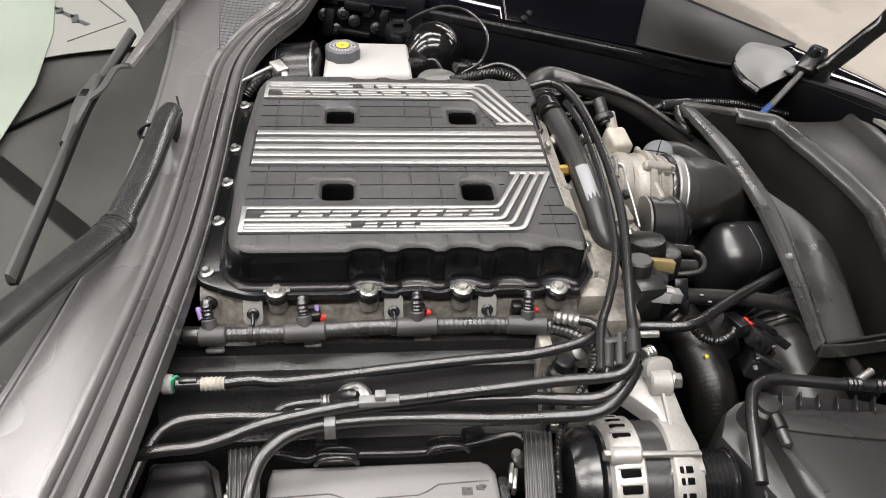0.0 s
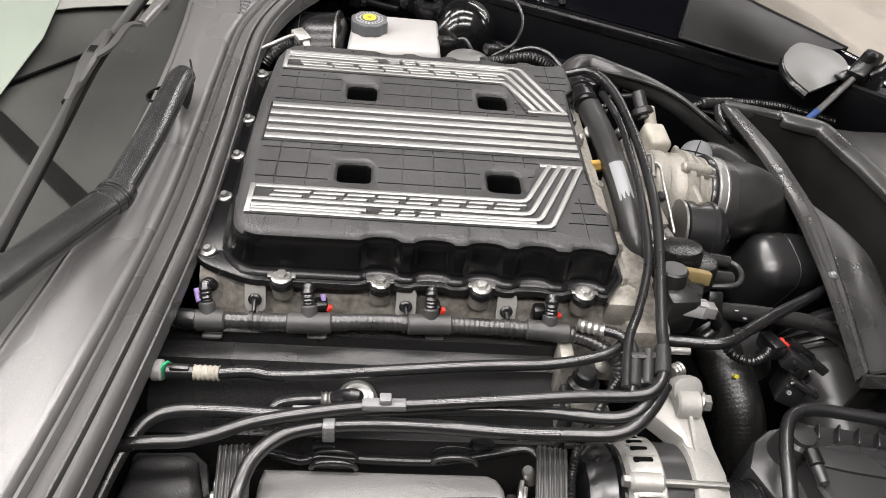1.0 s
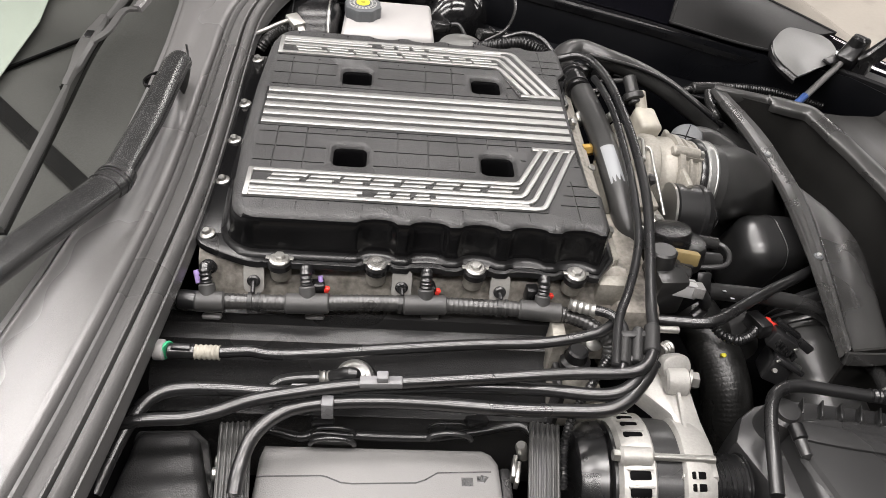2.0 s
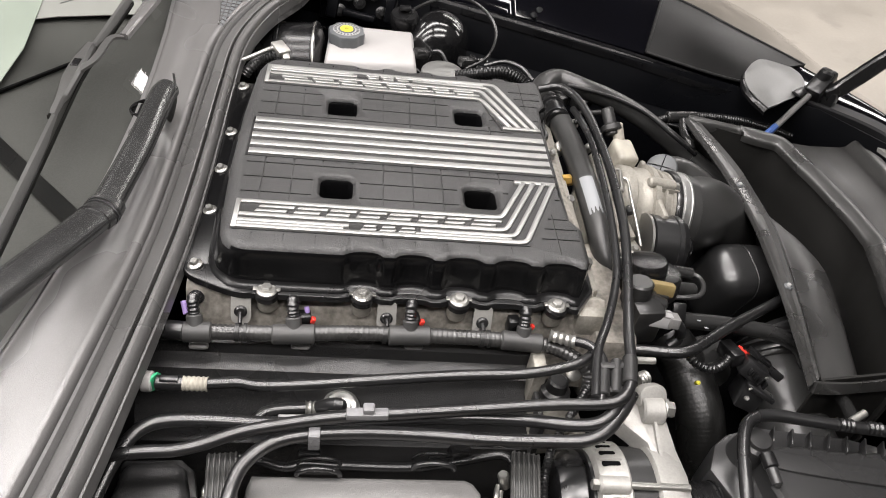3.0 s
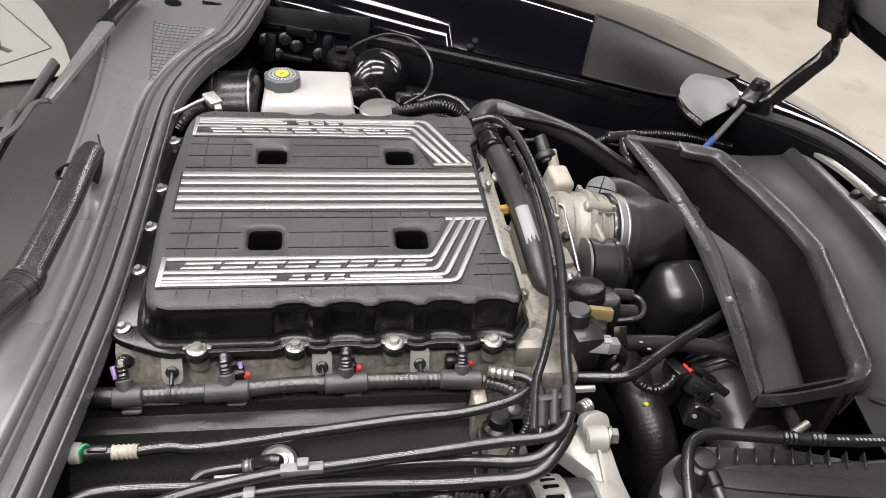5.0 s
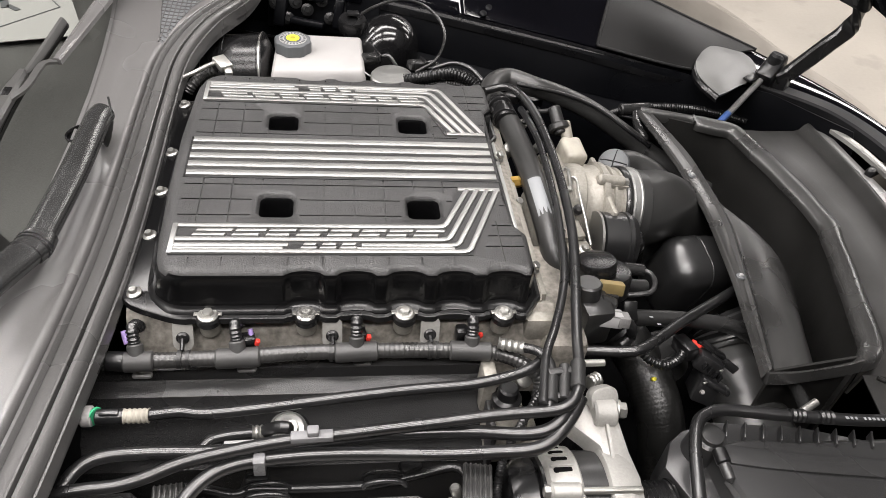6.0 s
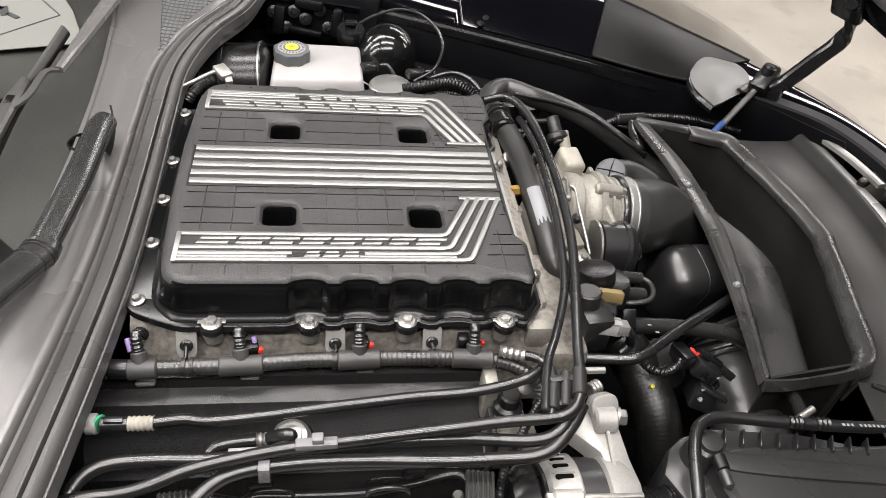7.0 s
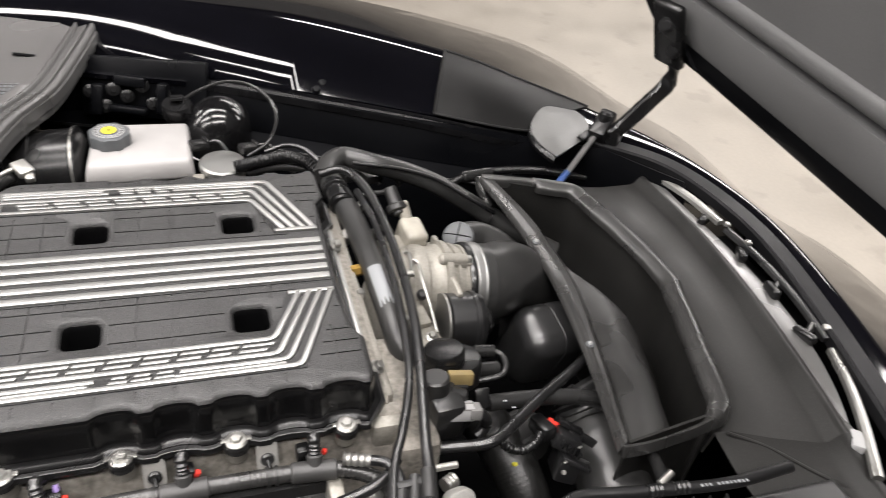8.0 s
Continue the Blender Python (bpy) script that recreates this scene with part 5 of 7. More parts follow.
for deg_a, w, n in ((30, 0.0050, 0.013), (45, 0.0050, 0.014), (56, 0.0050, 0.015), (67, 0.0055, 0.016), (80, 0.0060, 0.018), (115, 0.0085, 0.019), (128, 0.0085, 0.019), (141, 0.0085, 0.019), (155, 0.0085, 0.019)):
    a = radians(deg_a)
    rad = Vector((0, math.cos(a), math.sin(a)))
    part("vent_slot", box(ac + adir * 0.050 + rad * 0.0630, (n, w, 0.0034), (deg_a - 90, 0, 0), 0.002), DARK, alt)
    part("slot_lip", box(ac + adir * 0.050 + Vector((0, math.cos(a - 0.075), math.sin(a - 0.075))) * 0.0636, (n + 0.004, 0.0022, 0.0030), (deg_a - 94, 0, 0), 0.001), ALUPALE, alt)
for deg_a in (113, 122, 134, 144):
    a = radians(deg_a)
    part("vent_slot", box(ac + adir * 0.101 + Vector((0, math.cos(a), math.sin(a))) * 0.0642, (0.013, 0.0068, 0.0034), (deg_a - 90, 0, 0), 0.0015), DARK, alt)
    part("slot_web", box(ac + adir * 0.099 + Vector((0, math.cos(a), math.sin(a))) * 0.0650, (0.0022, 0.0070, 0.0030), (deg_a - 90, 0, 0), 0.0005), ALUPALE, alt)
boss_dir = Vector((0, math.cos(radians(100)), math.sin(radians(100))))
part("bolt_boss", rod(ac + adir * 0.033 + boss_dir * 0.0625, ac + adir * 0.062 + boss_dir * 0.0625, 0.0085, edge=0.002), ALUPALE, alt)
part("boss_bolt", lathe([(0.0055, 0), (0.0055, 0.005), (0.0045, 0.006)], ac + adir * 0.033 + boss_dir * 0.0625, -adir, 6), STEEL, alt, angle=20)
for a in (100, 220, 340):
    rad = Vector((0, math.cos(radians(a)), math.sin(radians(a))))
    part("through_bolt", rod(ac + adir * 0.036 + rad * 0.064, ac + adir * 0.118 + rad * 0.064, 0.0035), STEEL, alt)
pul = [(0.024, 0), (0.031, 0.001)]
for k in range(6):
    pul += [(0.031, 0.004 + 0.005 * k), (0.0275, 0.0065 + 0.005 * k)]
pul += [(0.031, 0.034), (0.031, 0.038), (0.026, 0.040)]
part("pulley", lathe(pul, ac + adir * 0.128 + Vector((0, 0.0, 0.0)), adir, 36), GLOSS, alt, "grooved black pulley")
part("pulley_ring", lathe([(0.030, 0), (0.0325, 0.001), (0.0325, 0.003)], ac + adir * 0.164, adir, 36), SATIN, alt)
bracket = thing("alternator_bracket", (0.24, -0.29, 0.72), "pale cast aluminium alternator bracket with a steel bolt", "bracket")
o = [(0.209, -0.280, 0.795), (0.232, -0.253, 0.795), (0.256, -0.240, 0.795), (0.266, -0.252, 0.795), (0.264, -0.283, 0.793), (0.264, -0.318, 0.790), (0.267, -0.345, 0.785), (0.264, -0.375, 0.780), (0.230, -0.375, 0.780), (0.239, -0.334, 0.785), (0.236, -0.310, 0.790), (0.222, -0.294, 0.793)]
part("arm", prism([(p[0], p[1]) for p in o], 0.772, 0.793, 0.004, 2), ALUPALE, bracket)
part("arm_rib", sweep([Vector((0.249, -0.285, 0.795)), Vector((0.245, -0.321, 0.793)), Vector((0.245, -0.348, 0.790))], [(-0.002, -0.004), (-0.0015, 0.003), (0.0015, 0.003), (0.002, -0.004)]), ALUPALE, bracket)
part("boss", rod((0.237, -0.275, 0.796), (0.260, -0.276, 0.796), 0.014, edge=0.002), ALUPALE, bracket)
bo = part("bolt", rod((0.260, -0.274, 0.798), (0.263, -0.275, 0.798), 0.011), STEEL, bracket, "steel flange bolt")
part("hex_head", rod((0.263, -0.274, 0.798), (0.271, -0.275, 0.798), 0.0085, seg=6, edge=0.001), STEEL, bo, angle=20)
part("upper_ear", prism(rounded(0, 0, 0.030, 0.024, 0.010), 0, 0.012, 0.002, m=Matrix.Translation((0.248, -0.259, 0.800)) @ pose(0, 0, 0, 50, 0, 10)), ALUPALE, bracket)
part("spring_pipe", ribbed([(0.241, -0.242, 0.800), (0.253, -0.236, 0.800)], 0.008, 0.004, 0.001), STEEL, bracket)
oil = thing("oil_filler", (0.182, -0.211, 0.700), "black oil filler cap on an aluminium neck", "oil cap")
part("neck", lathe([(0.024, 0), (0.024, 0.020), (0.021, 0.032), (0.016, 0.038), (0.014, 0.046)], (0.157, -0.258, 0.742), (0, 0.05, 1), 28), ALU, oil, "pale cast filler neck")
part("cap", lathe([(0.0135, 0), (0.0150, 0.003), (0.0150, 0.011), (0.0110, 0.014), (0.0100, 0.024), (0.0080, 0.026)], (0.155, -0.254, 0.785), (0, 0.05, 1), 24), SATIN, oil, "black filler cap")
part("base_ledge", box((0.165, -0.262, 0.742), (0.060, 0.050, 0.016), (0, 0, 6), 0.005), ALU, oil)
part("side_flange", box((0.138, -0.233, 0.790), (0.014, 0.03, 0.05), (0, 0, 0), 0.003), ALU, oil)
part("stud", lathe([(0.009, 0), (0.009, 0.008), (0.006, 0.010)], (0.172, -0.235, 0.800), (0.2, -0.5, 0.8), 16), STEEL, oil)
alt_lead = thing("wiring_loom", (0.12, -0.36, 0.70), "thin black corrugated lead beside the alternator", "wiring harness")
part("conduit", ribbed([(0.193, -0.225, 0.815), (0.190, -0.249, 0.805), (0.178, -0.266, 0.800), (0.161, -0.289, 0.795), (0.145, -0.311, 0.785), (0.135, -0.337, 0.775), (0.130, -0.375, 0.765)], 0.0045, 0.0035, 0.001), GLOSS, alt_lead)

# ---- ignition cover and boxes at the near side ----
ecu = thing("control_module", (-0.02, -0.43, 0.55), "grey textured control module box with a moulded step line", "control module")
p0, p1 = Vector((-0.133, -0.338, 0.770)), Vector((0.079, -0.330, 0.770))
x0, x1, yb = p0.x + 0.002, p1.x - 0.004, p0.y
part("case", prism([(x0, yb), (x1 - 0.014, yb), (x1 - 0.006, yb - 0.004), (x1, yb - 0.014), (x1 + 0.004, yb - 0.11), (x0 - 0.006, yb - 0.11), (x0 - 0.003, yb - 0.012)], 0.70, 0.77, 0.006, 3), GREY, ecu)
part("side_step", box(((x1 + 0.006), yb - 0.06, 0.745), (0.010, 0.09, 0.04), bevel=0.003), BLACK, ecu)
seam = [Vector((-0.133, -0.370, 0.770)), Vector((-0.080, -0.368, 0.770)), Vector((-0.075, -0.369, 0.770)), Vector((-0.063, -0.374, 0.770)), Vector((-0.054, -0.375, 0.770)), Vector((0.001, -0.373, 0.770)), Vector((0.009, -0.370, 0.770)), Vector((0.020, -0.363, 0.770)), Vector((0.067, -0.361, 0.770))]
part("step_line", sweep(seam, [(-0.0006, -0.0006), (-0.0006, 0.0004), (0.0006, 0.0004), (0.0006, -0.0006)]), BLACK, ecu)
for q, s in (((0.043, -0.371, 0.770), (0.005, 0.008, 0.0006)), ((0.048, -0.371, 0.770), (0.005, 0.008, 0.0006)), ((0.057, -0.368, 0.770), (0.006, 0.005, 0.0006))):
    part("print_mark", box(q, s), BLACK, ecu)
part("arrow_mark", prism([(0, -0.004), (0.006, 0.0), (0, 0.004)], 0, 0.0006, m=Matrix.Translation((0.059, -0.368, 0.770)) @ pose(0, 0, 0, 0, 0, 20)), BLACK, ecu)
for xa, rot in (((-0.150, -0.379, 0.785), 6), ((0.110, -0.371, 0.785), -8)):
    st = thing("ribbed_strap", (xa[0], xa[1], 0.72), "dark grey ribbed rubber hold-down strap", "strap", "ribbed straps")
    part("base", box(xa, (0.027, 0.10, 0.006), (0, 0, rot), 0.001), STRAP, st)
    for k in range(6):
        d = pose(*xa, 0, 0, rot) @ Vector((-0.0112 + 0.0045 * k, 0, 0.0042))
        part("rib", box(d, (0.0024, 0.099, 0.003), (0, 0, rot), 0.0008, 1), STRAP, st)
for c in ((-0.072, -0.336, 0.775), (0.031, -0.328, 0.775)):
    coil = thing("cable_ring", c, "black moulded cable guide ring behind the module", "cable guide", "cable guides")
    v = Vector(c)
    arc = [v + Vector((0.019 * math.cos(radians(a)), -0.006, 0.002 + 0.010 * math.sin(radians(a)))) for a in range(0, 181, 20)]
    part("arch", tube(arc, 0.0024), GLOSS, coil)
    part("arch", tube([q + Vector((0, 0.010, 0.001)) for q in arc], 0.0018), SATIN, coil)
    part("base", box(v + Vector((0, 0.002, 0.0)), (0.036, 0.012, 0.006), bevel=0.002), SATIN, coil)
wire2 = thing("wiring_loom", (-0.02, -0.39, 0.72), "black lead strung behind the control module", "wiring harness")
part("lead", tube([(-0.152, -0.325, 0.775), (-0.130, -0.327, 0.775), (-0.100, -0.334, 0.775), (-0.086, -0.330, 0.776), (-0.047, -0.331, 0.775), (0.013, -0.331, 0.775), (0.058, -0.324, 0.776), (0.095, -0.318, 0.778), (0.107, -0.326, 0.776)], 0.0042), SATIN, wire2)
part("connector", box((-0.081, -0.326, 0.785), (0.02, 0.008, 0.010), bevel=0.002), SATIN, wire2)
part("connector", box((0.055, -0.319, 0.785), (0.022, 0.010, 0.008), (0, 15, 20), 0.002), SATIN, wire2)
part("terminal", lathe([(0.0055, 0), (0.0055, 0.016), (0.004, 0.019)], (0.099, -0.341, 0.765), (-0.3, 0, 1), 16), STEEL, wire2)
for q in ((0.088, -0.356, 0.768), (0.091, -0.361, 0.766)):
    part("terminal_tab", box(q, (0.004, 0.022, 0.012), (0, 0, -12), 0.001), STEEL, wire2)
blackbox = thing("relay_box", (-0.24, -0.42, 0.55), "black textured plastic box beside the cowl", "relay box")
part("lid", prism([(p[0], p[1]) for p in ((-0.243, -0.330, 0.765), (-0.237, -0.323, 0.765), (-0.200, -0.321, 0.765), (-0.189, -0.328, 0.765), (-0.168, -0.394, 0.765), (-0.19, -0.52, 0), (-0.30, -0.52, 0), (-0.251, -0.391, 0.765))], 0.66, 0.765, 0.010, 3), BLACK, blackbox)
part("rim", prism([(p[0], p[1]) for p in ((-0.255, -0.318, 0.740), (-0.248, -0.308, 0.740), (-0.199, -0.306, 0.740), (-0.185, -0.318, 0.740), (-0.168, -0.380, 0.740), (-0.18, -0.53, 0), (-0.31, -0.53, 0))], 0.725, 0.74, 0.003), BLACK, blackbox)
for q in ((-0.172, -0.348, 0.755), (-0.173, -0.360, 0.755)):
    part("stud", rod(Vector(q), Vector(q) + Vector((0.012, 0.0, 0.0)), 0.006, edge=0.001), STEEL, blackbox)
small = thing("breather_hose", (-0.08, -0.29, 0.77), "short glossy black breather hose on the valve cover", "hose", "black hoses")
part("hose", tube([(-0.133, -0.299, 0.790), (-0.124, -0.291, 0.795), (-0.110, -0.288, 0.797), (-0.090, -0.286, 0.797), (-0.070, -0.284, 0.795)], 0.0055), GLOSS, small)
part("spring_clamp", ribbed([(-0.088, -0.286, 0.797), (-0.075, -0.285, 0.796)], 0.0072, 0.0045, 0.0016), STEEL, small, "coiled steel clamp")
part("rail", box((-0.091, -0.298, 0.800), (0.040, 0.004, 0.003), (0, -2, 0), 0.0005), LIGHTGREY, small)

# ---- brake reservoir corner ----
resv = thing("brake_reservoir", (-0.035, 0.40, 0.72), "translucent white brake fluid reservoir with a dark cap", "fluid reservoir")
rb = ring_loft([([(-0.112, 0.352), (0.038, 0.360), (0.034, 0.485), (-0.108, 0.485)], 0.775), ([(-0.110, 0.354), (0.036, 0.362), (0.033, 0.483), (-0.107, 0.483)], 0.793), ([(-0.107, 0.362), (0.033, 0.369), (0.031, 0.478), (-0.104, 0.479)], 0.806)])
bmesh.ops.bevel(rb, geom=rb.edges[:], offset=0.006, segments=3, profile=0.5, affect="EDGES")
part("tank", rb, WHITE, resv)
part("foot", box((-0.036, 0.42, 0.755), (0.12, 0.10, 0.045), bevel=0.008), WHITE, resv)
cv = Vector((-0.078, 0.424, 0.812))
gear = []
for k in range(48):
    r = 0.0275 + (0.0018 if (k // 3) % 2 else 0)
    gear.append((cv.x + r * math.cos(k * math.tau / 48), cv.y + r * math.sin(k * math.tau / 48)))
capo = part("cap", prism(gear, cv.z - 0.006, cv.z + 0.012, 0.003), CAPGREY, resv, "knurled dark grey cap")
part("cap_print_ring", prism([(cv.x + 0.0215 * math.cos(k * math.tau / 40), cv.y + 0.0215 * math.sin(k * math.tau / 40)) for k in range(40)], cv.z + 0.0122, cv.z + 0.0128), LIGHTGREY, capo, "pale printed warning ring")
for k in range(22):
    a = k * math.tau / 22
    part("print_mark", box(cv + Vector((0.018 * math.cos(a), 0.018 * math.sin(a), 0.0132)), (0.004, 0.0022, 0.0006), (0, 0, math.degrees(a))), CAPGREY, capo)
part("cap_centre", lathe([(0.0135, 0), (0.0132, 0.0008)], cv + Vector((0, 0, 0.0128)), (0, 0, 1), 32), CAPGREY, capo)
part("cap_symbol", lathe([(0.0105, 0), (0.0103, 0.0008)], cv + Vector((0, 0, 0.0136)), (0, 0, 1), 32), YELLOW, capo, "yellow symbol disc")
part("cap_mark", lathe([(0.004, 0), (0.004, 0.0004)], cv + Vector((0, 0, 0.0144)), (0, 0, 1), 20), mat("olive_print", (0.3, 0.27, 0.04), 0.5), capo)
boost = thing("brake_booster", (-0.15, 0.40, 0.60), "glossy black brake booster drum by the firewall", "brake booster")
b0, b1 = Vector((-0.215, 0.425, 0.755)), Vector((-0.105, 0.420, 0.765))
part("drum", lathe([(0.05, 0), (0.060, 0.004), (0.062, 0.030), (0.0640, 0.031), (0.0640, 0.036), (0.062, 0.037), (0.062, 0.088), (0.0640, 0.089), (0.0640, 0.096), (0.050, 0.102)], b0, b1 - b0, 44), SATIN, boost)
part("band", lathe([(0.0642, 0), (0.0648, 0.001), (0.0648, 0.003)], b0 + (b1 - b0).normalized() * 0.091, b1 - b0, 40), STEEL, boost, "steel edge band")
disc = thing("aluminium_cap", (0.079, 0.375, 0.72), "flat round brushed aluminium cap", "cap")
part("lid", lathe([(0.033, 0), (0.0345, 0.002), (0.0345, 0.010), (0.032, 0.013), (0.028, 0.0135)], (0.078, 0.372, 0.783), (0, 0, 1), 40), DISC, disc)
part("body", lathe([(0.030, 0), (0.032, 0.06)], (0.078, 0.372, 0.722), (0, 0, 1), 30), ALUDARK, disc)
part("ear", box((0.042, 0.350, 0.782), (0.018, 0.016, 0.010), bevel=0.004), ALU, disc)
clampt = thing("hose_clamp", (-0.165, 0.25, 0.82), "bright metal pipe end and braided line by the cowl", "pipe fitting")
part("block", box((-0.165, 0.263, 0.865), (0.018, 0.026, 0.010), (10, 0, 35), 0.002), STEEL, clampt)
part("block", box((-0.157, 0.253, 0.860), (0.010, 0.018, 0.008), (10, 0, 15), 0.002), STEEL, clampt)
part("line", tube([(-0.169, 0.269, 0.865), (-0.183, 0.256, 0.865), (-0.200, 0.241, 0.862), (-0.215, 0.238, 0.855)], 0.003), STEEL, clampt)
part("braid", ribbed([(-0.177, 0.261, 0.855), (-0.192, 0.254, 0.850), (-0.203, 0.240, 0.845), (-0.211, 0.235, 0.835)], 0.0075, 0.004, 0.0012), RUBBER, clampt)
fw = thing("firewall_bracket", (0.0, 0.62, 0.72), "black pressed bracket with bolts under the fender", "bracket")
part("plate", box((-0.03, 0.610, 0.80), (0.20, 0.012, 0.10), (-20, 0, -10), 0.004), INNER, fw)
for q in ((-0.116, 0.600, 0.802), (-0.003, 0.590, 0.802), (-0.060, 0.595, 0.794), (-0.080, 0.595, 0.807), (-0.035, 0.595, 0.812), (-0.094, 0.590, 0.779), (-0.020, 0.585, 0.784)):
    hexbolt("bolt", q, (0.1, -0.9, 0.4), fw, 0.006, 0.011, material=SATIN)
for q, s in (((-0.053, 0.600, 0.819), (0.05, 0.02, 0.018)), ((-0.060, 0.580, 0.777), (0.06, 0.02, 0.012)), ((-0.005, 0.575, 0.798), (0.016, 0.02, 0.05)), ((-0.106, 0.595, 0.790), (0.02, 0.02, 0.05))):
    part("rib", box(q, s, (-20, 4, -12), 0.004), INNER, fw)
part("ledge", sweep(smooth_path([(-0.136, 0.630, 0.822), (-0.086, 0.620, 0.820), (-0.015, 0.610, 0.817), (0.036, 0.600, 0.816)], 0.01), [(-0.008, -0.004), (-0.008, 0.004), (0.008, 0.004), (0.008, -0.004)]), PAINT, fw)
wcap = thing("filler_cap", (0.015, 0.52, 0.74), "small black washer filler cap", "cap")
part("cap", lathe([(0.022, -0.02), (0.024, -0.016), (0.025, 0.0), (0.022, 0.006)], (0.018, 0.520, 0.812), (0, -0.1, 1), 28), SATIN, wcap)
part("tab", box((0.018, 0.524, 0.825), (0.02, 0.02, 0.006), (-10, 0, 0), 0.002), SATIN, wcap)
horn = thing("flared_bell", (0.10, 0.55, 0.68), "glossy black flared bell beside the reservoir", "bell")
hv = Vector((0.085, 0.510, 0.800))
part("bell", lathe([(0.066, -0.055), (0.0655, -0.050), (0.060, -0.036), (0.054, -0.018), (0.046, 0.002), (0.036, 0.016), (0.022, 0.025), (0.008, 0.028)], hv + Vector((0.004, 0, -0.004)), (0.35, -0.15, 0.92), 56), POLISH, horn, angle=80)
part("rim", lathe([(0.064, -0.003), (0.069, -0.001), (0.069, 0.002), (0.065, 0.004)], hv + Vector((-0.0153, 0.008, -0.0546)), (0.35, -0.15, 0.92), 48), POLISH, horn)
part("neck", rod(hv + Vector((-0.022, 0.007, -0.07)), hv + Vector((-0.03, 0.01, -0.13)), 0.022, seg=20), SATIN, horn)
cable = thing("release_cable", (0.16, 0.45, 0.76), "thin grey hood release cable in a loop", "cable")
part("wire", tube([(0.033, 0.514, 0.830), (0.056, 0.502, 0.850), (0.093, 0.497, 0.865), (0.131, 0.494, 0.860), (0.159, 0.471, 0.845), (0.165, 0.435, 0.830), (0.148, 0.393, 0.815), (0.115, 0.377, 0.800)], 0.0026, 8), RUBBER, cable)
for q in (((0.135, 0.346, 0.800)), ((0.117, 0.400, 0.800)), ((0.044, 0.415, 0.800)), ((0.257, 0.307, 0.800)), ((0.288, 0.300, 0.800))):
    v = Vector(q)
    k = thing("wiring_plug", v, "small black wiring plug", "connector", "small plugs")
    part("body", box(v, (0.026, 0.018, 0.014), (0, 10, 25), 0.003), RUBBER, k)
    part("collar", box(v + Vector((0.012, 0.005, 0.0)), (0.006, 0.021, 0.017), (0, 10, 25), 0.002), SATIN, k)
    part("lead", tube([v + Vector((0.012, 0.004, 0)), v + Vector((0.03, 0.0, 0.006)), v + Vector((0.045, -0.012, -0.01))], 0.003), GLOSS, k)

# ---- cowl, seal, windshield, wipers ----
SEALP = [(-0.110, 0.82), (-0.130, 0.68), (-0.147, 0.58), (-0.168, 0.485), (-0.209, 0.395), (-0.234, 0.285), (-0.236, 0.16), (-0.234, 0.03), (-0.234, -0.10), (-0.239, -0.20), (-0.247, -0.30), (-0.257, -0.40), (-0.273, -0.52), (-0.296, -0.66)]
seal_path = smooth_path([(x, y, 0.862) for x, y in SEALP], 0.012)
seal = thing("hood_seal", (-0.23, 0.0, 0.80), "dark grey rubber hood seal along the cowl edge", "seal")
part("bulb", sweep(seal_path, [(0.0160, -0.030), (0.0160, 0.0010), (0.0150, 0.0048), (0.0122, 0.0052), (0.0102, 0.0030), (0.0092, -0.0008), (0.0070, 0.0008), (0.0005, 0.0022), (-0.0036, 0.0038), (-0.0050, 0.0030), (-0.0058, -0.0080), (-0.0072, -0.0078), (-0.0080, 0.0016), (-0.0100, 0.0052), (-0.0135, 0.0062), (-0.0170, 0.0042), (-0.0190, 0.0), (-0.0196, -0.030)]), SEAL, seal, angle=40)
part("inner_lip", sweep([p + Vector((0.0215, 0.0, -0.006)) for p in seal_path], [(0.0020, -0.012), (0.0016, 0.0015), (0.0005, 0.0026), (-0.0010, 0.0020), (-0.0022, -0.012)]), SEAL, seal)
cowl = thing("cowl", (-0.27, 0.0, 0.78), "grey textured plastic cowl below the windshield", "cowl")


def glass_edge(y):
    return -0.303 - 0.16 * y * y - (0.04 * max(0, -y - 0.1))


rows = []
for p in seal_path:
    a = Vector((p.x - 0.0205, p.y, 0.860))
    b = Vector((min(glass_edge(p.y), a.x - 0.03), p.y, 0.878))
    g = min(max((0.06 - p.y) / 0.05, 0), 1) * min(max((p.y + 0.24) / 0.12, 0), 1)
    rows.append([a + Vector((0, 0, -0.03)), a + Vector((0, 0, 0.001)), a.lerp(b, 0.08) + Vector((0, 0, 0.004)), a.lerp(b, 0.14) + Vector((0, 0, 0.003)), a.lerp(b, 0.20) + Vector((0, 0, 0.002 - 0.012 * g)), a.lerp(b, 0.36) + Vector((0, 0, 0.001 - 0.013 * g)), a.lerp(b, 0.46) + Vector((0, 0, 0.0)), a.lerp(b, 0.6) + Vector((0, 0, 0.002)), a.lerp(b, 0.9) + Vector((0, 0, 0.001)), b, b + Vector((-0.004, 0, -0.005))])
part("sheet", thicken(loft(rows), 0.003), COWL, cowl, angle=70)
seal_x = [p.x for p in seal_path][::-1]
seal_y = [p.y for p in seal_path][::-1]


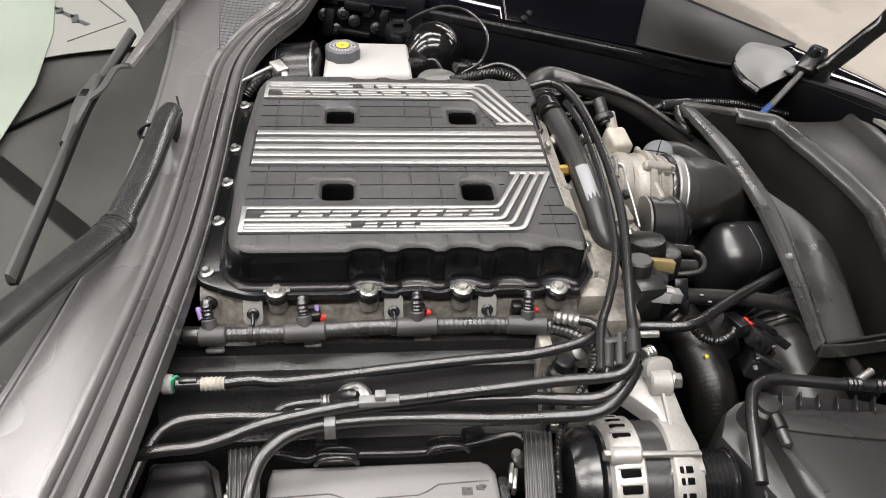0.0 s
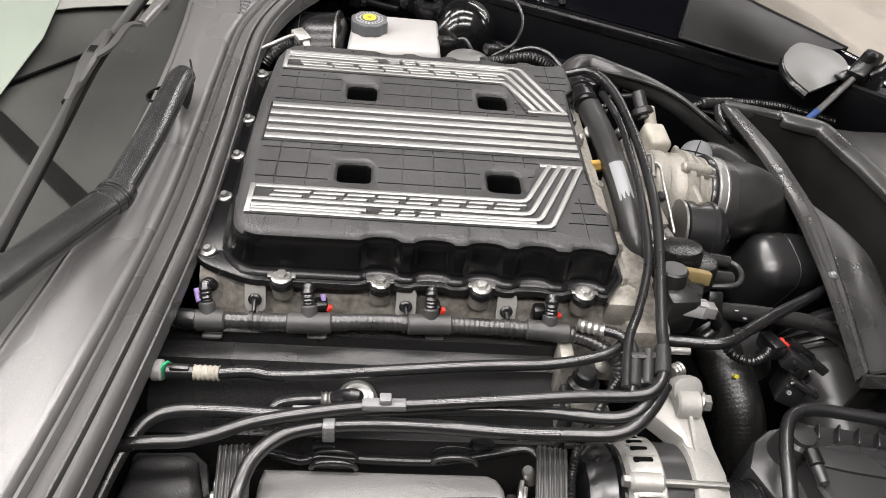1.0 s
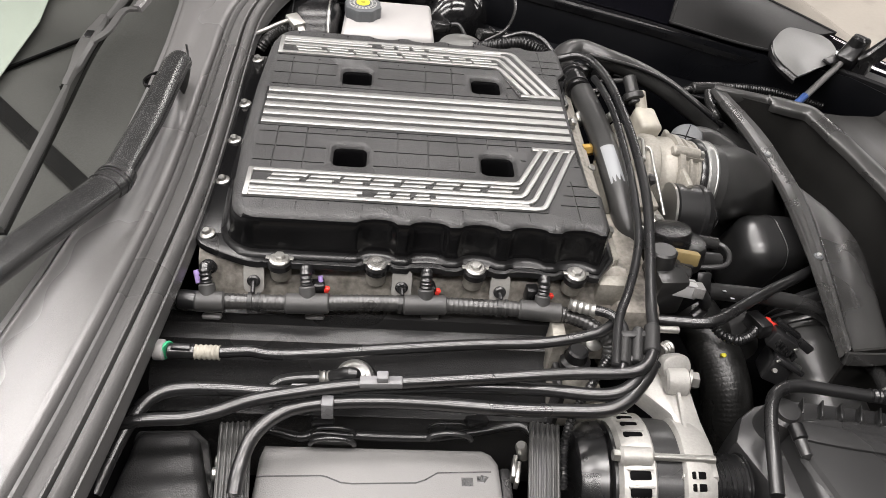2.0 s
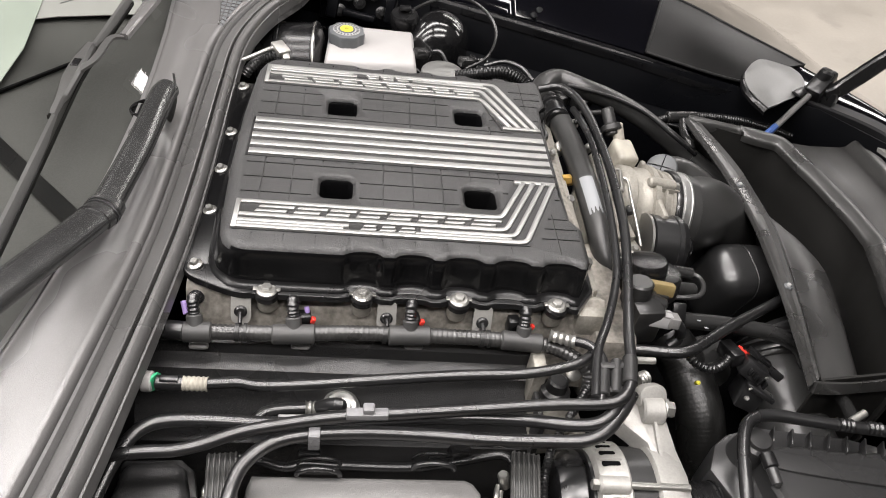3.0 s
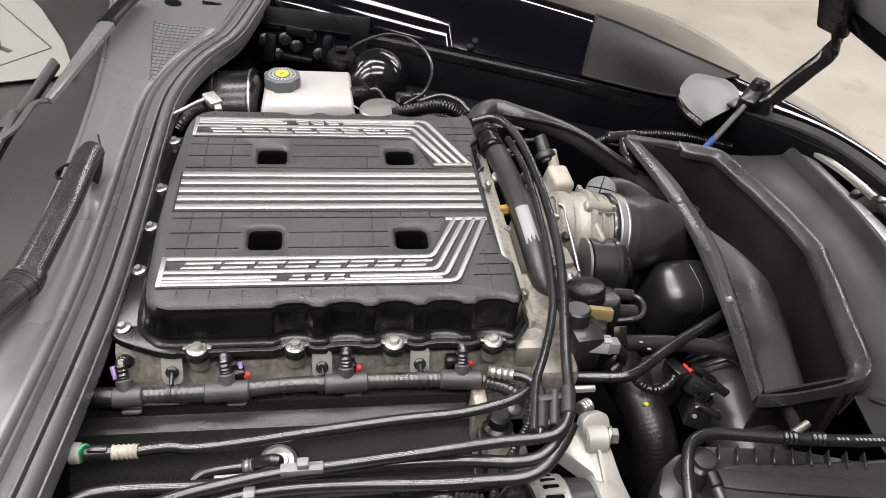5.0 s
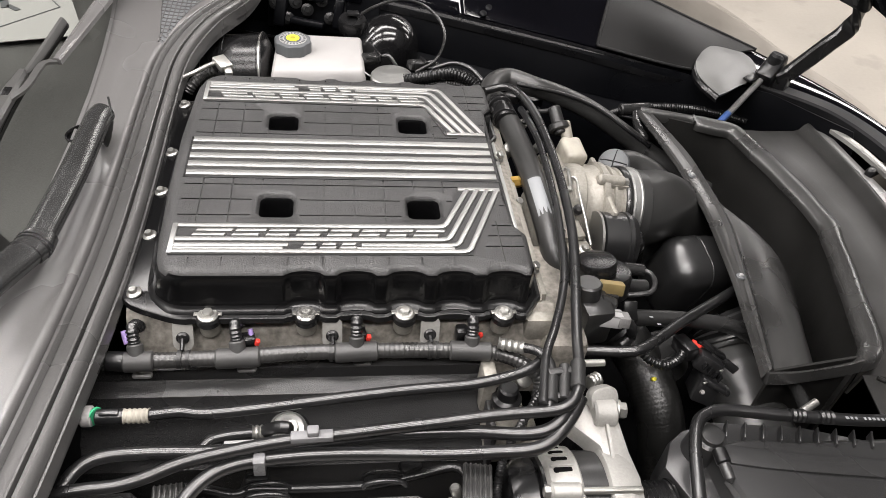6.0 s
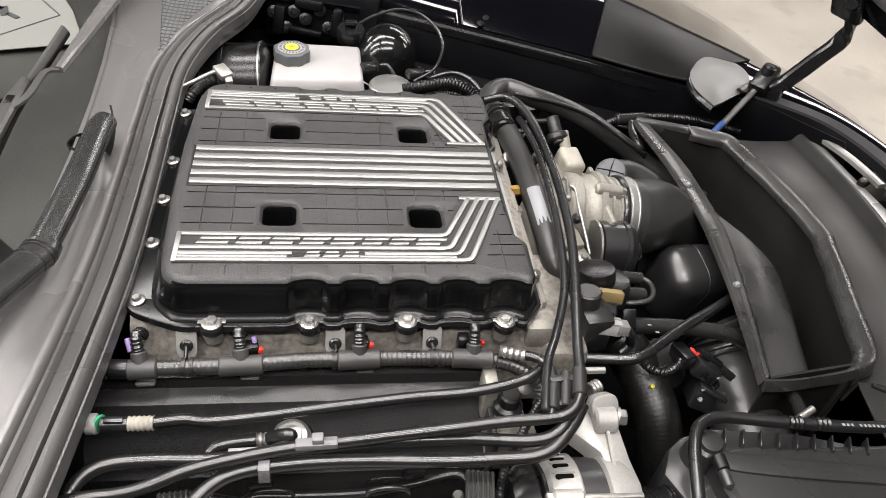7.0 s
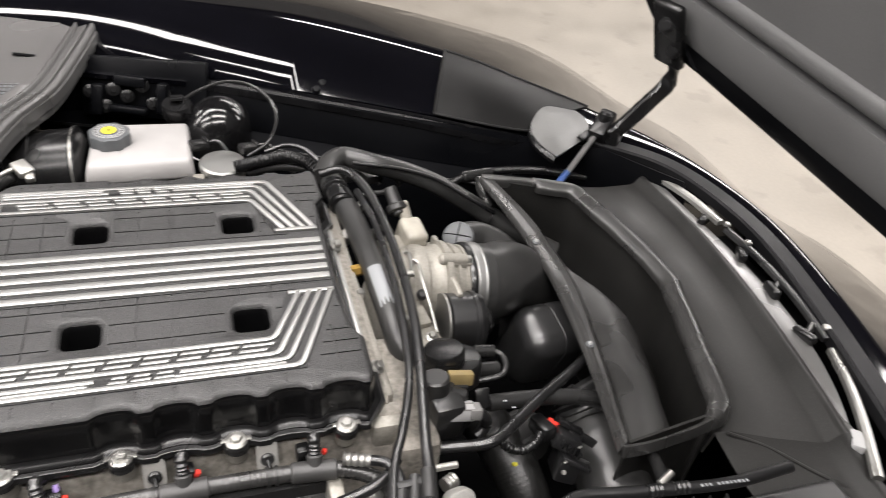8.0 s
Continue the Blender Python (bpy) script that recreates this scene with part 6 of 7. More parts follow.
def on_cowl(x, y, up=0.0):
    """A point on the cowl sheet."""
    ax_ = float(np.interp(y, seal_y, seal_x)) - 0.0205
    bx_ = min(glass_edge(y), ax_ - 0.03)
    f = (x - ax_) / (bx_ - ax_)
    g = min(max((0.06 - y) / 0.05, 0), 1) * min(max((y + 0.24) / 0.12, 0), 1)
    dz = float(np.interp(f, (0, 0.08, 0.14, 0.2, 0.36, 0.46, 0.6, 0.9, 1), (0.001, 0.004, 0.003, 0.002 - 0.012 * g, 0.001 - 0.013 * g, 0, 0.002, 0.001, 0)))
    return Vector((x, y, 0.860 + 0.018 * f + dz + up))


part("pivot_ring", lathe([(0.0165, -0.004), (0.0175, 0.002), (0.0168, 0.004), (0.0150, 0.004), (0.0145, -0.001)], (-0.297, 0.061, 0.880), (-0.2, 0, 1), 32), SATIN, cowl, "dark wiper pivot collar")
part("pivot_well", lathe([(0.0140, 0), (0.0140, 0.001)], (-0.297, 0.060, 0.880), (-0.2, 0, 1), 28), DARK, cowl)
part("far_hole", lathe([(0.014, 0), (0.014, 0.0008)], on_cowl(-0.262, 0.584, 0.0002), (0.12, 0, 1), 28), DARK, cowl)
part("slot", box(on_cowl(-0.196, 0.595, 0.001), (0.040, 0.008, 0.002), (0, 10, 5), 0.0005), DARK, cowl)
gr = [(-0.276, 0.485), (-0.196, 0.500), (-0.226, 0.432), (-0.243, 0.371), (-0.252, 0.316)]
left_x = lambda y: float(np.interp(y, (gr[4][1], gr[0][1], gr[1][1]), (gr[4][0] - 0.003, gr[0][0], gr[0][0])))
right_x = lambda y: float(np.interp(y, (gr[4][1], gr[3][1], gr[2][1], gr[1][1]), (gr[4][0], gr[3][0], gr[2][0], gr[1][0])))
ys = [gr[4][1] + (gr[1][1] - gr[4][1]) * n / 34 for n in range(35)]
part("grille_recess", loft([[on_cowl(left_x(y) + (right_x(y) - left_x(y)) * f, y, 0.0006) for f in (0, 0.25, 0.5, 0.75, 1)] for y in ys]), CAPGREY, cowl, "dark grille opening")
bar_sec = [(-0.0007, -0.0004), (-0.0007, 0.0010), (0.0007, 0.0010), (0.0007, -0.0004)]
for y in ys[1::2]:
    part("slat", sweep([on_cowl(left_x(y) + (right_x(y) - left_x(y)) * f, y, 0.0008) for f in (0, 0.2, 0.4, 0.6, 0.8, 1)], bar_sec), COWL, cowl)
for n in range(1, 12):
    x = gr[0][0] + (gr[1][0] - gr[0][0]) * n / 12
    inside = [y for y in ys if left_x(y) <= x <= right_x(y)]
    if len(inside) > 2:
        part("slat", sweep([on_cowl(x, y, 0.0008) for y in inside], bar_sec), COWL, cowl)
part("grille_rim", sweep([on_cowl(left_x(y) - 0.002, y, 0.0006) for y in ys], [(-0.0015, -0.001), (-0.001, 0.0014), (0.001, 0.0014), (0.0015, -0.001)]), COWL, cowl)


shield = thing("windshield", (-0.5, 0.1, 0.88), "raked tinted windshield glass above the dashboard", "windshield")
rows = []
for k in range(20):
    y = -0.75 + 1.7 * k / 19
    e = glass_edge(y)
    rows.append([Vector((e - 0.0 - s * 0.95, y * (1 - 0.12 * s), 0.876 + s * 0.50 - 0.05 * s * s)) for s in (0, 0.1, 0.25, 0.5, 0.75, 1.0)])
glass = part("pane", loft(rows), GLASS, shield)
glass.visible_shadow = False
part("edge_moulding", thicken(loft([[Vector((glass_edge(y) + 0.001, y, 0.8790)), Vector((glass_edge(y) - 0.003, y, 0.8805))] for y in [-0.75 + 0.1 * k for k in range(18)]]), 0.002), COWL, shield, "thin grey moulding along the glass edge")
dash = thing("dashboard", (-0.8, 0.1, 0.70), "dark vinyl dashboard top behind the windshield", "dashboard")
part("top", thicken(loft([[(glass_edge(y) + 0.004, y, 0.862), (glass_edge(y) - 0.25, y, 0.865), (glass_edge(y) - 0.55, y, 0.85), (glass_edge(y) - 0.75, y, 0.72)] for y in [-0.75 + 0.1 * k for k in range(18)]]), 0.02), DASH, dash)
part("defroster_slot", sweep([Vector((-0.515, 0.069, 0.869)), Vector((-0.402, -0.046, 0.869)), Vector((-0.319, -0.128, 0.868))], [(-0.010, -0.003), (-0.009, 0.001), (0.009, 0.001), (0.010, -0.003)]), SATIN, dash, "dark defroster slot")
part("seam", sweep([Vector((-0.503, 0.038, 0.869)), Vector((-0.470, 0.089, 0.869)), Vector((-0.408, 0.177, 0.868))], [(-0.002, -0.003), (-0.002, 0.0005), (0.002, 0.0005), (0.002, -0.003)]), DARK, dash)
# pale green sheet added as a stand-in for a reflection in the glass
card = thing("dash_card", (-0.6, 0.3, 0.87), "pale green sheet on the dashboard standing in for a windshield reflection", "card")
part("sheet", prism([(p[0], p[1]) for p in ((-0.676, 0.552, 0.874), (-0.554, 0.561, 0.874), (-0.496, 0.342, 0.874), (-0.472, 0.187, 0.874), (-0.469, 0.052, 0.874), (-0.475, -0.031, 0.874))], 0.873, 0.874), mat("reflection_green", (0.35, 0.395, 0.35), 0.6, spread=0.06), card)
sheet = thing("paper_sheet", (-0.5, 0.35, 0.87), "white printed paper lying on the dashboard", "paper sheet")
part("sheet", prism([(p[0], p[1]) for p in ((-0.532, 0.246, 0.872), (-0.461, 0.282, 0.872), (-0.355, 0.315, 0.872), (-0.392, 0.413, 0.872), (-0.456, 0.535, 0.872), (-0.523, 0.637, 0.872), (-0.612, 0.764, 0.872), (-0.752, 0.741, 0.872))], 0.871, 0.872), PAPER, sheet)
for k in range(7):
    part("print_mark", box((-0.558 + 0.0155 * k, 0.470 - 0.0142 * k, 0.8730), (0.0105 if k % 2 else 0.0075, 0.030 if k % 3 else 0.022, 0.0008), (0, 0, 20 if k % 2 else 52), 0.0), CAPGREY, sheet)
for a, b in (((-0.530, 0.560), (-0.405, 0.395)), ((-0.405, 0.395), (-0.470, 0.320))):
    part("print_line", sweep([Vector((*a, 0.8725)), Vector((*b, 0.8725))], [(-0.0009, -0.0002), (-0.0009, 0.0004), (0.0009, 0.0004), (0.0009, -0.0002)]), CAPGREY, sheet)

wiper = thing("windshield_wiper", (-0.285, 0.0, 0.86), "satin black wiper arm parked across the cowl", "wiper", "wipers")
w0, w1, w2 = Vector((-0.276, 0.066, 0.900)), Vector((-0.286, -0.146, 0.898)), Vector((-0.338, -0.310, 0.925))
WSEC = [(0.0190 * math.cos(radians(a)), 0.0125 * max(math.sin(radians(a)), -0.55)) for a in range(-30, 331, 20)]
part("head", sweep(smooth_path([w0 + Vector((0.003, 0.012, -0.004)), w0, w0.lerp(w1, 0.5) + Vector((0.004, 0, 0.003)), w1], 0.008), [(a * 0.76, b * 0.95) for a, b in WSEC]), WIPER, wiper)
part("knuckle", sweep(smooth_path([w1 + (w0 - w1) * 0.05, w1, w1.lerp(w2, 0.08)], 0.004), [(a * 0.92, b * 1.05) for a, b in WSEC]), WIPER, wiper)
for f in (-0.012, 0.012):
    c = w1 + (w1 - w0) * f if f < 0 else w1.lerp(w2, f)
    part("collar_ring", sweep([c, c + (w2 - w1).normalized() * 0.002], [(a * 0.96, b * 1.09) for a, b in WSEC]), GLOSS, wiper)
part("arm", sweep(smooth_path([w1, w1.lerp(w2, 0.3), w1.lerp(w2, 0.65), w2, w2 + (w2 - w1) * 0.6], 0.01), [(a * 0.88, b * 0.9) for a, b in WSEC]), WIPER, wiper)
part("pivot_spur", sweep(smooth_path([(-0.270, 0.095, 0.905), (-0.264, 0.074, 0.900), (-0.264, 0.054, 0.890), (-0.267, 0.040, 0.882)], 0.004), [(-0.0012, -0.006), (-0.0012, 0.006), (0.0012, 0.006), (0.0012, -0.006)]), FLAP, wiper)
far_w = thing("windshield_wiper", (-0.33, 0.35, 0.86), "grey-black wiper arm carrying its blade", "wiper", "wipers")
f0, f1, f2, f3 = Vector((-0.316, 0.505, 0.900)), Vector((-0.326, 0.411, 0.905)), Vector((-0.341, 0.162, 0.915)), Vector((-0.356, 0.097, 0.918))
part("head", sweep(smooth_path([f0 + (f0 - f1) * 0.5, f0, f1], 0.008), [(a * 0.72, b * 0.7) for a, b in WSEC]), SATIN, far_w)
part("arm", sweep(smooth_path([f1, f1.lerp(f2, 0.5), f2], 0.008), lambda d: [(w * (0.0125 - 0.028 * d), h) for w, h in ((-1, -0.004), (-0.9, 0.002), (-0.5, 0.004), (0.5, 0.004), (0.9, 0.002), (1, -0.004))]), COWL, far_w, "grey painted arm")
part("hook", sweep(smooth_path([f2, f2 + Vector((-0.012, -0.012, 0.002)), f3, (-0.368, 0.074, 0.915)], 0.004), [(-0.0045, -0.0015), (-0.004, 0.0015), (0.004, 0.0015), (0.0045, -0.0015)]), STRAP, far_w)
d0, d1, d2 = Vector((-0.368, 0.284, 0.905)), Vector((-0.375, 0.081, 0.905)), Vector((-0.358, -0.227, 0.905))
blade = part("blade", sweep(smooth_path([d0, d0.lerp(d1, 0.5), d1, d1.lerp(d2, 0.5), d2], 0.01), [(-0.007, -0.006), (-0.0065, 0.001), (-0.003, 0.006), (0.000, 0.007), (0.001, 0.000), (0.001, -0.006)]), STRAP, far_w, "grey-black flat wiper blade")
part("rubber_channel", sweep(smooth_path([q + Vector((0.0045, 0.0, -0.003)) for q in (d0, d0.lerp(d1, 0.5), d1, d1.lerp(d2, 0.5), d2)], 0.01), [(-0.0035, -0.004), (-0.0035, 0.002), (-0.0028, 0.002), (-0.0020, -0.001), (0.0026, -0.001), (0.0030, 0.0015), (0.0036, 0.0015), (0.0036, -0.004)]), FLAP, blade, "dark rubber channel")
part("holder", sweep(smooth_path([(-0.374, 0.142, 0.911), (-0.373, 0.101, 0.914), (-0.372, 0.050, 0.914), (-0.371, -0.010, 0.908)], 0.004), lambda d: [(w * (0.0052 + 0.0036 * math.sin(math.pi * min(d / 0.125, 1.0)) ** 0.6), h) for w, h in ((-1, -0.004), (-0.95, 0.001), (-0.55, 0.004), (0.5, 0.004), (0.62, 0.0015), (0.95, 0.0015), (1, -0.004))]), STRAP, blade)
part("holder_latch", box((-0.373, 0.086, 0.9185), (0.008, 0.016, 0.002), (0, 0, 0), 0.0006), SATIN, blade)

# ---- fender, flaps and nose ----
fender = thing("fender", (0.3, 0.8, 0.30), "glossy black painted fender beside the engine bay", "fender")
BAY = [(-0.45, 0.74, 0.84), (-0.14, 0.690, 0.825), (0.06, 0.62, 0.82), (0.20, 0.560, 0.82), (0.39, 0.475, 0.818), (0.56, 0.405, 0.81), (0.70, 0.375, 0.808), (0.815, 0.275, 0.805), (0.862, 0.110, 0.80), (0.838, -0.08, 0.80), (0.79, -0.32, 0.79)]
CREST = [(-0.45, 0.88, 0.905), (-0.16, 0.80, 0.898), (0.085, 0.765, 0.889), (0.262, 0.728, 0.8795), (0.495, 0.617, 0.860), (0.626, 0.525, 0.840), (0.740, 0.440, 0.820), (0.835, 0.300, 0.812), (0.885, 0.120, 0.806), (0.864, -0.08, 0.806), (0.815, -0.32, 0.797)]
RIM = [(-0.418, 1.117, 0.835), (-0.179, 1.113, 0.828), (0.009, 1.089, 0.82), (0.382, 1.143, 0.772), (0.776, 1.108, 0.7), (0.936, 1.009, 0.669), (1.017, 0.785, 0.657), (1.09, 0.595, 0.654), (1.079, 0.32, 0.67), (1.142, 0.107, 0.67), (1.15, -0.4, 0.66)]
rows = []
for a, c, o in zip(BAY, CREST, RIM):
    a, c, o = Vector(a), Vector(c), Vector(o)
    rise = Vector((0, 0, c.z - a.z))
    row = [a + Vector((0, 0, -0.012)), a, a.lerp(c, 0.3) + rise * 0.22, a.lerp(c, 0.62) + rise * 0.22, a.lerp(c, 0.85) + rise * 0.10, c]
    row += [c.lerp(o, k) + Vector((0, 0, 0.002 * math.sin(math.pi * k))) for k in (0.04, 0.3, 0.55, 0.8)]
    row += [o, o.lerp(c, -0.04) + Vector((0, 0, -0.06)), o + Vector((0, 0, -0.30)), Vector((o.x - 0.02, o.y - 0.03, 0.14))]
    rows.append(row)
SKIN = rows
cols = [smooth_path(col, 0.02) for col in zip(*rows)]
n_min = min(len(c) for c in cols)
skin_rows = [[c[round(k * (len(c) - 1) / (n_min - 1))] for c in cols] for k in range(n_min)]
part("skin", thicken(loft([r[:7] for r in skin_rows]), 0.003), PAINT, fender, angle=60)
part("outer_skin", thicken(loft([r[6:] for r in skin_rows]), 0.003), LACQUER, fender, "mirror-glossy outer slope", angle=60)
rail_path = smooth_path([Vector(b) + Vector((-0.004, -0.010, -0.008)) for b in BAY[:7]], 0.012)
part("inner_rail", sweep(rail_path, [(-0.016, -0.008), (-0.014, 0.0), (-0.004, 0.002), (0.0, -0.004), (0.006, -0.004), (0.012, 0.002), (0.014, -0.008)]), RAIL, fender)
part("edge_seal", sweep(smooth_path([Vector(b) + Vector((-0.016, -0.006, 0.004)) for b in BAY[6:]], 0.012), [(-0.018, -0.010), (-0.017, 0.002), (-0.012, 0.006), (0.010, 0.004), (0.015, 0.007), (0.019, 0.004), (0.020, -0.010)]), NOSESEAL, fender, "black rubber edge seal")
for q in ((0.074, 0.640, 0.813), (0.258, 0.560, 0.830), (0.245, 0.540, 0.828)):
    part("pin", lathe([(0.007, 0), (0.006, 0.003), (0.002, 0.004)], q, (0, -0.5, 0.85), 16), INNER, fender)
liner = thing("inner_fender", (0.25, 0.5, 0.40), "matt black inner fender wall of the engine bay", "inner fender")
LP = [(-0.20, 0.68), (0.06, 0.605), (0.20, 0.545), (0.39, 0.46), (0.56, 0.39), (0.70, 0.33), (0.79, 0.22)]
part("upper_wall", thicken(loft([[Vector((x, y, 0.812)), Vector((x + 0.004, y - 0.012, 0.79)), Vector((x + 0.006, y - 0.02, 0.745))] for x, y in LP]), 0.003), INNER, liner)
part("lower_wall", thicken(loft([[Vector((x + 0.006, y - 0.02, 0.745)), Vector((x - 0.006, y - 0.06, 0.738)), Vector((x - 0.008, y - 0.065, 0.60)), Vector((x - 0.008, y - 0.065, 0.35))] for x, y in LP]), 0.003), INNER, liner)
part("ridge", tube([Vector((x - 0.006, y - 0.06, 0.739)) for x, y in LP], 0.0025, 8, 0.01), SATIN, liner)
flap = thing("splash_flap", (0.54, 0.48, 0.80), "satin black flexible flap over the fender edge", "flap")


def skin_at(t, k):
    """A point of the fender skin at a station between its rows."""
    i = min(int(t), len(SKIN) - 3)
    t -= i
    a, b, c, d = (SKIN[i + n][k] for n in (-1, 0, 1, 2))
    return 0.5 * ((2 * b) + (c - a) * t + (2 * a - 5 * b + 4 * c - d) * t * t + (3 * b - a - 3 * c + d) * t ** 3)


fr = []
for n in range(15):
    u = n / 14
    fr.append(even([skin_at((4.24 + 1.10 * u) * (1 - v) + (4.0 + 1.85 * u) * v, k) + Vector((-0.002, -0.004, 0.006)) for k, v in ((1, 0), (2, 0.3), (3, 0.62), (4, 0.85), (5, 1))], 12))
part("sheet", thicken(loft(fr), 0.004), FLAP, flap)
part("seam_edge", tube(fr[0], 0.0025), FLAP, flap)
part("lower_edge", tube([q[0] for q in fr], 0.0025), FLAP, flap)
part("upper_edge", tube([q[-1] for q in fr], 0.0025), FLAP, flap)
gflap = thing("grey_flap", (0.67, 0.40, 0.79), "pale grey plastic end flap beside the hood strut", "flap")
rows = [[(0.592, 0.404, 0.831), (0.613, 0.430, 0.834), (0.640, 0.447, 0.834), (0.690, 0.437, 0.829)],
        [(0.581, 0.384, 0.833), (0.612, 0.398, 0.838), (0.650, 0.413, 0.838), (0.692, 0.410, 0.832)],
        [(0.572, 0.352, 0.833), (0.606, 0.364, 0.838), (0.648, 0.378, 0.838), (0.688, 0.380, 0.832)],
        [(0.575, 0.322, 0.831), (0.604, 0.332, 0.836), (0.640, 0.346, 0.835), (0.676, 0.360, 0.830)],
        [(0.590, 0.294, 0.826), (0.606, 0.301, 0.829), (0.630, 0.318, 0.829), (0.656, 0.338, 0.826)]]
rows = [even([Vector(q) for q in r], 14) for r in rows]
part("sheet", thicken(loft([even(list(c), 16) for c in zip(*rows)]), 0.004), FLAPGREY, gflap)
edge = even([r[0] for r in rows], 14)
part("folded_lip", thicken(loft([[q + Vector((0.001, 0, -0.001)), q + Vector((-0.003, -0.002, -0.002)), q + Vector((-0.006, -0.004, -0.006)), q + Vector((-0.005, -0.004, -0.012))] for q in edge]), 0.002), SATIN, gflap, "dark folded lip")
part("rear_tab", box((0.664, 0.345, 0.832), (0.034, 0.014, 0.004), (8, 0, 38), 0.0015), SATIN, gflap)

# ---- hood, strut and hinge ----
strut = thing("hood_strut", (0.66, 0.33, 0.74), "black gas strut with a blue end on its bracket", "hood strut")
part("rod", rod((0.604, 0.284, 0.785), (0.690, 0.352, 0.830), 0.0052), GREY, strut)
part("blue_end", rod((0.596, 0.278, 0.783), (0.617, 0.294, 0.794), 0.0056), BLUE, strut, "blue plastic end sleeve")
part("socket", box((0.703, 0.360, 0.840), (0.030, 0.055, 0.030), (30, 0, -50), 0.006), SATIN, strut)
part("knob", lathe([(0.010, -0.01), (0.012, 0.0), (0.012, 0.010), (0.008, 0.014)], (0.703, 0.361, 0.852), (0.2, 0.1, 1), 20), SATIN, strut)
part("bracket_plate", box((0.668, 0.362, 0.825), (0.030, 0.020, 0.006), (20, 0, -40), 0.002), STEEL, strut, "bright steel bracket tab")
part("base_block", box((0.723, 0.362, 0.790), (0.04, 0.05, 0.10), (0, 0, -40), 0.01), SATIN, strut)
hood = thing("hood", (0.78, 0.0, 0.97), "raised black hood with grey inner liner", "hood")
hinge = part("hinge_arm", sweep(smooth_path([(0.708, 0.345, 0.830), (0.730, 0.345, 0.846), (0.762, 0.335, 0.898), (0.781, 0.330, 0.930), (0.778, 0.320, 0.965), (0.755, 0.310, 1.002)], 0.005), [(-0.007, -0.010), (-0.007, 0.010), (-0.004, 0.013), (0.004, 0.013), (0.007, 0.010), (0.007, -0.010), (0.004, -0.013), (-0.004, -0.013)]), GLOSS, hood, "gloss black bent hinge arm", angle=30)
part("hinge_plate", box((0.744, 0.315, 1.022), (0.018, 0.056, 0.115), (0, -25, 20), 0.008, 3), SATIN, hinge)
for q in ((0.723, 0.300, 1.042), (0.749, 0.300, 1.002)):
    part("bolt", lathe([(0.012, 0), (0.012, 0.002), (0.007, 0.002), (0.007, 0.008)], q, (-0.6, -0.7, 0.2), 18), GLOSS, hinge)
A, B, T = Vector((0.790, 0.315, 0.966)), Vector((0.775, -0.15, 0.963)), Vector((0.776, 0.455, 1.024))
side = (B - A).normalized()
nrm = (B - A).cross(T - A).normalized()
if nrm.x > 0:
    nrm = -nrm
upd = side.cross(nrm).normalized()
if upd.z < 0:
    upd = -upd
edge = lambda s, u, d: A + side * s + upd * u + nrm * d


def lead(s, u):
    """The far side edge flares outwards up the hood."""
    return s - (2.0 * min(u, 0.07) + 0.35 * max(u - 0.07, 0)) * max(0.0, 1 - max(s, 0) / 1.0)


def hood_sheet(d, us, ss):
    return loft([[edge(lead(s, u), u, d(s, u)) for s in ss] for u in us])


def slab(d0, depth, us, ss):
    """A hood layer of true thickness, set back behind the lower face."""
    bm2 = hood_sheet(d0, us, ss)
    ex = bmesh.ops.extrude_face_region(bm2, geom=bm2.faces[:])
    bmesh.ops.translate(bm2, verts=[g for g in ex["geom"] if isinstance(g, bmesh.types.BMVert)], vec=nrm * -depth)
    return bm2


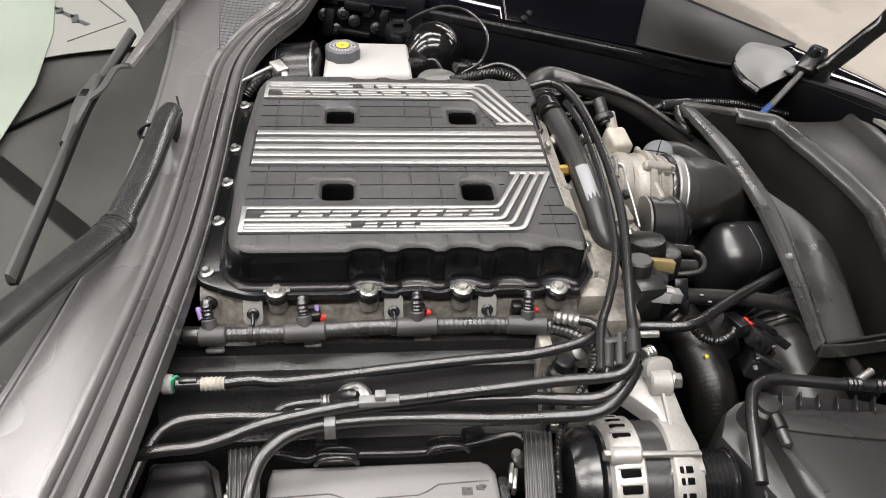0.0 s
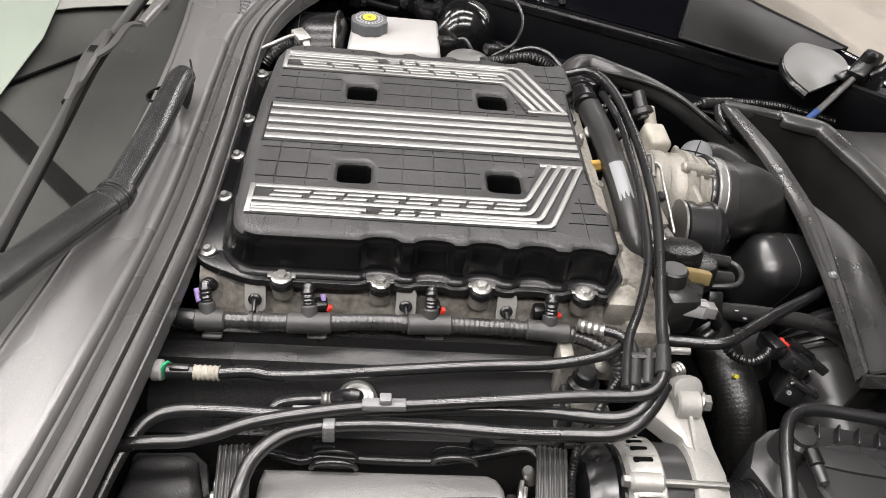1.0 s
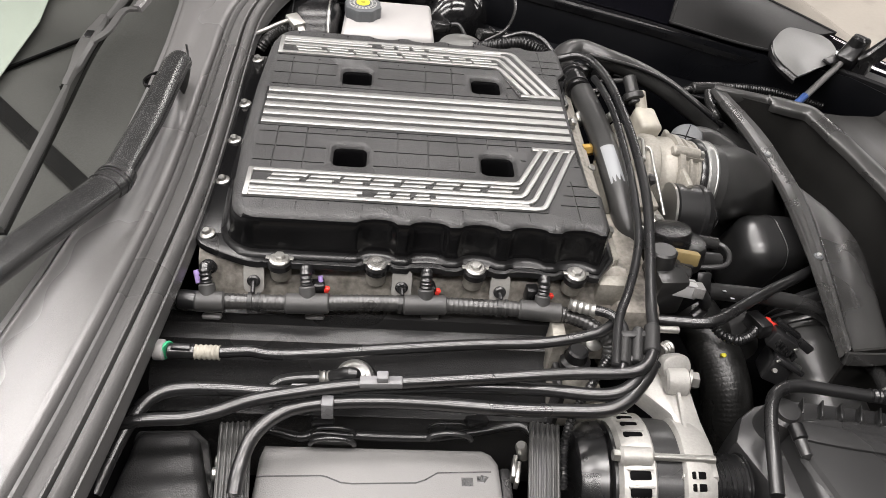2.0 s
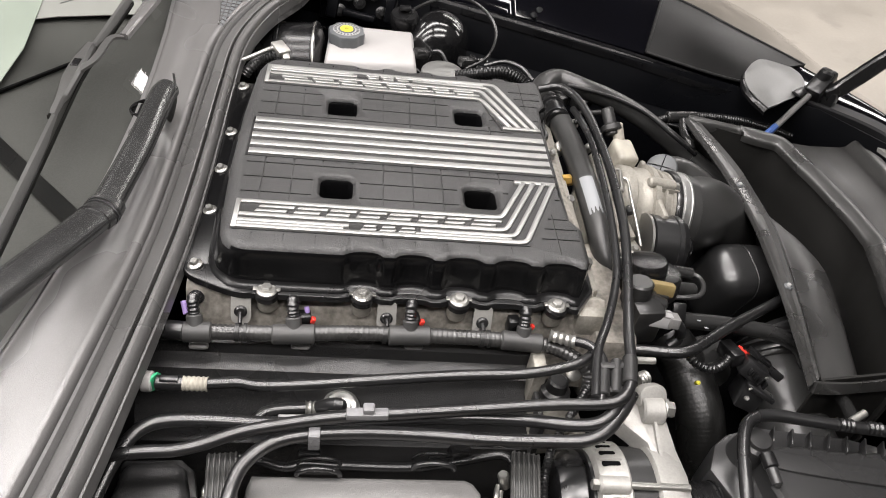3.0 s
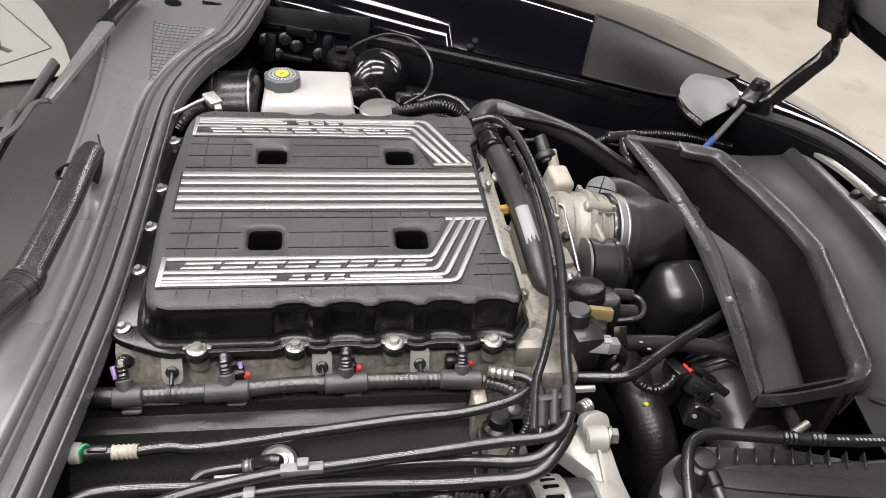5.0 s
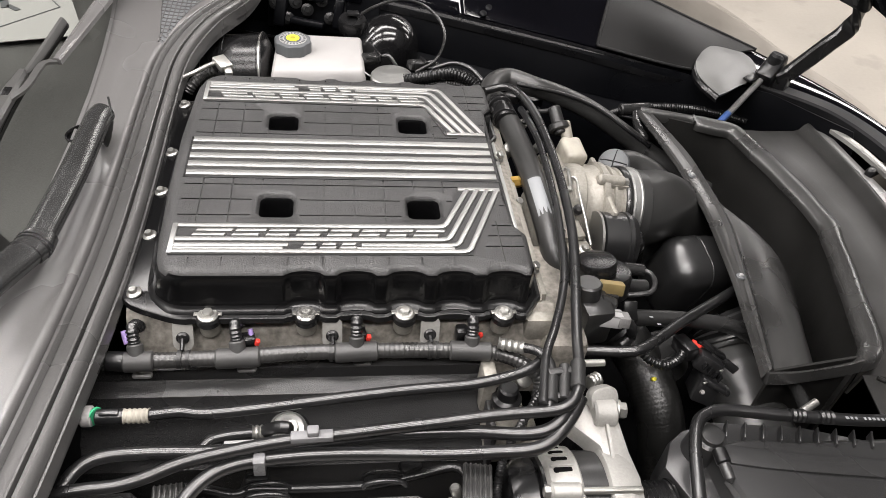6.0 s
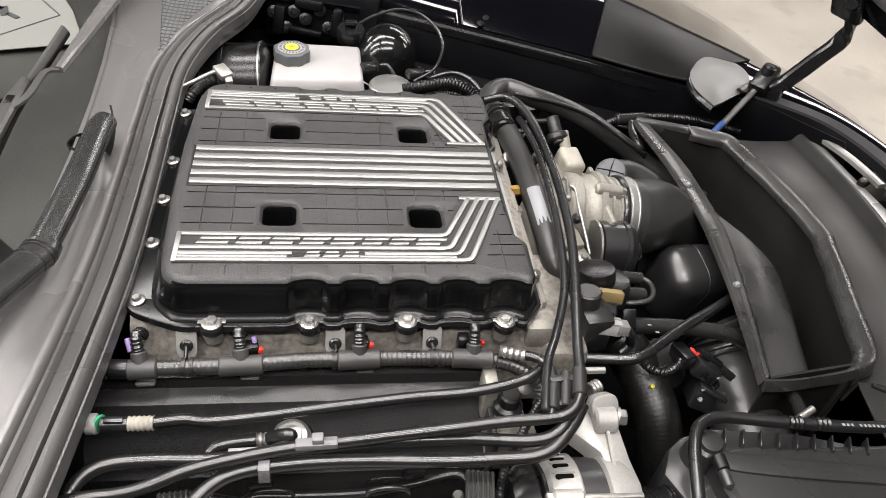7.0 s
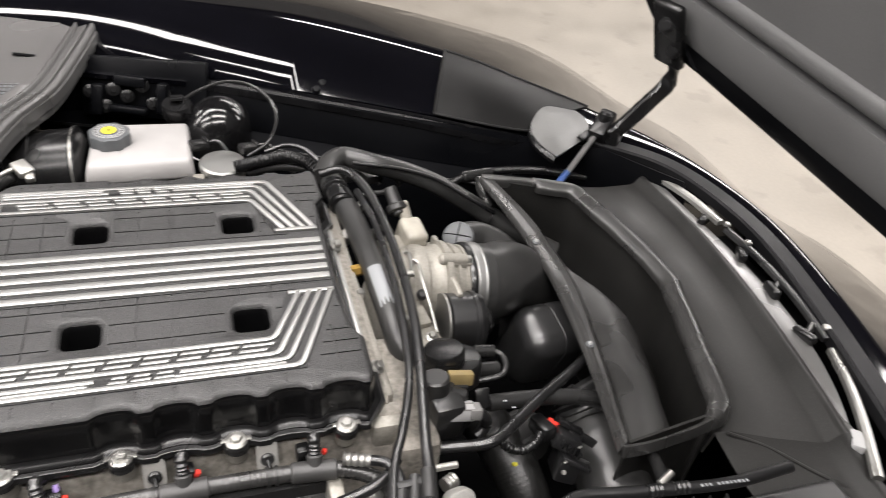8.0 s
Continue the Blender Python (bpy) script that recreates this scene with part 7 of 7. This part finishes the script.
WIDE = (0.0, 0.03, 0.1, 0.2, 0.35, 0.5, 0.65, 0.8, 1.0)
part("outer_skin", slab(lambda s, u: -0.050 - 0.05 * math.sin(math.pi * min(u, 1.0)), 0.004, (-0.01, 0.1, 0.25, 0.45, 0.7, 0.95), (-0.02, 0.1, 0.4, 0.7, 1.0)), PAINT, hood)
part("edge_frame", slab(lambda s, u: -0.016 * max(0.0, 1 - u / 0.014) ** 2, 0.045, (0.0, 0.003, 0.007, 0.014, 0.03, 0.046), WIDE), INNER, hood, "black hood edge lip", angle=70)
part("inner_frame", slab(lambda s, u: 0.004 * math.sin(math.pi * min(max((u - 0.046) / 0.074, 0), 1)) ** 0.6, 0.04, [0.046 + 0.0074 * k for k in range(11)], (0.06,) + WIDE[2:]), HOODIN, hood, "grey inner frame", angle=70)
part("seam_channel", slab(lambda s, u: -0.020, 0.02, (0.120, 0.132), WIDE[1:]), DARK, hood)
part("liner_roll", slab(lambda s, u: 0.007 * math.sin(math.pi * min(max((u - 0.132) / 0.028, 0), 1)) ** 0.5 - 0.004, 0.03, [0.132 + 0.0028 * k for k in range(11)], (0.085,) + WIDE[2:]), HOODIN, hood, "pale grey rolled liner edge", angle=70)
part("side_frame", slab(lambda s, u: 0.0 if 0.01 < s < 0.075 else -0.012, 0.035, (0.05, 0.1, 0.3, 0.5, 0.75, 0.95), (-0.015, 0.012, 0.03, 0.07, 0.085)), SATIN, hood)
part("liner", slab(lambda s, u: -0.006, 0.006, (0.160, 0.3, 0.5, 0.7, 0.93), (0.085, 0.3, 0.6, 1.0)), HOODIN, hood)
part("hinge_pocket", slab(lambda s, u: 0.006, 0.01, (0.018, 0.05, 0.085, 0.105), (0.004, 0.03, 0.06, 0.078)), INNER, hood, "black pocket round the hinge")

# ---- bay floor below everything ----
# coloured near black in place of the deep shade down here
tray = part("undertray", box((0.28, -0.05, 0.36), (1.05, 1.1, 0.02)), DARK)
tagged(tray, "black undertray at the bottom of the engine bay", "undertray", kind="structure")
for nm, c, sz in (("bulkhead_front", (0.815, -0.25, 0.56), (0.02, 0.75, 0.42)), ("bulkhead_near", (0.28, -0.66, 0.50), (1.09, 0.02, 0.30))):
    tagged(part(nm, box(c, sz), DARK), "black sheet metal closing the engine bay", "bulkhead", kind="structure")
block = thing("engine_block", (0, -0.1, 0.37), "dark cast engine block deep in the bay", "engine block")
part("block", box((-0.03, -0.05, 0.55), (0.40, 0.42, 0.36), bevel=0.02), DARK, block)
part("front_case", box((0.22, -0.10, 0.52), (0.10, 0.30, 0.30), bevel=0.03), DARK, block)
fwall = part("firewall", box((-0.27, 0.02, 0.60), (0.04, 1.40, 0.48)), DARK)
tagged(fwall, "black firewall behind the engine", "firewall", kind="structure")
